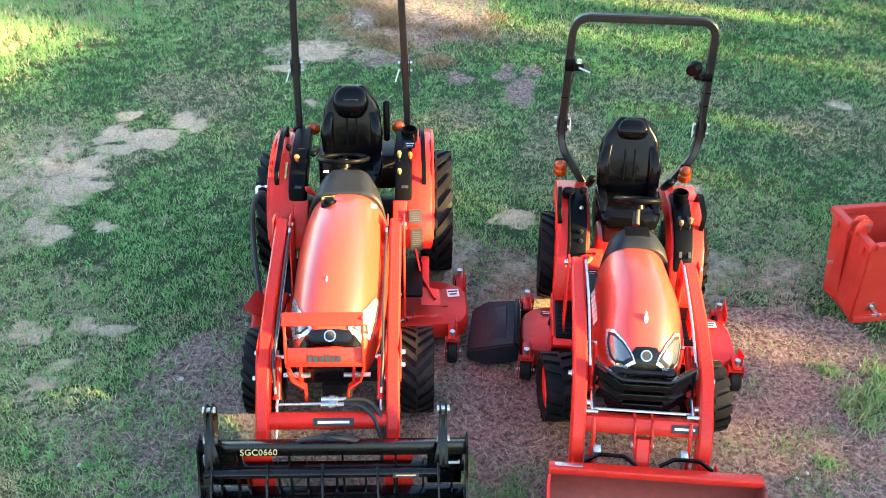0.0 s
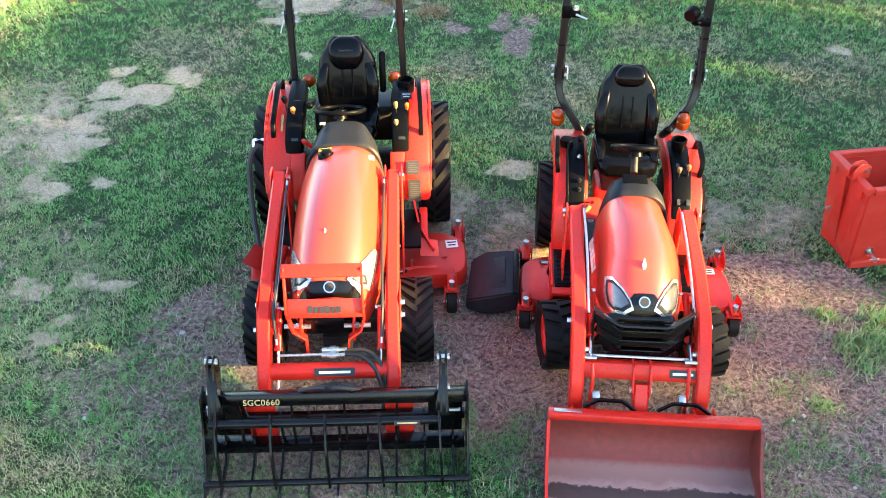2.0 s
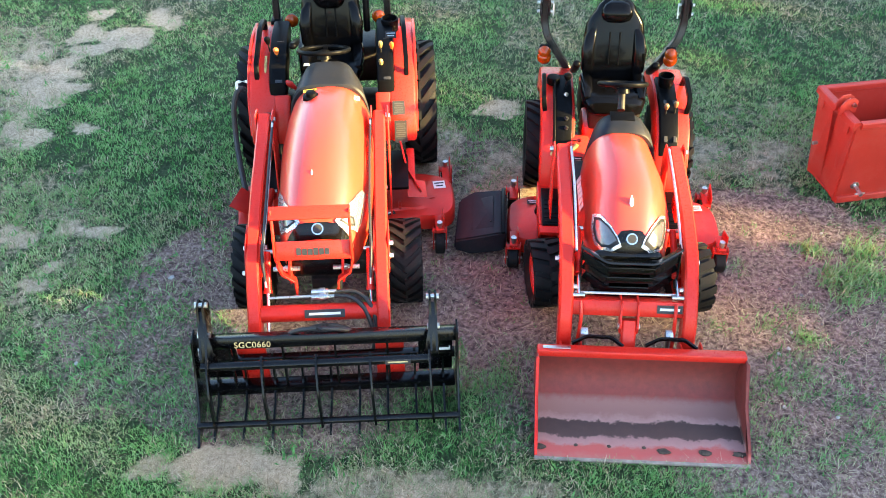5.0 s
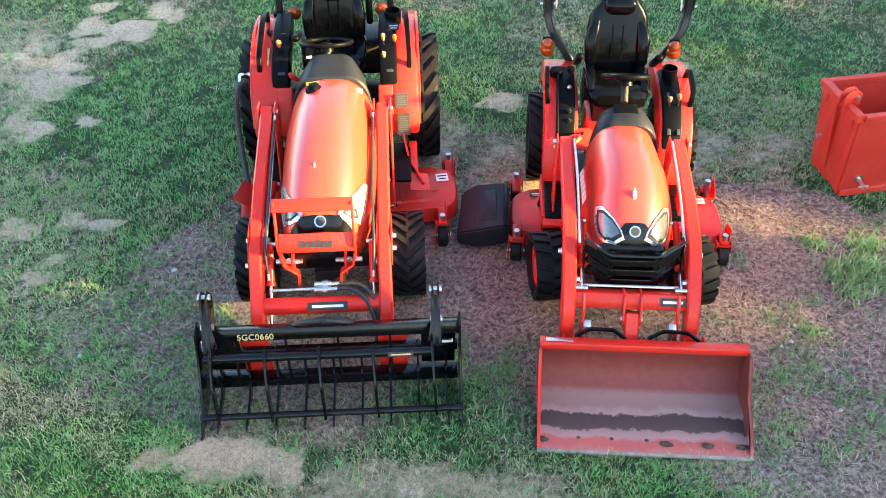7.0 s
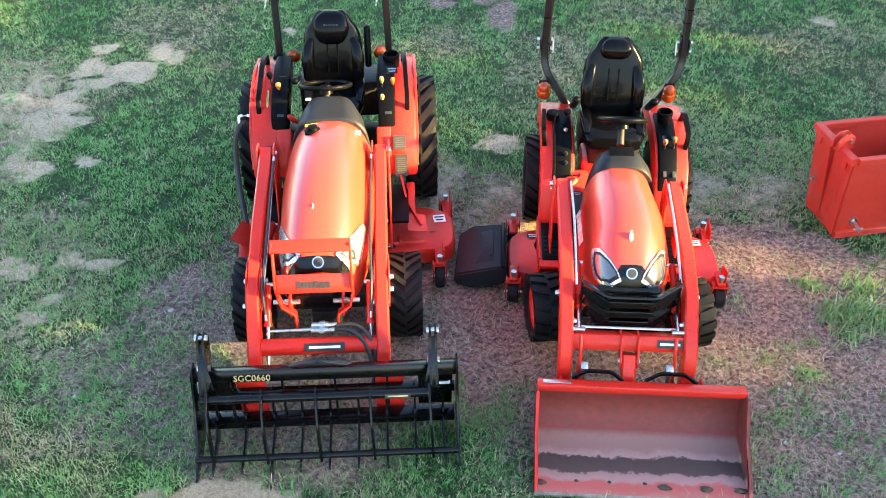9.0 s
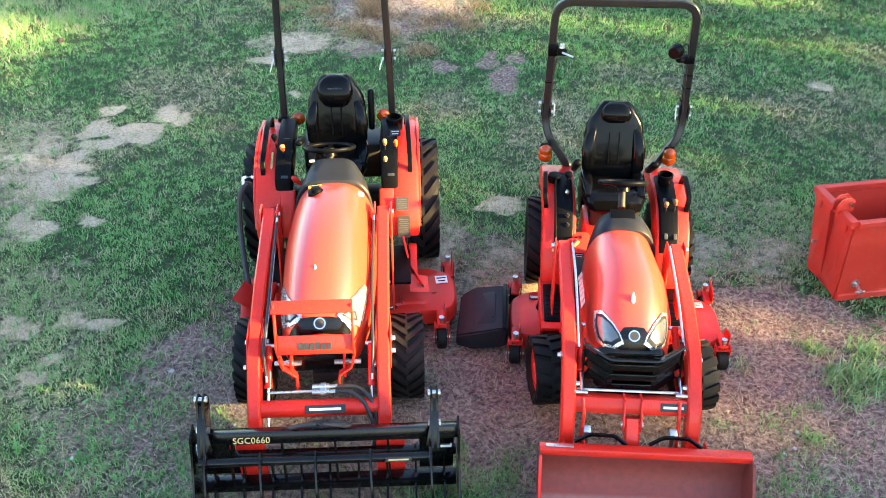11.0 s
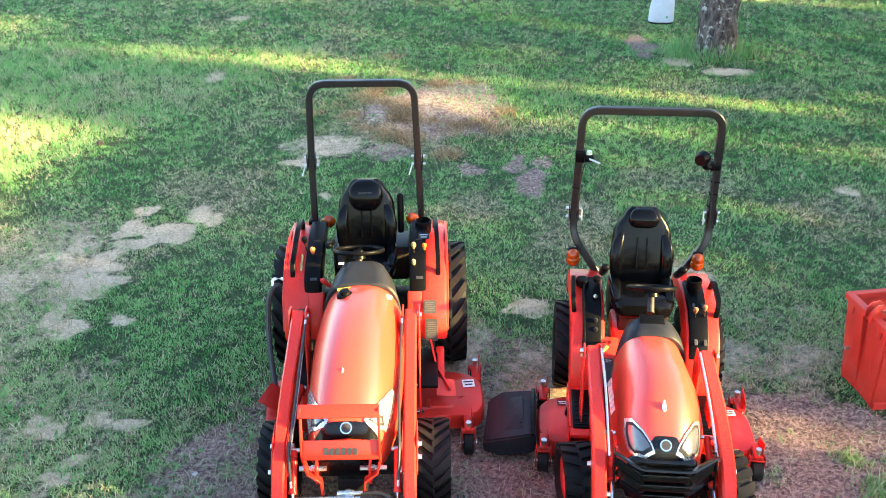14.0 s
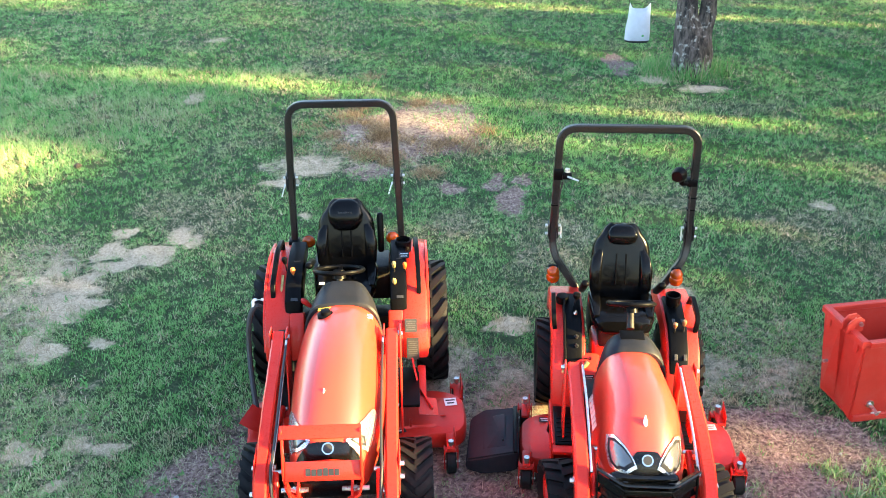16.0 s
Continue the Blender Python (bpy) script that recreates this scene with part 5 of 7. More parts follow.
def small_deck():
    dk = thing("mower_deck", R_AT, "orange mid-mount mower deck with black plastic discharge chute", "mower deck")
    bm = bmesh.new()
    deck_shell(bm, 0.755, -1.06, -0.47, 0.20, 0.075, 3, 0.01)
    shell = part("deck_shell", bm, M_DECK, dk)
    bm = bmesh.new()
    for x in (-0.48, 0.48):
        rod(bm, (x, -0.72, 0.21), (x, -0.72, 0.26), 0.075, 0.06, 24)
        for k in range(8):
            a = k * math.tau / 8
            rod(bm, (x + 0.05 * math.cos(a), -0.72 + 0.05 * math.sin(a), 0.25), (x + 0.05 * math.cos(a), -0.72 + 0.05 * math.sin(a), 0.272), 0.008, 0.008, 6)
    part("spindle_cover", bm, M_PLASTIC, dk)
    bm = bmesh.new()
    loft(bm, [[(-0.75, -0.98, z) for z in (0.07, 0.22)] + [(-0.75, -0.53, z) for z in (0.24, 0.08)],
              [(-0.79, -1.0, 0.06), (-0.79, -1.0, 0.235), (-0.79, -0.51, 0.255), (-0.79, -0.51, 0.08)],
              [(-1.0, -1.03, 0.05), (-1.0, -1.0, 0.18), (-1.0, -0.54, 0.25), (-1.0, -0.54, 0.08)],
              [(-1.12, -0.98, 0.045), (-1.12, -0.96, 0.12), (-1.10, -0.58, 0.20), (-1.10, -0.58, 0.07)]])
    bmesh.ops.bevel(bm, geom=bm.edges[:], offset=0.012, segments=2, affect="EDGES")
    ch = part("discharge_chute", bm, M_GREYPLASTIC, dk, "black plastic discharge chute")
    bm = bmesh.new()
    box(bm, (0.17, 0.32, 0.024), (-0.925, -0.77, 0.219), (7, -16, 0), bevel=0.010)
    part("chute_panel", bm, M_GREYPLASTIC, ch)
    bm = bmesh.new()
    for k in range(5):
        box(bm, (0.014, 0.02, 0.006), (-0.86, -0.87 + 0.07 * k, 0.236), (0, 18, 0), bevel=0.002)
    box(bm, (0.03, 0.52, 0.02), (-0.775, -0.76, 0.25), bevel=0.006)
    part("chute_rib", bm, M_PLASTIC, ch)
    for x, y in ((-0.70, -1.07), (0.74, -1.05), (-0.70, -0.40), (0.72, -0.42)):
        gauge_wheel(dk, x, y)
        bm = bmesh.new()
        s = 1 if y > -0.7 else -1
        box(bm, (0.055, 0.16, 0.02), (x, y - s * 0.06, 0.19), bevel=0.004)
        side_plate(bm, [(y, 0.17), (y - s * 0.14, 0.17), (y - s * 0.13, 0.26), (y, 0.30)], x + 0.028, 0.008)
        part("wheel_bracket", bm, M_DECK, dk)
    sticker(dk, 0.09, 0.06, (0.62, -0.62, 0.214), (0, 0, 5), 2)
    sticker(dk, 0.08, 0.05, (-0.56, -0.60, 0.216), (0, 0, 0), 2, M_INK, M_WHITE)
    return dk


small_deck()

# ---- larger tractor with grapple ----
L_AT = pose(-0.735, 6.40, 0, 0, 0, 5.0)


def large_tractor():
    tr = thing("utility_tractor", L_AT, "orange compact utility tractor with black seat, roll bar and loader arms", "tractor")
    for s in (-1, 1):
        tyre_wheel(tr, s * 0.62, 0.02, 0.485, 0.25, 0.25, 20, s, M_PAINT, name="rear_wheel")
        tyre_wheel(tr, s * 0.50 - 0.03, -1.67, 0.285, 0.22, 0.15, 20, s, M_PAINT, name="front_wheel")
    bm = bmesh.new()
    box(bm, (0.30, 2.0, 0.28), (-0.03, -0.85, 0.52), bevel=0.02)
    box(bm, (0.9, 0.2, 0.22), (0, 0.02, 0.485), bevel=0.04)
    box(bm, (0.72, 0.14, 0.14), (-0.03, -1.67, 0.30), bevel=0.03)
    box(bm, (0.40, 0.55, 0.34), (-0.03, -1.35, 0.66), bevel=0.03)
    box(bm, (0.18, 0.14, 0.18), (-0.03, -1.98, 0.40), bevel=0.02)
    part("chassis", bm, M_DARKSTEEL, tr, "dark greasy chassis and axles")
    # bonnet
    bon = Bonnet([(-0.84, 0.282, 1.148, 0.71, 2.7, -0.014), (-1.02, 0.298, 1.170, 0.69, 2.5, -0.022), (-1.25, 0.306, 1.174, 0.67, 2.4, -0.028), (-1.5, 0.298, 1.150, 0.65, 2.4, -0.030), (-1.68, 0.289, 1.098, 0.63, 2.4, -0.034), (-1.82, 0.272, 1.037, 0.61, 2.5, -0.038), (-1.93, 0.249, 0.973, 0.6, 2.6), (-2.01, 0.226, 0.9, 0.6, 3.0), (-2.06, 0.196, 0.82, 0.6, 2.8)], -0.042)
    hood = bon.skin(M_HOOD, tr, "glossy orange engine hood")
    bm = bmesh.new()
    loft(bm, [[(-0.075 + w * math.cos(a), -1.75 + dy + 0.02 * math.sin(a) * w / 0.012, z) for a in np.linspace(0, math.tau, 11)[:-1]] for z, w, dy in ((1.02, 0.016, 0), (1.04, 0.013, 0.005), (1.065, 0.009, 0.014), (1.085, 0.003, 0.024))])
    part("hood_sight", bm, M_WHITE, hood, "small white hood sight")
    bm = bmesh.new()
    loft(bm, [[(-0.115 + r * math.cos(a), -0.975 + r * math.sin(a), z) for a in np.linspace(0, math.tau, 25)[:-1]] for z, r in ((1.12, 0.056), (1.158, 0.056), (1.162, 0.05), (1.165, 0.036), (1.185, 0.034), (1.19, 0.026))])
    part("fuel_cap", bm, M_PLASTIC, hood, "round black fuel cap")
    sticker(hood, 0.05, 0.05, tuple(bon.out(0.66, 0.4, 0.004)), (0, 18, 0), 2)
    sticker(hood, 0.09, 0.03, tuple(bon.out(-0.4, 0.2, 0.004)), (0, -7, 0), 1, M_YELLOW, M_INK)
    # cowl
    bm = bmesh.new()
    rings = [[(x + cx_, y, z) for x, y, z in hull(w, y0, top, bot, 24, 4.0)] for y0, w, top, bot, cx_ in ((-0.845, 0.272, 1.15, 0.64, -0.014), (-0.835, 0.28, 1.164, 0.64, -0.014), (-0.68, 0.245, 1.19, 0.64, -0.014), (-0.57, 0.205, 1.19, 0.66, -0.02), (-0.52, 0.185, 1.15, 0.68, -0.02))]
    loft(bm, rings)
    part("dashboard_cowl", bm, M_GREYPLASTIC, tr, "charcoal plastic dashboard cowl")
    # grille and lamps
    bon.patch("grille", [(-0.92, 8.0), (-0.9, 7.4), (-0.5, 6.95), (0.5, 6.95), (0.9, 7.4), (0.92, 8.0)], 0.006, M_BLACKPAINT, tr, "black front grille")
    bm = bmesh.new()
    box(bm, (0.40, 0.05, 0.26), (-0.05, -2.045, 0.66), (-4, 0, 0), bevel=0.03, seg=3)
    part("grille_mesh", bm, M_BLACKPAINT, tr)
    for s in (-1, 1):
        out = [(s * u, v) for u, v in ((0.44, 6.85), (0.58, 6.2), (0.74, 5.2), (0.86, 4.2), (0.92, 4.1), (0.94, 5.4), (0.93, 6.5), (0.8, 7.0), (0.6, 7.1))]
        lamp = bon.patch("headlight", out, 0.010, M_REFLECTOR, tr, "bright clear swept headlight")
        bon.patch("lamp_recess", shrink([(s * u, v) for u, v in ((0.52, 6.8), (0.62, 6.4), (0.82, 5.9), (0.89, 6.4), (0.76, 6.9))], 0.9), 0.013, M_GREYPLASTIC, lamp)
        bon.patch("lamp_lens", shrink([(s * u, v) for u, v in ((0.55, 6.75), (0.64, 6.5), (0.80, 6.1), (0.86, 6.4), (0.74, 6.8))], 0.8), 0.016, M_LENS, lamp)
    bm = bmesh.new()
    lathe(bm, [(0.0, -0.006), (0.036, -0.006), (0.036, 0.006), (0.0, 0.006)], pose(*bon.out(0, 7.35, 0.012), 0, 0, -90) @ pose(0, 0, 0, 0, -40, 0), 28)
    badge = part("badge", bm, M_CHROME, tr, "oval chrome badge")
    bm = bmesh.new()
    lathe(bm, [(0.0, -0.002), (0.028, -0.002), (0.028, 0.007), (0.0, 0.007)], pose(*bon.out(0, 7.35, 0.014), 0, 0, -90) @ pose(0, 0, 0, 0, -40, 0), 24)
    part("badge_centre", bm, M_INK, badge)
    # orange front guard
    g = new("front_guard")
    g.parent = tr
    g["label"] = "orange steel front guard"
    g.location = (0, -0.09, 0.075)
    bm = bmesh.new()
    box(bm, (0.47, 0.085, 0.012), (-0.07, -2.02, 0.985), (28, 0, 0), bevel=0.004)
    part("top_bar", bm, M_PAINT, g)
    bm = bmesh.new()
    box(bm, (0.44, 0.012, 0.115), (-0.065, -2.085, 0.755), (-24, 0, 0), bevel=0.004)
    panel = part("name_panel", bm, M_PAINT, g, "orange panel with a dark cut-out name")
    letter_bars("name_mark", 6, 0.20, 0.05, (-0.065, -2.0935, 0.757), (66, 0, 0), M_INK, panel, 0.004)
    for s in (-1, 1):
        bm = bmesh.new()
        x0 = -0.067
        side_plate(bm, [(-1.985, 1.0), (-2.03, 1.0), (-2.075, 0.85), (-2.115, 0.75), (-2.10, 0.69), (-2.05, 0.62), (-2.0, 0.62), (-2.05, 0.75), (-2.02, 0.88)], x0 + s * 0.225, 0.012)
        part("guard_upright", bm, M_PAINT, g)
        bm = bmesh.new()
        sweep(bm, [(x0 + s * 0.222, -2.06, 0.64), (x0 + s * 0.205, -2.05, 0.56), (x0 + s * 0.13, -2.06, 0.50), (x0 + s * 0.125, -2.08, 0.40)], 0.012, 0.06, side=(1, 0, 0))
        part("guard_foot", bm, M_PAINT, g)
        bm = bmesh.new()
        rod(bm, (x0 + s * 0.10, -2.02, 0.56), (x0 + s * 0.26, -2.02, 0.56), 0.015, 0.015, 10)
        box(bm, (0.04, 0.03, 0.03), (x0 + s * 0.17, -2.03, 0.57), bevel=0.005)
        part("guard_bolt", bm, M_STEEL, g)
        bm = bmesh.new()
        side_plate(bm, [(-1.95, 0.62), (-2.06, 0.58), (-2.05, 0.46), (-1.92, 0.42)], x0 + s * 0.16, 0.016)
        part("guard_bracket", bm, M_PAINT, g)
    # fenders
    for s in (-1, 1):
        bm = bmesh.new()
        outline = [(-0.70, 0.60), (-0.69, 0.68), (-0.62, 0.86), (-0.46, 1.02), (-0.20, 1.115), (0.10, 1.13), (0.34, 1.06), (0.48, 0.90), (0.50, 0.78), (0.44, 0.80), (0.32, 0.95), (0.1, 1.03), (-0.15, 1.01), (-0.36, 0.9), (-0.50, 0.72), (-0.54, 0.60)]
        side_plate(bm, outline, s * 0.50 - 0.01, 0.19, 0.02)
        f = part("fender", bm, M_PAINT, tr, "orange rear fender")
        bm = bmesh.new()
        side_plate(bm, [(-0.69, 0.60), (-0.685, 0.69), (-0.62, 0.85), (-0.56, 0.925), (-0.50, 0.90), (-0.57, 0.74), (-0.60, 0.60)], s * 0.36 - 0.01, 0.11, 0.014)
        part("fender_front", bm, M_PAINT, f)
        bm = bmesh.new()
        sweep(bm, round_path([(s * 0.595 - 0.01, -0.66, 0.66), (s * 0.60 - 0.01, -0.58, 0.86), (s * 0.60 - 0.01, -0.36, 1.06), (s * 0.60 - 0.01, -0.05, 1.13), (s * 0.60 - 0.01, 0.25, 1.08)], 0.15, 5), 0.02, 0.03)
        part("fender_lip", bm, M_PAINT, f)
        bm = bmesh.new()
        box(bm, (0.30, 0.46, 0.025), (s * 0.38 - 0.02, -0.92, 0.50), bevel=0.006)
        part("footboard", bm, M_PLASTIC, tr, "black step board")
        bm = bmesh.new()
        side_plate(bm, [(-0.68, 0.52), (-0.74, 0.52), (-0.95, 0.36), (-0.92, 0.32), (-0.70, 0.46)], s * 0.53, 0.06, 0.006)
        plate(bm, [(-0.07, -0.06), (0.07, -0.09), (0.075, 0.03), (-0.06, 0.07)], 0.01, pose(s * 0.56, -0.96, 0.37, 50, 0, s * 14), 0.002)
        sweep(bm, [(s * 0.46, -0.70, 0.60), (s * 0.50, -0.86, 0.47), (s * 0.60, -1.00, 0.36)], 0.014, 0.07, side=(1, 0, 0))
        part("step_bracket", bm, M_PAINT, tr)
        # consoles
        bm = bmesh.new()
        side_plate(bm, [(-0.56, 0.93), (-0.54, 1.01), (-0.42, 1.10), (-0.12, 1.18), (0.10, 1.18), (0.12, 1.08), (-0.1, 1.08), (-0.42, 0.93), (-0.52, 0.88)], s * 0.385 - 0.01, 0.125, 0.022)
        c = part("side_console", bm, M_PLASTIC, tr, "black plastic control console")
        bm = bmesh.new()
        side_plate(bm, [(-0.53, 1.01), (-0.20, 1.155), (-0.19, 1.162), (-0.54, 1.018)], s * 0.385, 0.05, 0.002)
        part("lever_slot", bm, M_INK, c)
        if s > 0:
            for x, y, z in ((0.345, -0.36, 1.20), (0.345, -0.44, 1.10), (0.425, -0.34, 1.18)):
                lever(c, (x, y + 0.04, z - 0.1), (x, y, z), M_TANKNOB if x < 0.4 else M_KNOB, 0.017, 0.065)
            sticker(c, 0.08, 0.07, (0.42, -0.16, 1.172), (14, 0, 0), 2, M_GREYPLASTIC, M_STEEL)
            bm = bmesh.new()
            lathe(bm, [(0.06, -0.06), (0.066, 0.06), (0.056, 0.065), (0.05, -0.04), (0.0, -0.04)], pose(0.415, 0.02, 1.155) @ pose(0, 0, 0, 0, -90, 0), 24)
            part("cup_holder", bm, M_PLASTIC, c, "black cup holder")
        else:
            lever(c, (-0.40, -0.32, 1.06), (-0.40, -0.36, 1.17), M_KNOB, 0.02, 0.06)
            lever(c, (-0.46, -0.22, 1.05), (-0.47, -0.25, 1.2), M_PLASTIC, 0.022, 0.06)
            bm = bmesh.new()
            sweep(bm, round_path([(-0.485, -0.30, 1.10), (-0.49, -0.46, 1.0), (-0.47, -0.60, 0.84), (-0.40, -0.63, 0.78)], 0.05), 0.010, seg=8)
            part("hand_lever", bm, M_BRASS, c)
            lever(tr, (-0.25, -0.50, 0.92), (-0.30, -0.52, 0.985), M_REDKNOB, 0.022, 0.10)
        bm = bmesh.new()
        xx = s * 0.535 - 0.01
        sweep(bm, round_path([(xx, -0.46, 0.98), (xx, -0.44, 1.10), (xx - s * 0.01, -0.10, 1.22), (xx - s * 0.02, 0.08, 1.20), (xx - s * 0.02, 0.08, 1.10)], 0.07), 0.034, 0.034)
        part("grab_handle", bm, M_PLASTIC, tr, "black grab handle")
        if s > 0:
            sticker(tr, 0.09, 0.17, (0.47, -0.715, 0.69), (78, 0, 0), 8, M_INK, M_PRINT)
            sticker(tr, 0.09, 0.10, (0.46, -0.655, 0.85), (66, 0, 0), 5, M_INK, M_PRINT)
        else:
            sticker(tr, 0.07, 0.20, (-0.46, -0.70, 0.76), (74, 0, 0), 4, M_INK, M_PRINT)
            sticker(tr, 0.06, 0.05, (-0.46, -0.725, 0.62), (82, 0, 0), 2)
    bm = bmesh.new()
    box(bm, (0.62, 0.6, 0.05), (-0.03, -0.62, 0.53), bevel=0.01)
    box(bm, (0.36, 0.42, 0.22), (-0.02, -0.12, 0.78), bevel=0.03)
    box(bm, (0.6, 0.3, 0.3), (0, 0.2, 0.82), bevel=0.02)
    box(bm, (0.26, 0.26, 0.30), (-0.04, -0.55, 0.70), bevel=0.03)
    part("seat_pedestal", bm, M_DARKSTEEL, tr)
    base, o, up, nrm, H = seat(tr, 0.02, 0.97, 1.53, 0.225, 0.22, [(0.58, 0.26, 0.04, 0.02), (0.62, 0.40, 0.06, 0.038), (0.70, 0.54, 0.066, 0.046), (0.80, 0.60, 0.066, 0.048), (0.90, 0.54, 0.058, 0.042), (0.96, 0.42, 0.045, 0.034), (1.0, 0.24, 0.025, 0.02)])
    base.location.x = -0.02
    nm = o + up * H * 0.84 - nrm * 0.108
    letter_bars("name_mark", 6, 0.11, 0.028, tuple(nm), (102, 0, 0), M_PRINT, base, 0.003)
    bm = bmesh.new()
    box(bm, (0.05, 0.06, 0.32), (0.26, 0.11, 1.24), (-10, 0, 0), bevel=0.02, seg=3)
    part("armrest", bm, M_PLASTIC, base, "raised black armrest")
    arm_rest(base, -0.27, -0.16, 1.12, 0.28, (-20, 0, 0))
    bm = bmesh.new()
    box(bm, (0.04, 0.035, 0.004), (-0.18, -0.32, 1.035), bevel=0.001)
    part("sticker", bm, M_WHITE, base)
    # roll bar
    bm = bmesh.new()
    sweep(bm, round_path([(-0.452, 0.25, 1.02), (-0.445, 0.29, 1.60), (-0.425, 0.31, 2.225), (0.36, 0.31, 2.225), (0.385, 0.29, 1.60), (0.402, 0.25, 1.02)], 0.13, 8), 0.052, 0.052, side=(0, 1, 0))
    top = part("roll_bar", bm, M_ROPS, tr, "black folding roll bar hoop")
    for x in (-0.446, 0.386):
        bm = bmesh.new()
        for d in (-1, 1):
            side_plate(bm, [(0.255, 1.54), (0.33, 1.54), (0.335, 1.67), (0.262, 1.67)], x + d * 0.032, 0.009)
        h = part("hinge_plate", bm, M_ROPS, top)
        bm = bmesh.new()
        for zz in (1.575, 1.64):
            rod(bm, (x - 0.055, 0.295, zz), (x + 0.055, 0.295, zz), 0.011, 0.011, 10)
        rod(bm, (x - 0.05, 0.28, 1.575), (x - 0.075, 0.25, 1.50), 0.005, 0.005, 8)
        part("hinge_pin", bm, M_STEEL, h, "zinc locking pin")
        bm = bmesh.new()
        box(bm, (0.085, 0.10, 0.12), (x * 1.02, 0.25, 1.07), bevel=0.012)
        part("roll_bar_foot", bm, M_PLASTIC, tr)
    for x, z in ((-0.33, 1.15), (0.33, 1.165)):
        amber_lamp(tr, (x, 0.16, z), 0.052, round_lens=True)
    bm = bmesh.new()
    box(bm, (0.12, 0.05, 0.03), (0.40, 0.18, 1.13), bevel=0.006)
    part("lamp_bracket", bm, M_GREYPLASTIC, tr)
    steering(tr, (-0.05, -0.47, 1.225), 0.175, -20, (-0.04, -0.58, 1.08))
    # loader
    for s in (-1, 1):
        cx = -0.055 + s * 0.385
        bm = bmesh.new()
        for d in (-0.055, 0.055):
            side_plate(bm, [(-1.26, 0.34), (-1.00, 0.34), (-0.98, 0.60), (-0.92, 0.95), (-0.94, 1.05), (-1.04, 1.06), (-1.10, 0.95), (-1.18, 0.6)], cx + d, 0.012)
        box(bm, (0.10, 0.24, 0.18), (cx - s * 0.06, -1.12, 0.42), bevel=0.01)
        part("loader_tower", bm, M_PAINT, tr)
        bm = bmesh.new()
        pts = round_path([(cx, -0.99, 1.01), (cx, -1.55, 0.88), (cx, -1.98, 0.745), (cx, -2.14, 0.66), (cx, -2.42, 0.30), (cx, -2.46, 0.16)], 0.10, 4)
        n = len(pts)
        sweep(bm, pts, 0.078, 0.115, grow=[0.72 + 0.42 * math.sin(math.pi * k / (n - 1)) for k in range(n)])
        arm = part("loader_arm", bm, M_PAINT, tr, "orange boxed loader arm")
        for y, z, sd in ((-0.995, 1.0, 1), (-1.98, 0.70, 1), (-2.05, 0.66, 1), (-1.98, 0.70, -1), (-2.12, 0.62, -1)):
            bm = bmesh.new()
            bolt(bm, (cx + sd * 0.042, y, z), 0.015, sd * 0.03)
            part("pivot_pin", bm, M_STEEL, arm)
        bm = bmesh.new()
        for d in (-1, 1):
            side_plate(bm, [(-1.90, 0.82), (-2.05, 0.79), (-2.18, 0.66), (-2.12, 0.58), (-1.98, 0.64), (-1.86, 0.70)], cx + d * 0.043, 0.008)
        part("knee_plate", bm, M_PAINT, arm)
        cylinder_ram(arm, (cx - s * 0.0, -1.16, 0.52), (cx, -1.90, 0.68), 0.026, 0.62)
        cylinder_ram(arm, (cx - s * 0.075, -2.02, 0.70), (cx - s * 0.075, -2.42, 0.30), 0.022, 0.45)
        for k in range(2):
            cable(arm, [(cx - s * 0.06, -1.05 - k * 0.03, 1.02), (cx - s * 0.065, -1.45, 0.955 - k * 0.03), (cx - s * 0.065, -1.9, 0.83 - k * 0.03), (cx - s * 0.06, -2.10, 0.76 - k * 0.04), (cx - s * 0.07, -2.2, 0.62 - 0.05 * k)], 0.009, M_STEEL if k else M_HOSE, "hydraulic_line")
    bm = bmesh.new()
    rod(bm, (-0.40, -2.30, 0.445), (0.29, -2.30, 0.445), 0.052, 0.052, 24)
    cross = part("cross_tube", bm, M_PAINT, tr, "orange round cross tube")
    sticker(cross, 0.24, 0.05, (-0.02, -2.345, 0.475), (55, 0, 0), 1, M_INK, M_WHITE)
    bm = bmesh.new()
    rod(bm, (-0.36, -2.24, 0.52), (-0.10, -2.24, 0.525), 0.008, 0.008, 8)
    rod(bm, (-0.36, -2.22, 0.50), (-0.12, -2.22, 0.50), 0.008, 0.008, 8)
    part("hydraulic_line", bm, M_STEEL, cross)
    bm = bmesh.new()
    for dz in (0.0, 0.035):
        rod(bm, (-0.10, -2.25 + dz, 0.525 + dz * 0.3), (0.0, -2.25 + dz, 0.528 + dz * 0.3), 0.018, 0.018, 12)
        rod(bm, (-0.05, -2.25 + dz, 0.525 + dz * 0.3), (-0.02, -2.25 + dz, 0.528 + dz * 0.3), 0.024, 0.024, 8)
        rod(bm, (0.0, -2.25 + dz, 0.525 + dz * 0.3), (0.05, -2.25 + dz, 0.528 + dz * 0.3), 0.012, 0.012, 8)
    part("hose_coupler", bm, M_STEEL, cross, "bright steel quick couplers")
    cable(cross, [(0.04, -2.25, 0.53), (0.14, -2.27, 0.53), (0.22, -2.33, 0.48), (0.27, -2.42, 0.34), (0.25, -2.5, 0.25)], 0.014)
    cable(cross, [(0.04, -2.22, 0.53), (0.16, -2.23, 0.54), (0.25, -2.30, 0.50), (0.29, -2.40, 0.36), (0.28, -2.48, 0.25)], 0.014)
    cable(cross, [(-0.22, -2.46, 0.40), (-0.08, -2.42, 0.44), (0.06, -2.42, 0.44), (0.2, -2.45, 0.39)], 0.014)
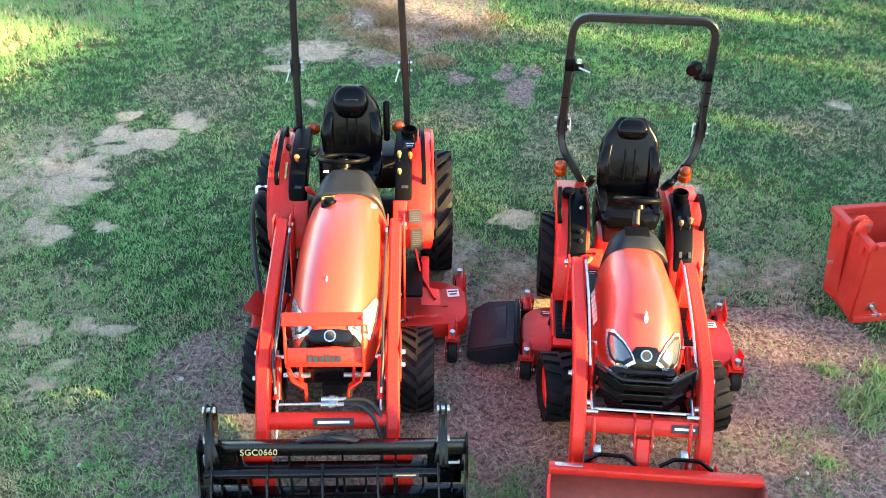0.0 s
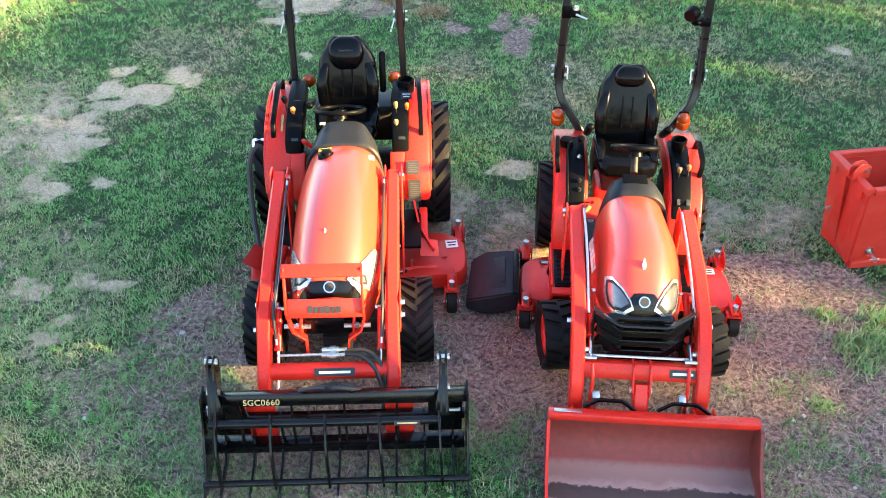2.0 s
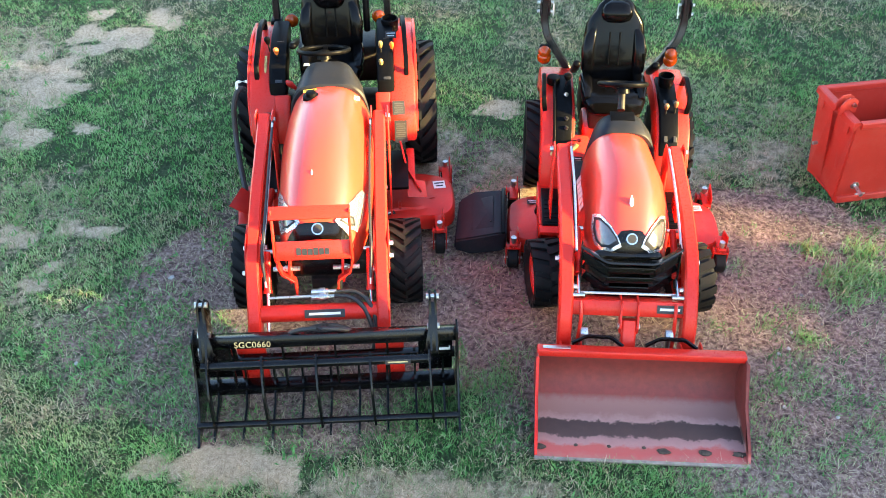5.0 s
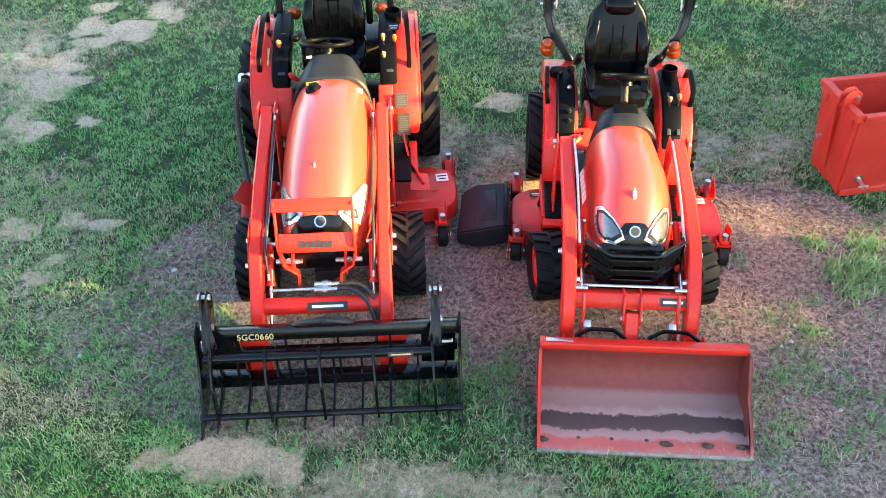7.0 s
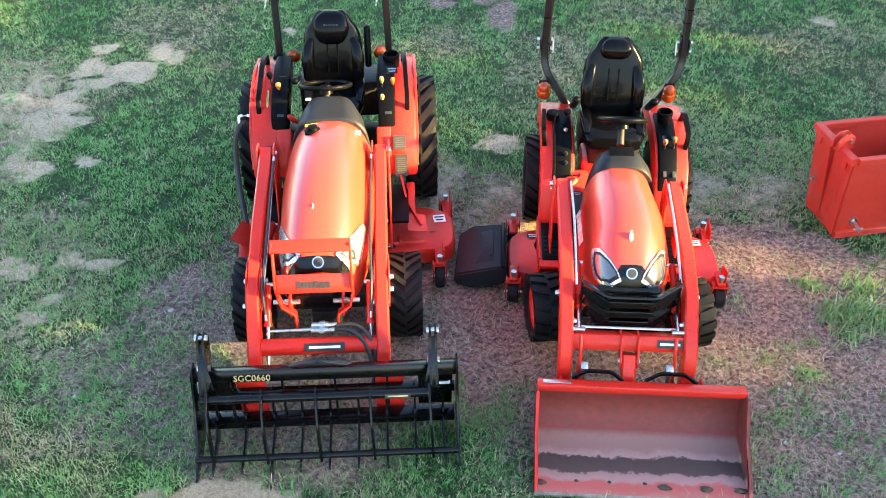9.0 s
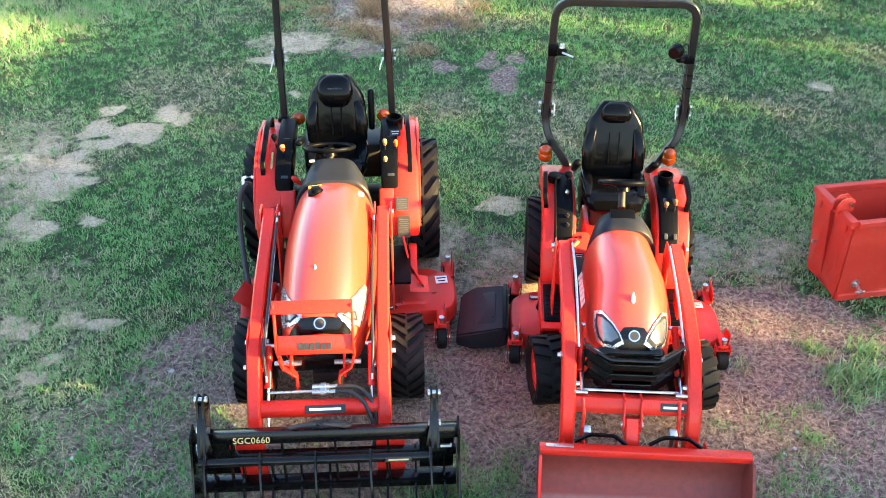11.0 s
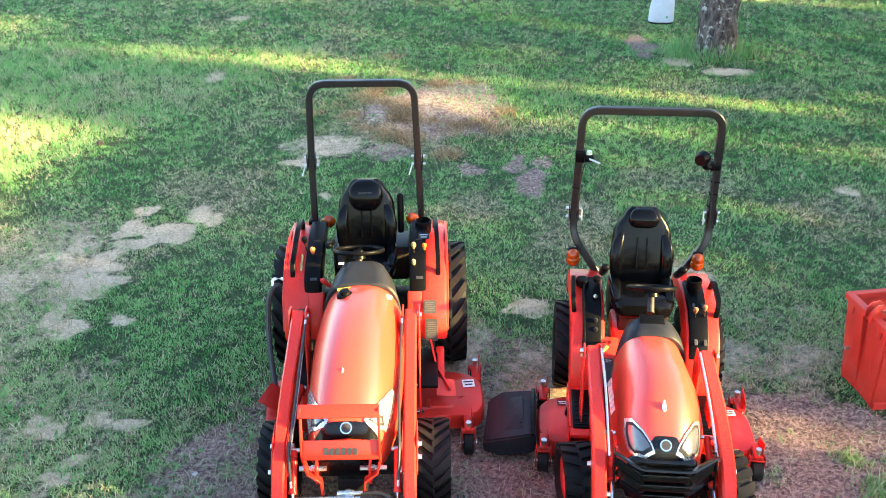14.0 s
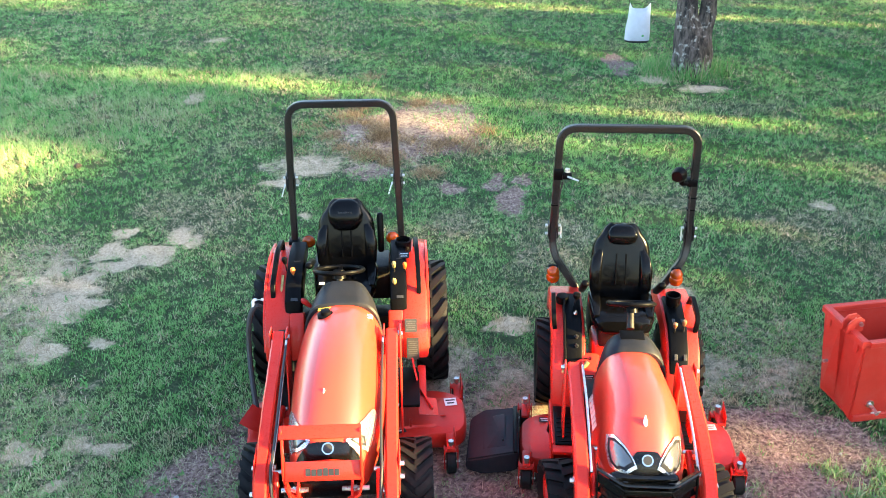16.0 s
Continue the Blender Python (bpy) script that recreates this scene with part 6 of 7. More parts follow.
    # wand of the side hose at the rear
    bm = bmesh.new()
    sweep(bm, round_path([(-0.70, -0.46, 0.92), (-0.70, -0.45, 0.985), (-0.61, -0.45, 0.985), (-0.60, -0.46, 0.62), (-0.58, -0.62, 0.58)], 0.025), 0.011, seg=10)
    hk = part("hose_hanger", bm, M_WHITE, tr, "bent white wire hanger")
    cable(hk, [(-0.60, -0.44, 0.86), (-0.68, -0.45, 0.93), (-0.735, -0.50, 0.82), (-0.74, -0.60, 0.6), (-0.70, -0.80, 0.45), (-0.66, -0.95, 0.34)], 0.02)
    return tr


large_tractor()


def grapple():
    gp = thing("root_grapple", L_AT @ pose(0.0, 0.0, 0), "black steel grapple with thin tines resting on the grass", "grapple")
    hw = 0.755

    def piece(name, make, material=None, label=""):
        bm = bmesh.new()
        make(bm)
        return part(name, bm, material or M_BLACKPAINT, gp, label)
    # back frame
    piece("top_beam", lambda bm: box(bm, (2 * hw, 0.07, 0.075), (0, -2.56, 0.492), (-20, 0, 0), bevel=0.006))
    piece("middle_beam", lambda bm: box(bm, (2 * hw - 0.02, 0.05, 0.05), (0, -2.53, 0.30), bevel=0.006))
    piece("lower_beam", lambda bm: box(bm, (2 * hw - 0.02, 0.09, 0.05), (0, -2.56, 0.10), bevel=0.006))
    for s in (-1, 1):
        piece("side_plate", lambda bm: side_plate(bm, [(-2.52, 0.56), (-2.62, 0.55), (-2.66, 0.40), (-2.80, 0.13), (-2.95, 0.02), (-2.92, 0.0), (-2.55, 0.04), (-2.50, 0.2)], s * hw, 0.012))
        # plates that carry the upper jaw
        px = s * 0.655 - 0.035
        piece("jaw_plate", lambda bm: [side_plate(bm, [(-2.40, 0.66), (-2.46, 0.74), (-2.53, 0.74), (-2.57, 0.62), (-2.68, 0.47), (-2.60, 0.40), (-2.47, 0.46)], px + d, 0.012) for d in (-0.016, 0.016)])
        piece("jaw_web", lambda bm: plate(bm, [(-0.022, 0.15), (0.022, 0.15), (0.03 if s < 0 else 0.022, 0.0), (0.075 if s < 0 else 0.03, -0.15), (-0.025 if s < 0 else -0.06, -0.15), (-0.022 if s < 0 else -0.03, 0.0)], 0.008, pose(px, -2.60, 0.575, 118, 0, 0) @ pose(0, 0, 0, -60, 0, 0), 0.002))
        piece("back_panel", lambda bm: box(bm, (0.2, 0.012, 0.34), (s * 0.63, -2.545, 0.32), (8, 0, 0), bevel=0.003))
        for y, z in ((-2.49, 0.72), (-2.56, 0.55)):
            bm = bmesh.new()
            rod(bm, (px - 0.03, y, z), (px + 0.03, y, z), 0.014, 0.014, 14)
            rod(bm, (px - 0.036, y, z), (px - 0.024, y, z), 0.018, 0.018, 8)
            rod(bm, (px + 0.024, y, z), (px + 0.036, y, z), 0.018, 0.018, 8)
            part("jaw_pin", bm, M_STEEL, gp, "bright steel pivot pin")
    # lower tines
    for k in range(9):
        x = -hw + 0.08 + (2 * hw - 0.16) * k / 8
        piece("lower_tine", lambda bm: side_plate(bm, [(-2.50, 0.32), (-2.53, 0.34), (-2.56, 0.14), (-2.66, 0.055), (-2.875, 0.03), (-2.895, 0.0), (-2.62, 0.012), (-2.52, 0.08)], x, 0.012, 0.002))
    piece("front_bar", lambda bm: rod(bm, (-hw, -2.87, 0.125), (hw, -2.87, 0.125), 0.02, 0.02, 12))
    # upper jaw
    piece("jaw_tube", lambda bm: rod(bm, (-0.70, -2.72, 0.455), (0.60, -2.72, 0.455), 0.026, 0.026, 16))
    for k in range(5):
        x = -0.66 + 0.305 * k + (0.0 if k < 4 else 0.03)
        t = piece("jaw_tine", lambda bm: sweep(bm, round_path([(x, -2.70, 0.50), (x, -2.765, 0.46), (x + 0.005, -2.85, 0.32), (x + 0.012, -2.885, 0.17), (x + 0.014, -2.89, 0.11)], 0.05), 0.014, 0.045, grow=None))
    for k in range(4):
        x = -0.55 + 0.30 * k
        piece("back_tine", lambda bm: sweep(bm, [(x, -2.60, 0.50), (x + 0.004, -2.63, 0.36), (x + 0.008, -2.66, 0.2)], 0.012, 0.035))
    # lettering and labels
    fc = bpy.data.curves.new("model_mark", "FONT")
    fc.body, fc.size, fc.extrude, fc.align_x, fc.space_character = "SGC0660", 0.052, 0.002, "CENTER", 1.05
    tmp = bpy.data.objects.new("model_mark", fc)
    me = bpy.data.meshes.new_from_object(tmp)
    bpy.data.objects.remove(tmp)
    me.materials.append(M_CREAM)
    mark = new("model_mark", me)
    mark.parent = gp
    mark.matrix_local = pose(-0.42, -2.607, 0.481, 70, 0, 0)
    mark["label"] = "cream stencilled model number"
    sticker(gp, 0.145, 0.028, (0.41, -2.747, 0.462), (70, 0, 0), 1, M_INK, M_CREAM, name="maker_label")
    sticker(gp, 0.075, 0.10, (0.68, -2.555, 0.40), (82, 0, 0), 3, M_WHITE, M_GREYPLASTIC)
    sticker(gp, 0.02, 0.09, (-0.72, -2.62, 0.45), (80, 0, 0), 3)
    # orange hitch frame behind it
    bm = bmesh.new()
    box(bm, (0.95, 0.04, 0.05), (-0.04, -2.475, 0.38), bevel=0.006)
    for s in (-1, 1):
        box(bm, (0.17, 0.03, 0.34), (-0.05 + s * 0.41, -2.48, 0.22), bevel=0.006)
    part("hitch_frame", bm, M_PAINT, gp, "orange quick-hitch frame")
    bm = bmesh.new()
    rod(bm, (-0.28, -2.50, 0.44), (-0.20, -2.50, 0.44), 0.02, 0.02, 10)
    rod(bm, (-0.26, -2.52, 0.42), (-0.22, -2.52, 0.46), 0.014, 0.014, 10)
    part("hose_coupler", bm, M_STEEL, gp)
    cable(gp, [(-0.30, -2.5, 0.42), (-0.15, -2.56, 0.56), (0.05, -2.57, 0.57), (0.2, -2.5, 0.46)], 0.013)
    return gp


grapple()


def large_deck():
    dk = thing("mower_deck", L_AT, "orange mid-mount mower deck with side flap", "mower deck")
    bm = bmesh.new()
    deck_shell(bm, 0.80, -1.15, -0.55, 0.215, 0.09, 3, 0.05)
    part("deck_shell", bm, M_DECK, dk)
    bm = bmesh.new()
    loft(bm, [[(0.57 + r * math.cos(a), -0.82 + r * math.sin(a), z) for a in np.linspace(0, math.tau, 21)[:-1]] for z, r in ((0.20, 0.06), (0.235, 0.045), (0.25, 0.03), (0.285, 0.026), (0.288, 0.014))])
    part("spindle_cover", bm, M_DECK, dk)
    bm = bmesh.new()
    box(bm, (0.3, 0.012, 0.01), (0.55, -0.94, 0.232), (0, 0, 12), bevel=0.002)
    box(bm, (0.02, 0.07, 0.03), (0.44, -1.0, 0.24), bevel=0.004)
    part("deck_seam", bm, M_DECK, dk)
    bm = bmesh.new()
    plate(bm, [(-0.08, -0.10), (0.07, -0.12), (0.08, 0.10), (-0.03, 0.11)], 0.008, pose(-0.68, -1.03, 0.36, 10, 30, 0), 0.002)
    part("side_flap", bm, M_DECK, dk, "orange steel side flap")
    bm = bmesh.new()
    side_plate(bm, [(-1.30, 0.10), (-1.05, 0.10), (-1.05, 0.30), (-1.25, 0.26)], -0.66, 0.1, 0.02)
    part("discharge_shield", bm, M_DECK, dk)
    for x, y in ((0.72, -1.25), (0.80, -0.50), (-0.62, -1.25)):
        gauge_wheel(dk, x, y, 0.085, 0.07, 0.06)
        bm = bmesh.new()
        s = 1 if y > -0.7 else -1
        box(bm, (0.06, 0.2, 0.022), (x, y - s * 0.08, 0.20), bevel=0.004)
        side_plate(bm, [(y, 0.19), (y - s * 0.18, 0.19), (y - s * 0.16, 0.27), (y, 0.31)], x + 0.03, 0.008)
        part("wheel_bracket", bm, M_DECK, dk)
    sticker(dk, 0.09, 0.09, (0.74, -0.74, 0.222), (0, 0, 5), 2, M_WHITE, M_GREYPLASTIC)
    sticker(dk, 0.08, 0.07, (0.36, -1.06, 0.225), (0, 0, 20), 2, M_INK, M_WHITE)
    return dk


large_deck()

# ---- ballast box, tree, hanging bag, shade trees ----
def ballast_box():
    bx = thing("ballast_box", pose(3.10, 5.88, 0, 0, 0, 12), "open orange steel ballast box standing on the lawn", "ballast box")
    W, D, H, e = 0.95, 0.40, 0.74, 0.012
    # body walls lean outwards; the near long side faces the camera
    def wall(name, pts, t=0.012):
        bm = bmesh.new()
        a = [Vector(p) for p in pts]
        nrm = (a[1] - a[0]).cross(a[2] - a[0]).normalized() * t
        f = [bm.verts.new(p) for p in a]
        g = [bm.verts.new(p + nrm) for p in a]
        n = len(a)
        bm.faces.new(f)
        bm.faces.new(g[::-1])
        for k in range(n):
            bm.faces.new((f[k], g[k], g[(k + 1) % n], f[(k + 1) % n]))
        return part(name, bm, M_BINPAINT, bx)
    fl = 0.06
    wall("front_panel", [(0, 0, 0.03), (W, 0, 0.03), (W, -fl, H), (-fl, -fl, H)])
    wall("back_panel", [(0, D, 0.03), (-fl, D + fl, H), (W, D + fl, H), (W, D, 0.03)])
    wall("end_panel", [(0, 0, 0.03), (-fl, -fl, H), (-fl, D * 0.42, H), (0.03, D * 0.45, 0.03)])
    wall("end_panel", [(0.03, D * 0.45, 0.03), (-fl + 0.045, D * 0.42, H), (-fl + 0.045, D * 0.6, H), (0.03, D * 0.62, 0.03)])
    wall("end_panel", [(0.03, D * 0.62, 0.03), (-fl, D * 0.6, H), (-fl, D + fl, H), (0, D, 0.03)])
    wall("end_panel", [(W, 0, 0.03), (W, D, 0.03), (W, D + fl, H), (W, -fl, H)])
    wall("floor_panel", [(0, 0, 0.03), (W, 0, 0.03), (W, D, 0.03), (0, D, 0.03)])
    for a, b in (((-fl, -fl - 0.01, H), (-fl, D + fl + 0.01, H)), ((W, -fl, H), (W, D + fl, H))):
        bm = bmesh.new()
        sweep(bm, [a, b], 0.06, 0.06, side=(1, 0, 0))
        part("rim_tube", bm, M_BINPAINT, bx)
    for y in (-fl, D + fl):
        bm = bmesh.new()
        sweep(bm, [(-fl + 0.03, y, H), (W - 0.03, y, H)], 0.05, 0.05, side=(0, 1, 0))
        part("rim_tube", bm, M_BINPAINT, bx)
    bm = bmesh.new()
    sweep(bm, [(0.0, -0.012, 0.045), (W, -0.012, 0.045)], 0.05, 0.06, side=(0, 1, 0))
    part("foot_rail", bm, M_BINPAINT, bx)
    # lug with pin on the rim
    for d in (-0.03, 0.03):
        bm = bmesh.new()
        plate(bm, [(-0.07, -0.03), (0.08, -0.03), (0.08, 0.06), (0.04, 0.09), (-0.03, 0.09), (-0.07, 0.05)], 0.012, pose(-fl + 0.01, 0.14 + d, H + 0.03, 90, 0, 10), 0.003)
        part("lug", bm, M_BINPAINT, bx)
    bm = bmesh.new()
    rod(bm, (-fl + 0.05, 0.09, H + 0.07), (-fl + 0.05, 0.20, H + 0.07), 0.016, 0.016, 12)
    part("lug_pin", bm, M_STEEL, bx)
    for y in (0.02, D - 0.02):
        bm = bmesh.new()
        plate(bm, [(0, 0), (0.05, 0), (0, -0.08)], 0.05, pose(-fl - 0.02, y, H - 0.03, 90, 0, 0), 0.003)
        part("gusset", bm, M_BINPAINT, bx)
    bm = bmesh.new()
    rod(bm, (0.12, -0.01, 0.17), (0.12, -0.13, 0.15), 0.016, 0.016, 12)
    rod(bm, (0.12, -0.02, 0.17), (0.12, -0.035, 0.168), 0.034, 0.034, 8)
    rod(bm, (0.08, -0.11, 0.152), (0.16, -0.11, 0.152), 0.006, 0.006, 8)
    part("hitch_pin", bm, M_STEEL, bx, "zinc hitch pin")
    bm = bmesh.new()
    rod(bm, (-0.02, D - 0.05, 0.33), (-0.07, D - 0.05, 0.33), 0.014, 0.014, 12)
    part("hitch_pin", bm, M_STEEL, bx)
    return bx


ballast_box()


def bark_material():
    m, t, b, link = nodes_of("lichen_bark")
    c = t.nodes.new("ShaderNodeTexCoord")
    mp = t.nodes.new("ShaderNodeMapping")
    mp.inputs["Scale"].default_value = (1, 1, 0.25)
    link(c.outputs["Object"], mp.inputs[0])
    n = t.nodes.new("ShaderNodeTexNoise")
    n.inputs["Scale"].default_value, n.inputs["Detail"].default_value, n.inputs["Roughness"].default_value = 14, 8, 0.7
    link(mp.outputs[0], n.inputs["Vector"])
    bark = ramp(t, n.outputs[0], [(0.40, (0.008, 0.006, 0.006)), (0.60, (0.13, 0.10, 0.088))])
    lich = coords(t, 7, 8, 0.75)
    spot = ramp(t, lich.outputs[0], [(0.54, (0, 0, 0)), (0.62, (0.75,) * 3)])
    link(blend(t, spot.outputs[0], bark.outputs[0], (0.52, 0.50, 0.47)), b.inputs["Base Color"])
    b.inputs["Roughness"].default_value = 0.9
    bp = t.nodes.new("ShaderNodeBump")
    bp.inputs["Strength"].default_value, bp.inputs["Distance"].default_value = 1.0, 0.03
    link(n.outputs[0], bp.inputs["Height"])
    link(bp.outputs[0], b.inputs["Normal"])
    return m


M_BARK = bark_material()
M_LEAF = blade_material("tree_leaves", [(0.03, 0.07, 0.015), (0.055, 0.11, 0.025), (0.08, 0.15, 0.035)], [(0.05, 0.1, 0.02), (0.06, 0.12, 0.03)], 0.25)


def limb(bm, pts, radii, seg=16, rough=0.12, seed=0.0):
    rings = []
    for i, (p, r) in enumerate(zip(pts, radii)):
        p = Vector(p)
        d = (Vector(pts[min(i + 1, len(pts) - 1)]) - Vector(pts[max(i - 1, 0)])).normalized()
        q = d.to_track_quat("Z", "Y")
        ring = []
        for k in range(seg):
            a = k * math.tau / seg
            g = 1 + rough * 2 * (noise.noise(Vector((math.cos(a) * 1.6 + seed, math.sin(a) * 1.6, p.z * 1.2 + seed))))
            ring.append(p + q @ Vector((r * g * math.cos(a), r * g * math.sin(a), 0)))
        rings.append(ring)
    loft(bm, rings)


def crown(parent, centres, n, size, seed, name="crown"):
    """Many small leaves scattered in uneven clumps."""
    g = np.random.default_rng(seed)
    C = np.array([c[:3] for c in centres])
    R = np.array([c[3] for c in centres])
    pick = g.choice(len(C), n, p=R ** 2 / (R ** 2).sum())
    v = g.normal(size=(n, 3))
    v /= np.linalg.norm(v, axis=1)[:, None]
    P = C[pick] + v * (R[pick] * g.random(n) ** 0.4)[:, None]
    u = g.normal(size=(n, 3))
    u /= np.linalg.norm(u, axis=1)[:, None]
    w = np.cross(u, g.normal(size=(n, 3)))
    w /= np.linalg.norm(w, axis=1)[:, None]
    s = (size * (0.6 + 0.8 * g.random(n)))[:, None]
    V = np.stack((P - u * s, P + w * s * 0.45, P + u * s, P - w * s * 0.45), 1).reshape(-1, 3)
    ob = raw_mesh(name, V, [np.arange(4 * n).reshape(n, 4)], M_LEAF, (("dry", np.zeros(4 * n)),))
    ob.parent = parent
    return ob


def lawn_tree():
    tr = thing("tree", pose(3.78, 15.45, 0), "old forked tree trunk with peeling bark and pale lichen", "tree")
    bm = bmesh.new()
    limb(bm, [(0.02, 0, -0.1), (0.0, 0, 0.06), (0.0, 0, 0.3), (-0.04, 0, 0.6), (-0.15, 0, 0.92), (-0.2, 0, 1.5), (-0.35, 0.1, 2.6), (-0.5, 0.2, 3.8)], (0.42, 0.34, 0.31, 0.29, 0.175, 0.155, 0.14, 0.1), 22, 0.16, 2.0)
    part("trunk", bm, M_BARK, tr)
    bm = bmesh.new()
    limb(bm, [(0.10, 0, 0.25), (0.12, 0.0, 0.6), (0.19, 0, 1.0), (0.18, 0, 1.6), (0.3, -0.1, 2.8), (0.5, -0.1, 4.0)], (0.15, 0.16, 0.135, 0.13, 0.12, 0.08), 18, 0.14, 7.0)
    part("limb", bm, M_BARK, tr)
    bm = bmesh.new()
    limb(bm, [(-0.28, 0, 2.2), (-0.62, -0.05, 2.55), (-0.95, 0.0, 2.75), (-1.5, 0.2, 3.2)], (0.09, 0.07, 0.06, 0.03), 10, 0.1, 4.0)
    part("limb", bm, M_BARK, tr)
    crown(tr, [(-0.6, 0.2, 4.4, 1.4), (0.6, 0, 4.6, 1.5), (0.0, 1.0, 5.2, 1.5), (-1.4, 0.3, 4.0, 1.0), (1.4, -0.4, 4.1, 1.0), (0, -0.9, 4.6, 1.0)], 5000, 0.11, 5)
    return tr


lawn_tree()


def hanging_bag():
    bg = thing("hanging_bag", pose(2.93, 16.0, 0), "white woven bag hanging by cords from a tree limb", "bag")
    bm = bmesh.new()
    rings = []
    for z, w, d in ((0.41, 0.20, 0.13), (0.43, 0.215, 0.15), (0.6, 0.21, 0.16), (0.8, 0.19, 0.14), (0.93, 0.175, 0.11)):
        rings.append([(w * math.copysign(abs(math.cos(a)) ** 0.6, math.cos(a)) + (z - 0.4) * 0.02 + 0.008 * noise.noise(Vector((a * 2, z * 7, 1))), d * math.sin(a), z + (0.13 * abs(math.cos(a)) ** 3 if z > 0.9 else 0)) for a in np.linspace(0, math.tau, 29)[:-1]])
    loft(bm, rings, cap=False)
    bmesh.ops.solidify(bm, geom=bm.faces[:], thickness=0.004)
    part("bag_body", bm, M_FABRIC, bg)
    bm = bmesh.new()
    loft(bm, [[(0.21 * math.copysign(abs(math.cos(a)) ** 0.6, math.cos(a)), 0.145 * math.sin(a), z) for a in np.linspace(0, math.tau, 29)[:-1]] for z in (0.395, 0.425)])
    part("bag_base", bm, M_GREYPLASTIC, bg, "dark bag bottom")
    for s in (-1, 1):
        cable(bg, [(s * 0.18, 0, 1.05), (s * 0.16, -0.05, 1.5), (s * 0.05, -0.3, 2.4), (0, -0.52, 2.66)], 0.006, M_HOSE, "cord")
    bm = bmesh.new()
    box(bm, (0.035, 0.004, 0.035), (0.07, -0.158, 0.52), bevel=0.001)
    part("tag", bm, surface("green_print", (0.10, 0.45, 0.15), 0.6), bg)
    return bg


hanging_bag()


def tall_tufts():
    """Uncut grass round the tree's foot, and ranker tufts on the bank behind the machines."""
    n = 1300
    a, r = rng.random(n) * math.tau, 0.30 + 0.35 * rng.random(n) ** 1.5
    x, y = 3.76 + r * np.cos(a) * 1.15 - 0.18 * (rng.random(n) < 0.6), 15.4 + r * np.sin(a) * 0.9
    ob = blades("tall_grass", x, y, 0.12 + 0.28 * rng.random(n), np.full(n, 0.012), 0.15 + 0.5 * rng.random(n), (rng.random(n) < 0.2) * 0.7, LAWN)
    tagged(ob, "tall uncut grass round the tree trunk", "grass", kind="stuff")
    n = 4200
    cx = np.concatenate((rng.normal(0.8, 0.6, n // 2), rng.normal(3.2, 1.3, n // 4), rng.normal(-4.6, 1.2, n - n // 2 - n // 4)))
    cy = np.concatenate((rng.normal(13.2, 0.8, n // 2), rng.normal(12.6, 0.5, n // 4), rng.normal(12.6, 0.8, n - n // 2 - n // 4)))
    ob = blades("rank_grass", cx, cy, 0.05 + 0.08 * rng.random(n), np.full(n, 0.013), 0.3 + 0.5 * rng.random(n), (rng.random(n) < 0.2) * 0.6, LAWN)
    tagged(ob, "longer bright green grass tufts on the lawn", "grass", kind="stuff")

    def plants(name, centres, each, spread_r, h0, h1, width, dryness, label, category):
        """Small plants scattered over the worn soil, each a spray of blades."""
        c = np.array(centres)
        k = np.repeat(np.arange(len(c)), each)
        m = len(k)
        x, y = c[k, 0] + rng.normal(0, spread_r, m), c[k, 1] + rng.normal(0, spread_r, m)
        ob = blades(name, x, y, h0 + (h1 - h0) * rng.random(m), width * (0.7 + 0.6 * rng.random(m)), 0.3 + 0.55 * rng.random(m), dryness * rng.random(m), LAWN, tone=0.35 + 0.6 * rng.random(m))
        tagged(ob, label, category, kind="stuff")
    spots = [(2.75 + 0.75 * rng.random(), 4.75 + 0.55 * rng.random()) for k in range(16)]
    plants("yellow_weeds", spots, 70, 0.05, 0.03, 0.11, 0.011, 0.5, "sparse yellow-green weeds on the bare soil", "weeds")
    spots = [(2.0 + 1.4 * rng.random(), 3.4 + 2.1 * rng.random()) for k in range(34)] + [(-2.2 + 1.0 * rng.random(), 3.8 + 1.2 * rng.random()) for k in range(16)] + [(0.2 + 0.5 * rng.random(), 3.9 + 0.35 * rng.random()) for k in range(16)]
    plants("grass_tufts", spots, 60, 0.045, 0.025, 0.07, 0.006, 0.35, "scattered grass tufts on the worn soil", "grass")


tall_tufts()


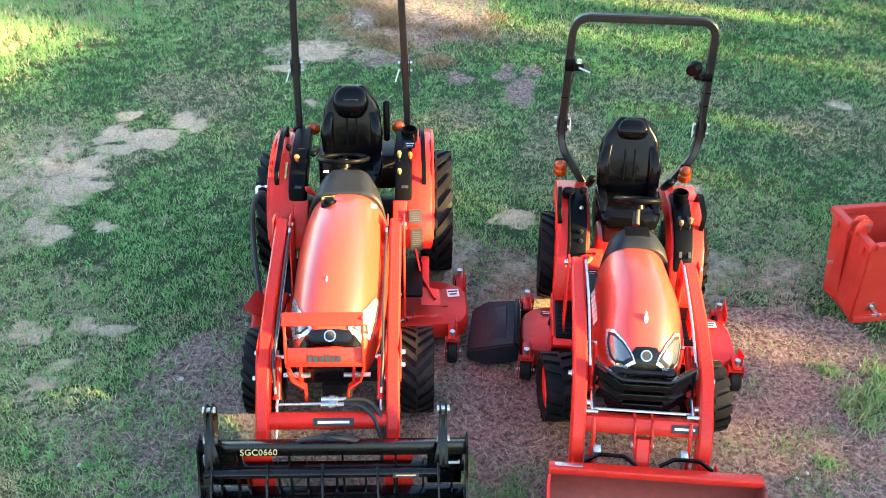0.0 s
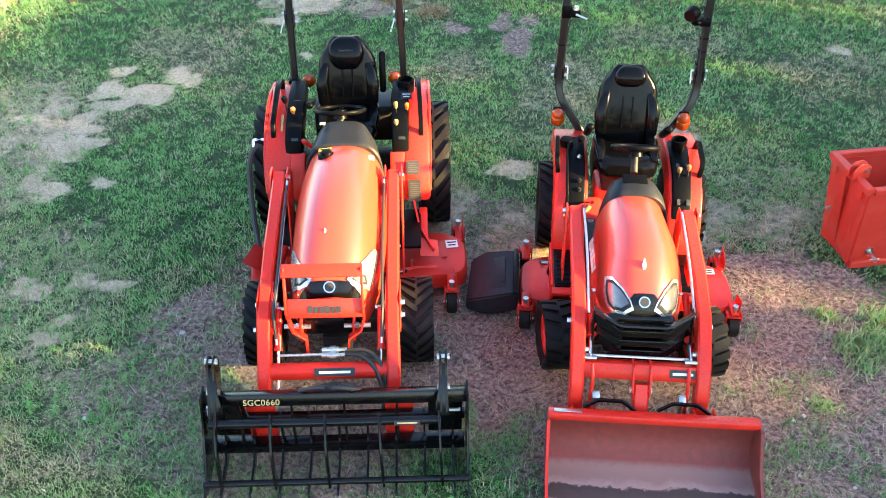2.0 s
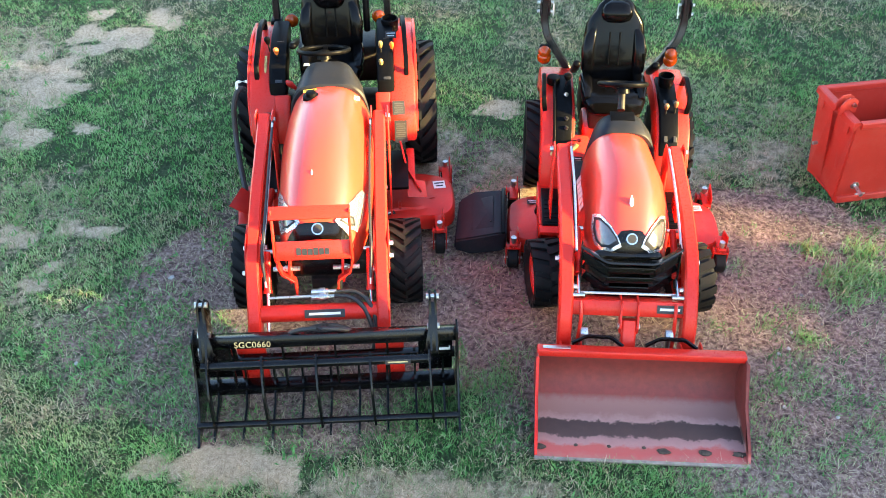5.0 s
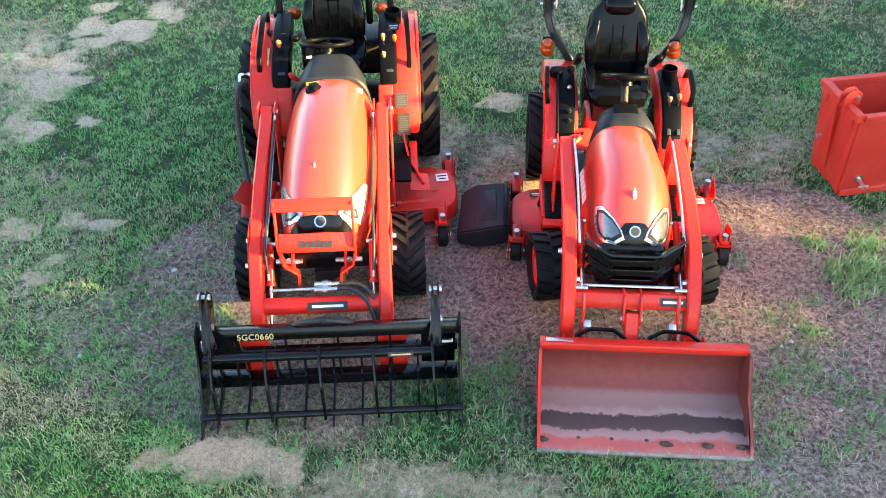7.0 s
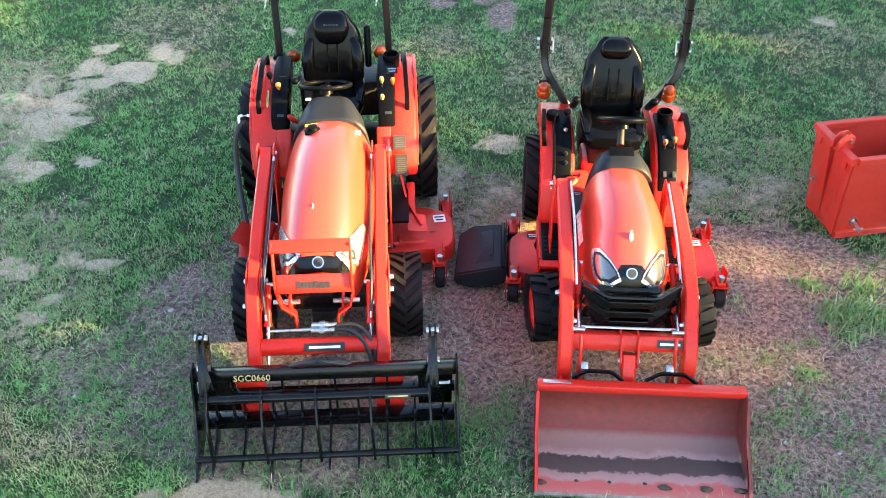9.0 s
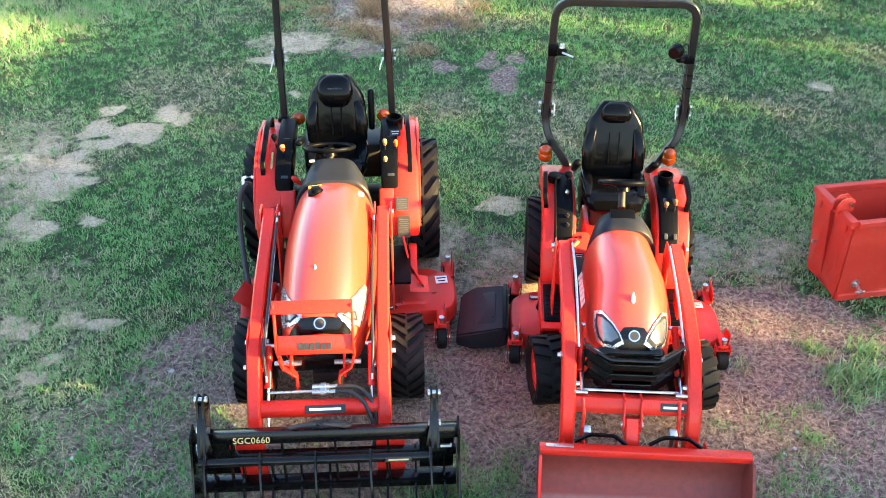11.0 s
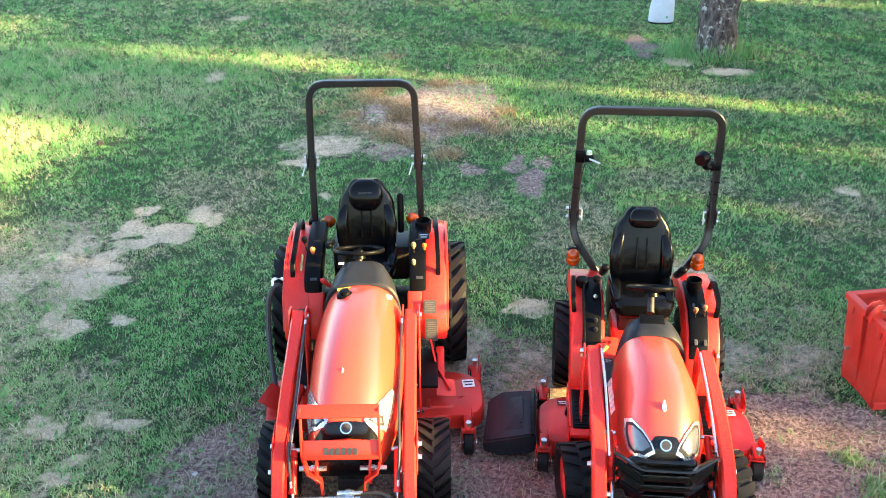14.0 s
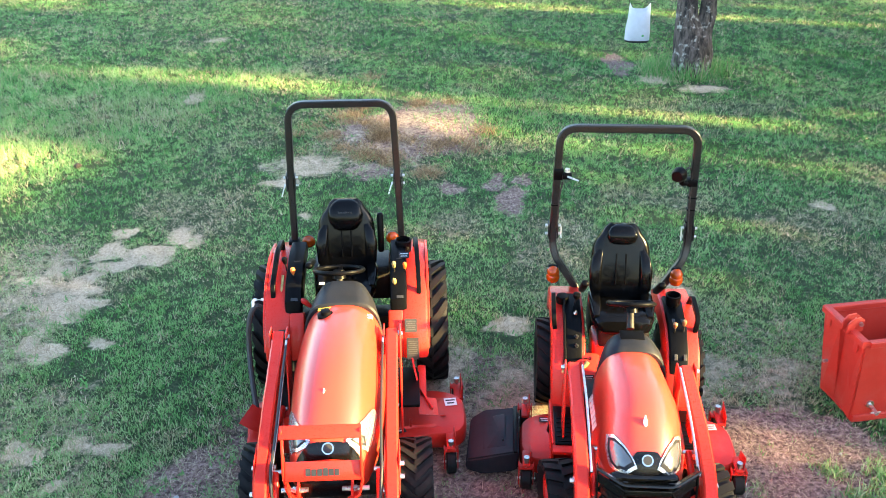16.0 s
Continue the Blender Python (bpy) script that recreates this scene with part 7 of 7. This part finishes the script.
def shade_trees():
    """Unseen tree row added towards the evening sun, shading most of the yard."""
    def one(lo, hi, low, high, n, seed, r=0.5, loose=0.06):
        mid = (lo + hi) / 2
        tr = thing("unseen_shade_tree", pose(15.5, mid, 0), "unseen leafy green tree added to shade the lawn", "tree", "trees along the yard")
        bm = bmesh.new()
        limb(bm, [(0, 0, -0.1), (0.05, 0, 0.6), (0.0, 0.1, 1.4), (0, 0, max(1.6, (low + high) / 2))], (0.22, 0.17, 0.15, 0.08), 12, 0.1, seed)
        part("trunk", bm, M_BARK, tr)
        g = random.Random(seed)
        cs = []
        r = min(r, (high - low) / 2)
        k, j = max(1, round((hi - lo) / (r * 1.3))), max(1, round((high - low) / (r * 1.5)))
        for a in range(k):
            for b in range(j):
                yy = lo + r + (hi - lo - 2 * r) * (a / max(1, k - 1)) - mid
                zz = low + r + (high - low - 2 * r) * (b / max(1, j - 1))
                yy, zz = yy + g.uniform(-loose, loose) * r, zz + g.uniform(-loose, loose) * r * (0.2 if b == j - 1 else 1)
                cs.append((g.uniform(-0.5, 0.5), yy, zz, r * g.uniform(0.85, 1.1)))
        crown(tr, cs, n, 0.13, seed)
    # crown heights and gaps are set by where sun should reach tractors and lawn
    one(-14.0, -6.0, 0.2, 6.0, 12000, 11)
    one(-6.5, 0.5, 0.2, 5.7, 14500, 12)
    one(0.3, 1.0, 0.4, 4.95, 2200, 14)
    one(-0.5, 0.6, 2.2, 5.0, 2400, 24, r=0.4)
    one(0.9, 2.6, 0.2, 4.45, 1900, 13, loose=0.35)
    one(2.35, 3.1, 0.2, 4.8, 2200, 22)
    one(1.9, 3.0, 5.75, 7.6, 1300, 21)
    one(2.8, 7.0, 0.2, 6.3, 15500, 18)
    one(6.5, 8.4, 0.4, 8.6, 4600, 19, loose=0.35)
    one(6.0, 9.2, 5.5, 9.0, 4200, 23, loose=0.35)
    one(8.2, 10.0, 0.4, 8.4, 3800, 20, loose=0.35)
    one(9.9, 17.0, 0.2, 7.5, 19000, 15)
    one(17.0, 26.0, 0.3, 8.5, 19000, 16)
    one(26.0, 36.0, 0.3, 9.0, 14000, 17)


shade_trees()


def litter():
    """Small loose things on the worn ground: a pale stone, wood chips, pebbles."""
    g = random.Random(21)

    def lump(name, x, y, sx, sy, sz, material, label, category, group=""):
        bm = bmesh.new()
        bmesh.ops.create_icosphere(bm, subdivisions=2, radius=1)
        for v in bm.verts:
            k = 0.8 + 0.35 * noise.noise(v.co * 1.7 + Vector((x * 7, y * 5, 0)))
            v.co = Vector((v.co.x * sx * k, v.co.y * sy * k, v.co.z * sz * k))
        ob = part(name, bm, material)
        ob.matrix_world = pose(x, y, float(relief(np.array([x]), np.array([y]))[0]) + sz * 0.5, 0, 0, g.uniform(0, 180))
        tagged(ob, label, category, group)
    stone = surface("pale_stone", (0.45, 0.44, 0.42), 0.8, vary=0.25, scale=30)
    grey = surface("grey_pebble", (0.20, 0.18, 0.17), 0.85, vary=0.3, scale=30)
    wood = surface("weathered_chip", (0.42, 0.27, 0.18), 0.8, vary=0.25, scale=40)
    lump("stone", -1.78, 4.85, 0.028, 0.02, 0.016, stone, "small pale stone lying on bare soil", "stone")
    lump("wood_chip", 2.43, 4.46, 0.035, 0.014, 0.008, wood, "reddish wood chip lying on bare soil", "wood chip")
    lump("earth_clod", -4.93, 10.83, 0.10, 0.06, 0.05, M_MUD, "dark clod of earth lying on the lawn", "clod")
    for k in range(46):
        if k % 2:
            x, y = g.gauss(-1.7, 0.4), g.gauss(4.4, 0.45)
        else:
            x, y = g.gauss(2.6, 0.45), g.gauss(4.2, 0.6)
        r = g.uniform(0.007, 0.017)
        lump("pebble", x, y, r * 1.2, r, r * 0.7, grey if k % 3 else stone, "small grey pebble on bare soil", "pebble", "pebbles on the soil")


litter()
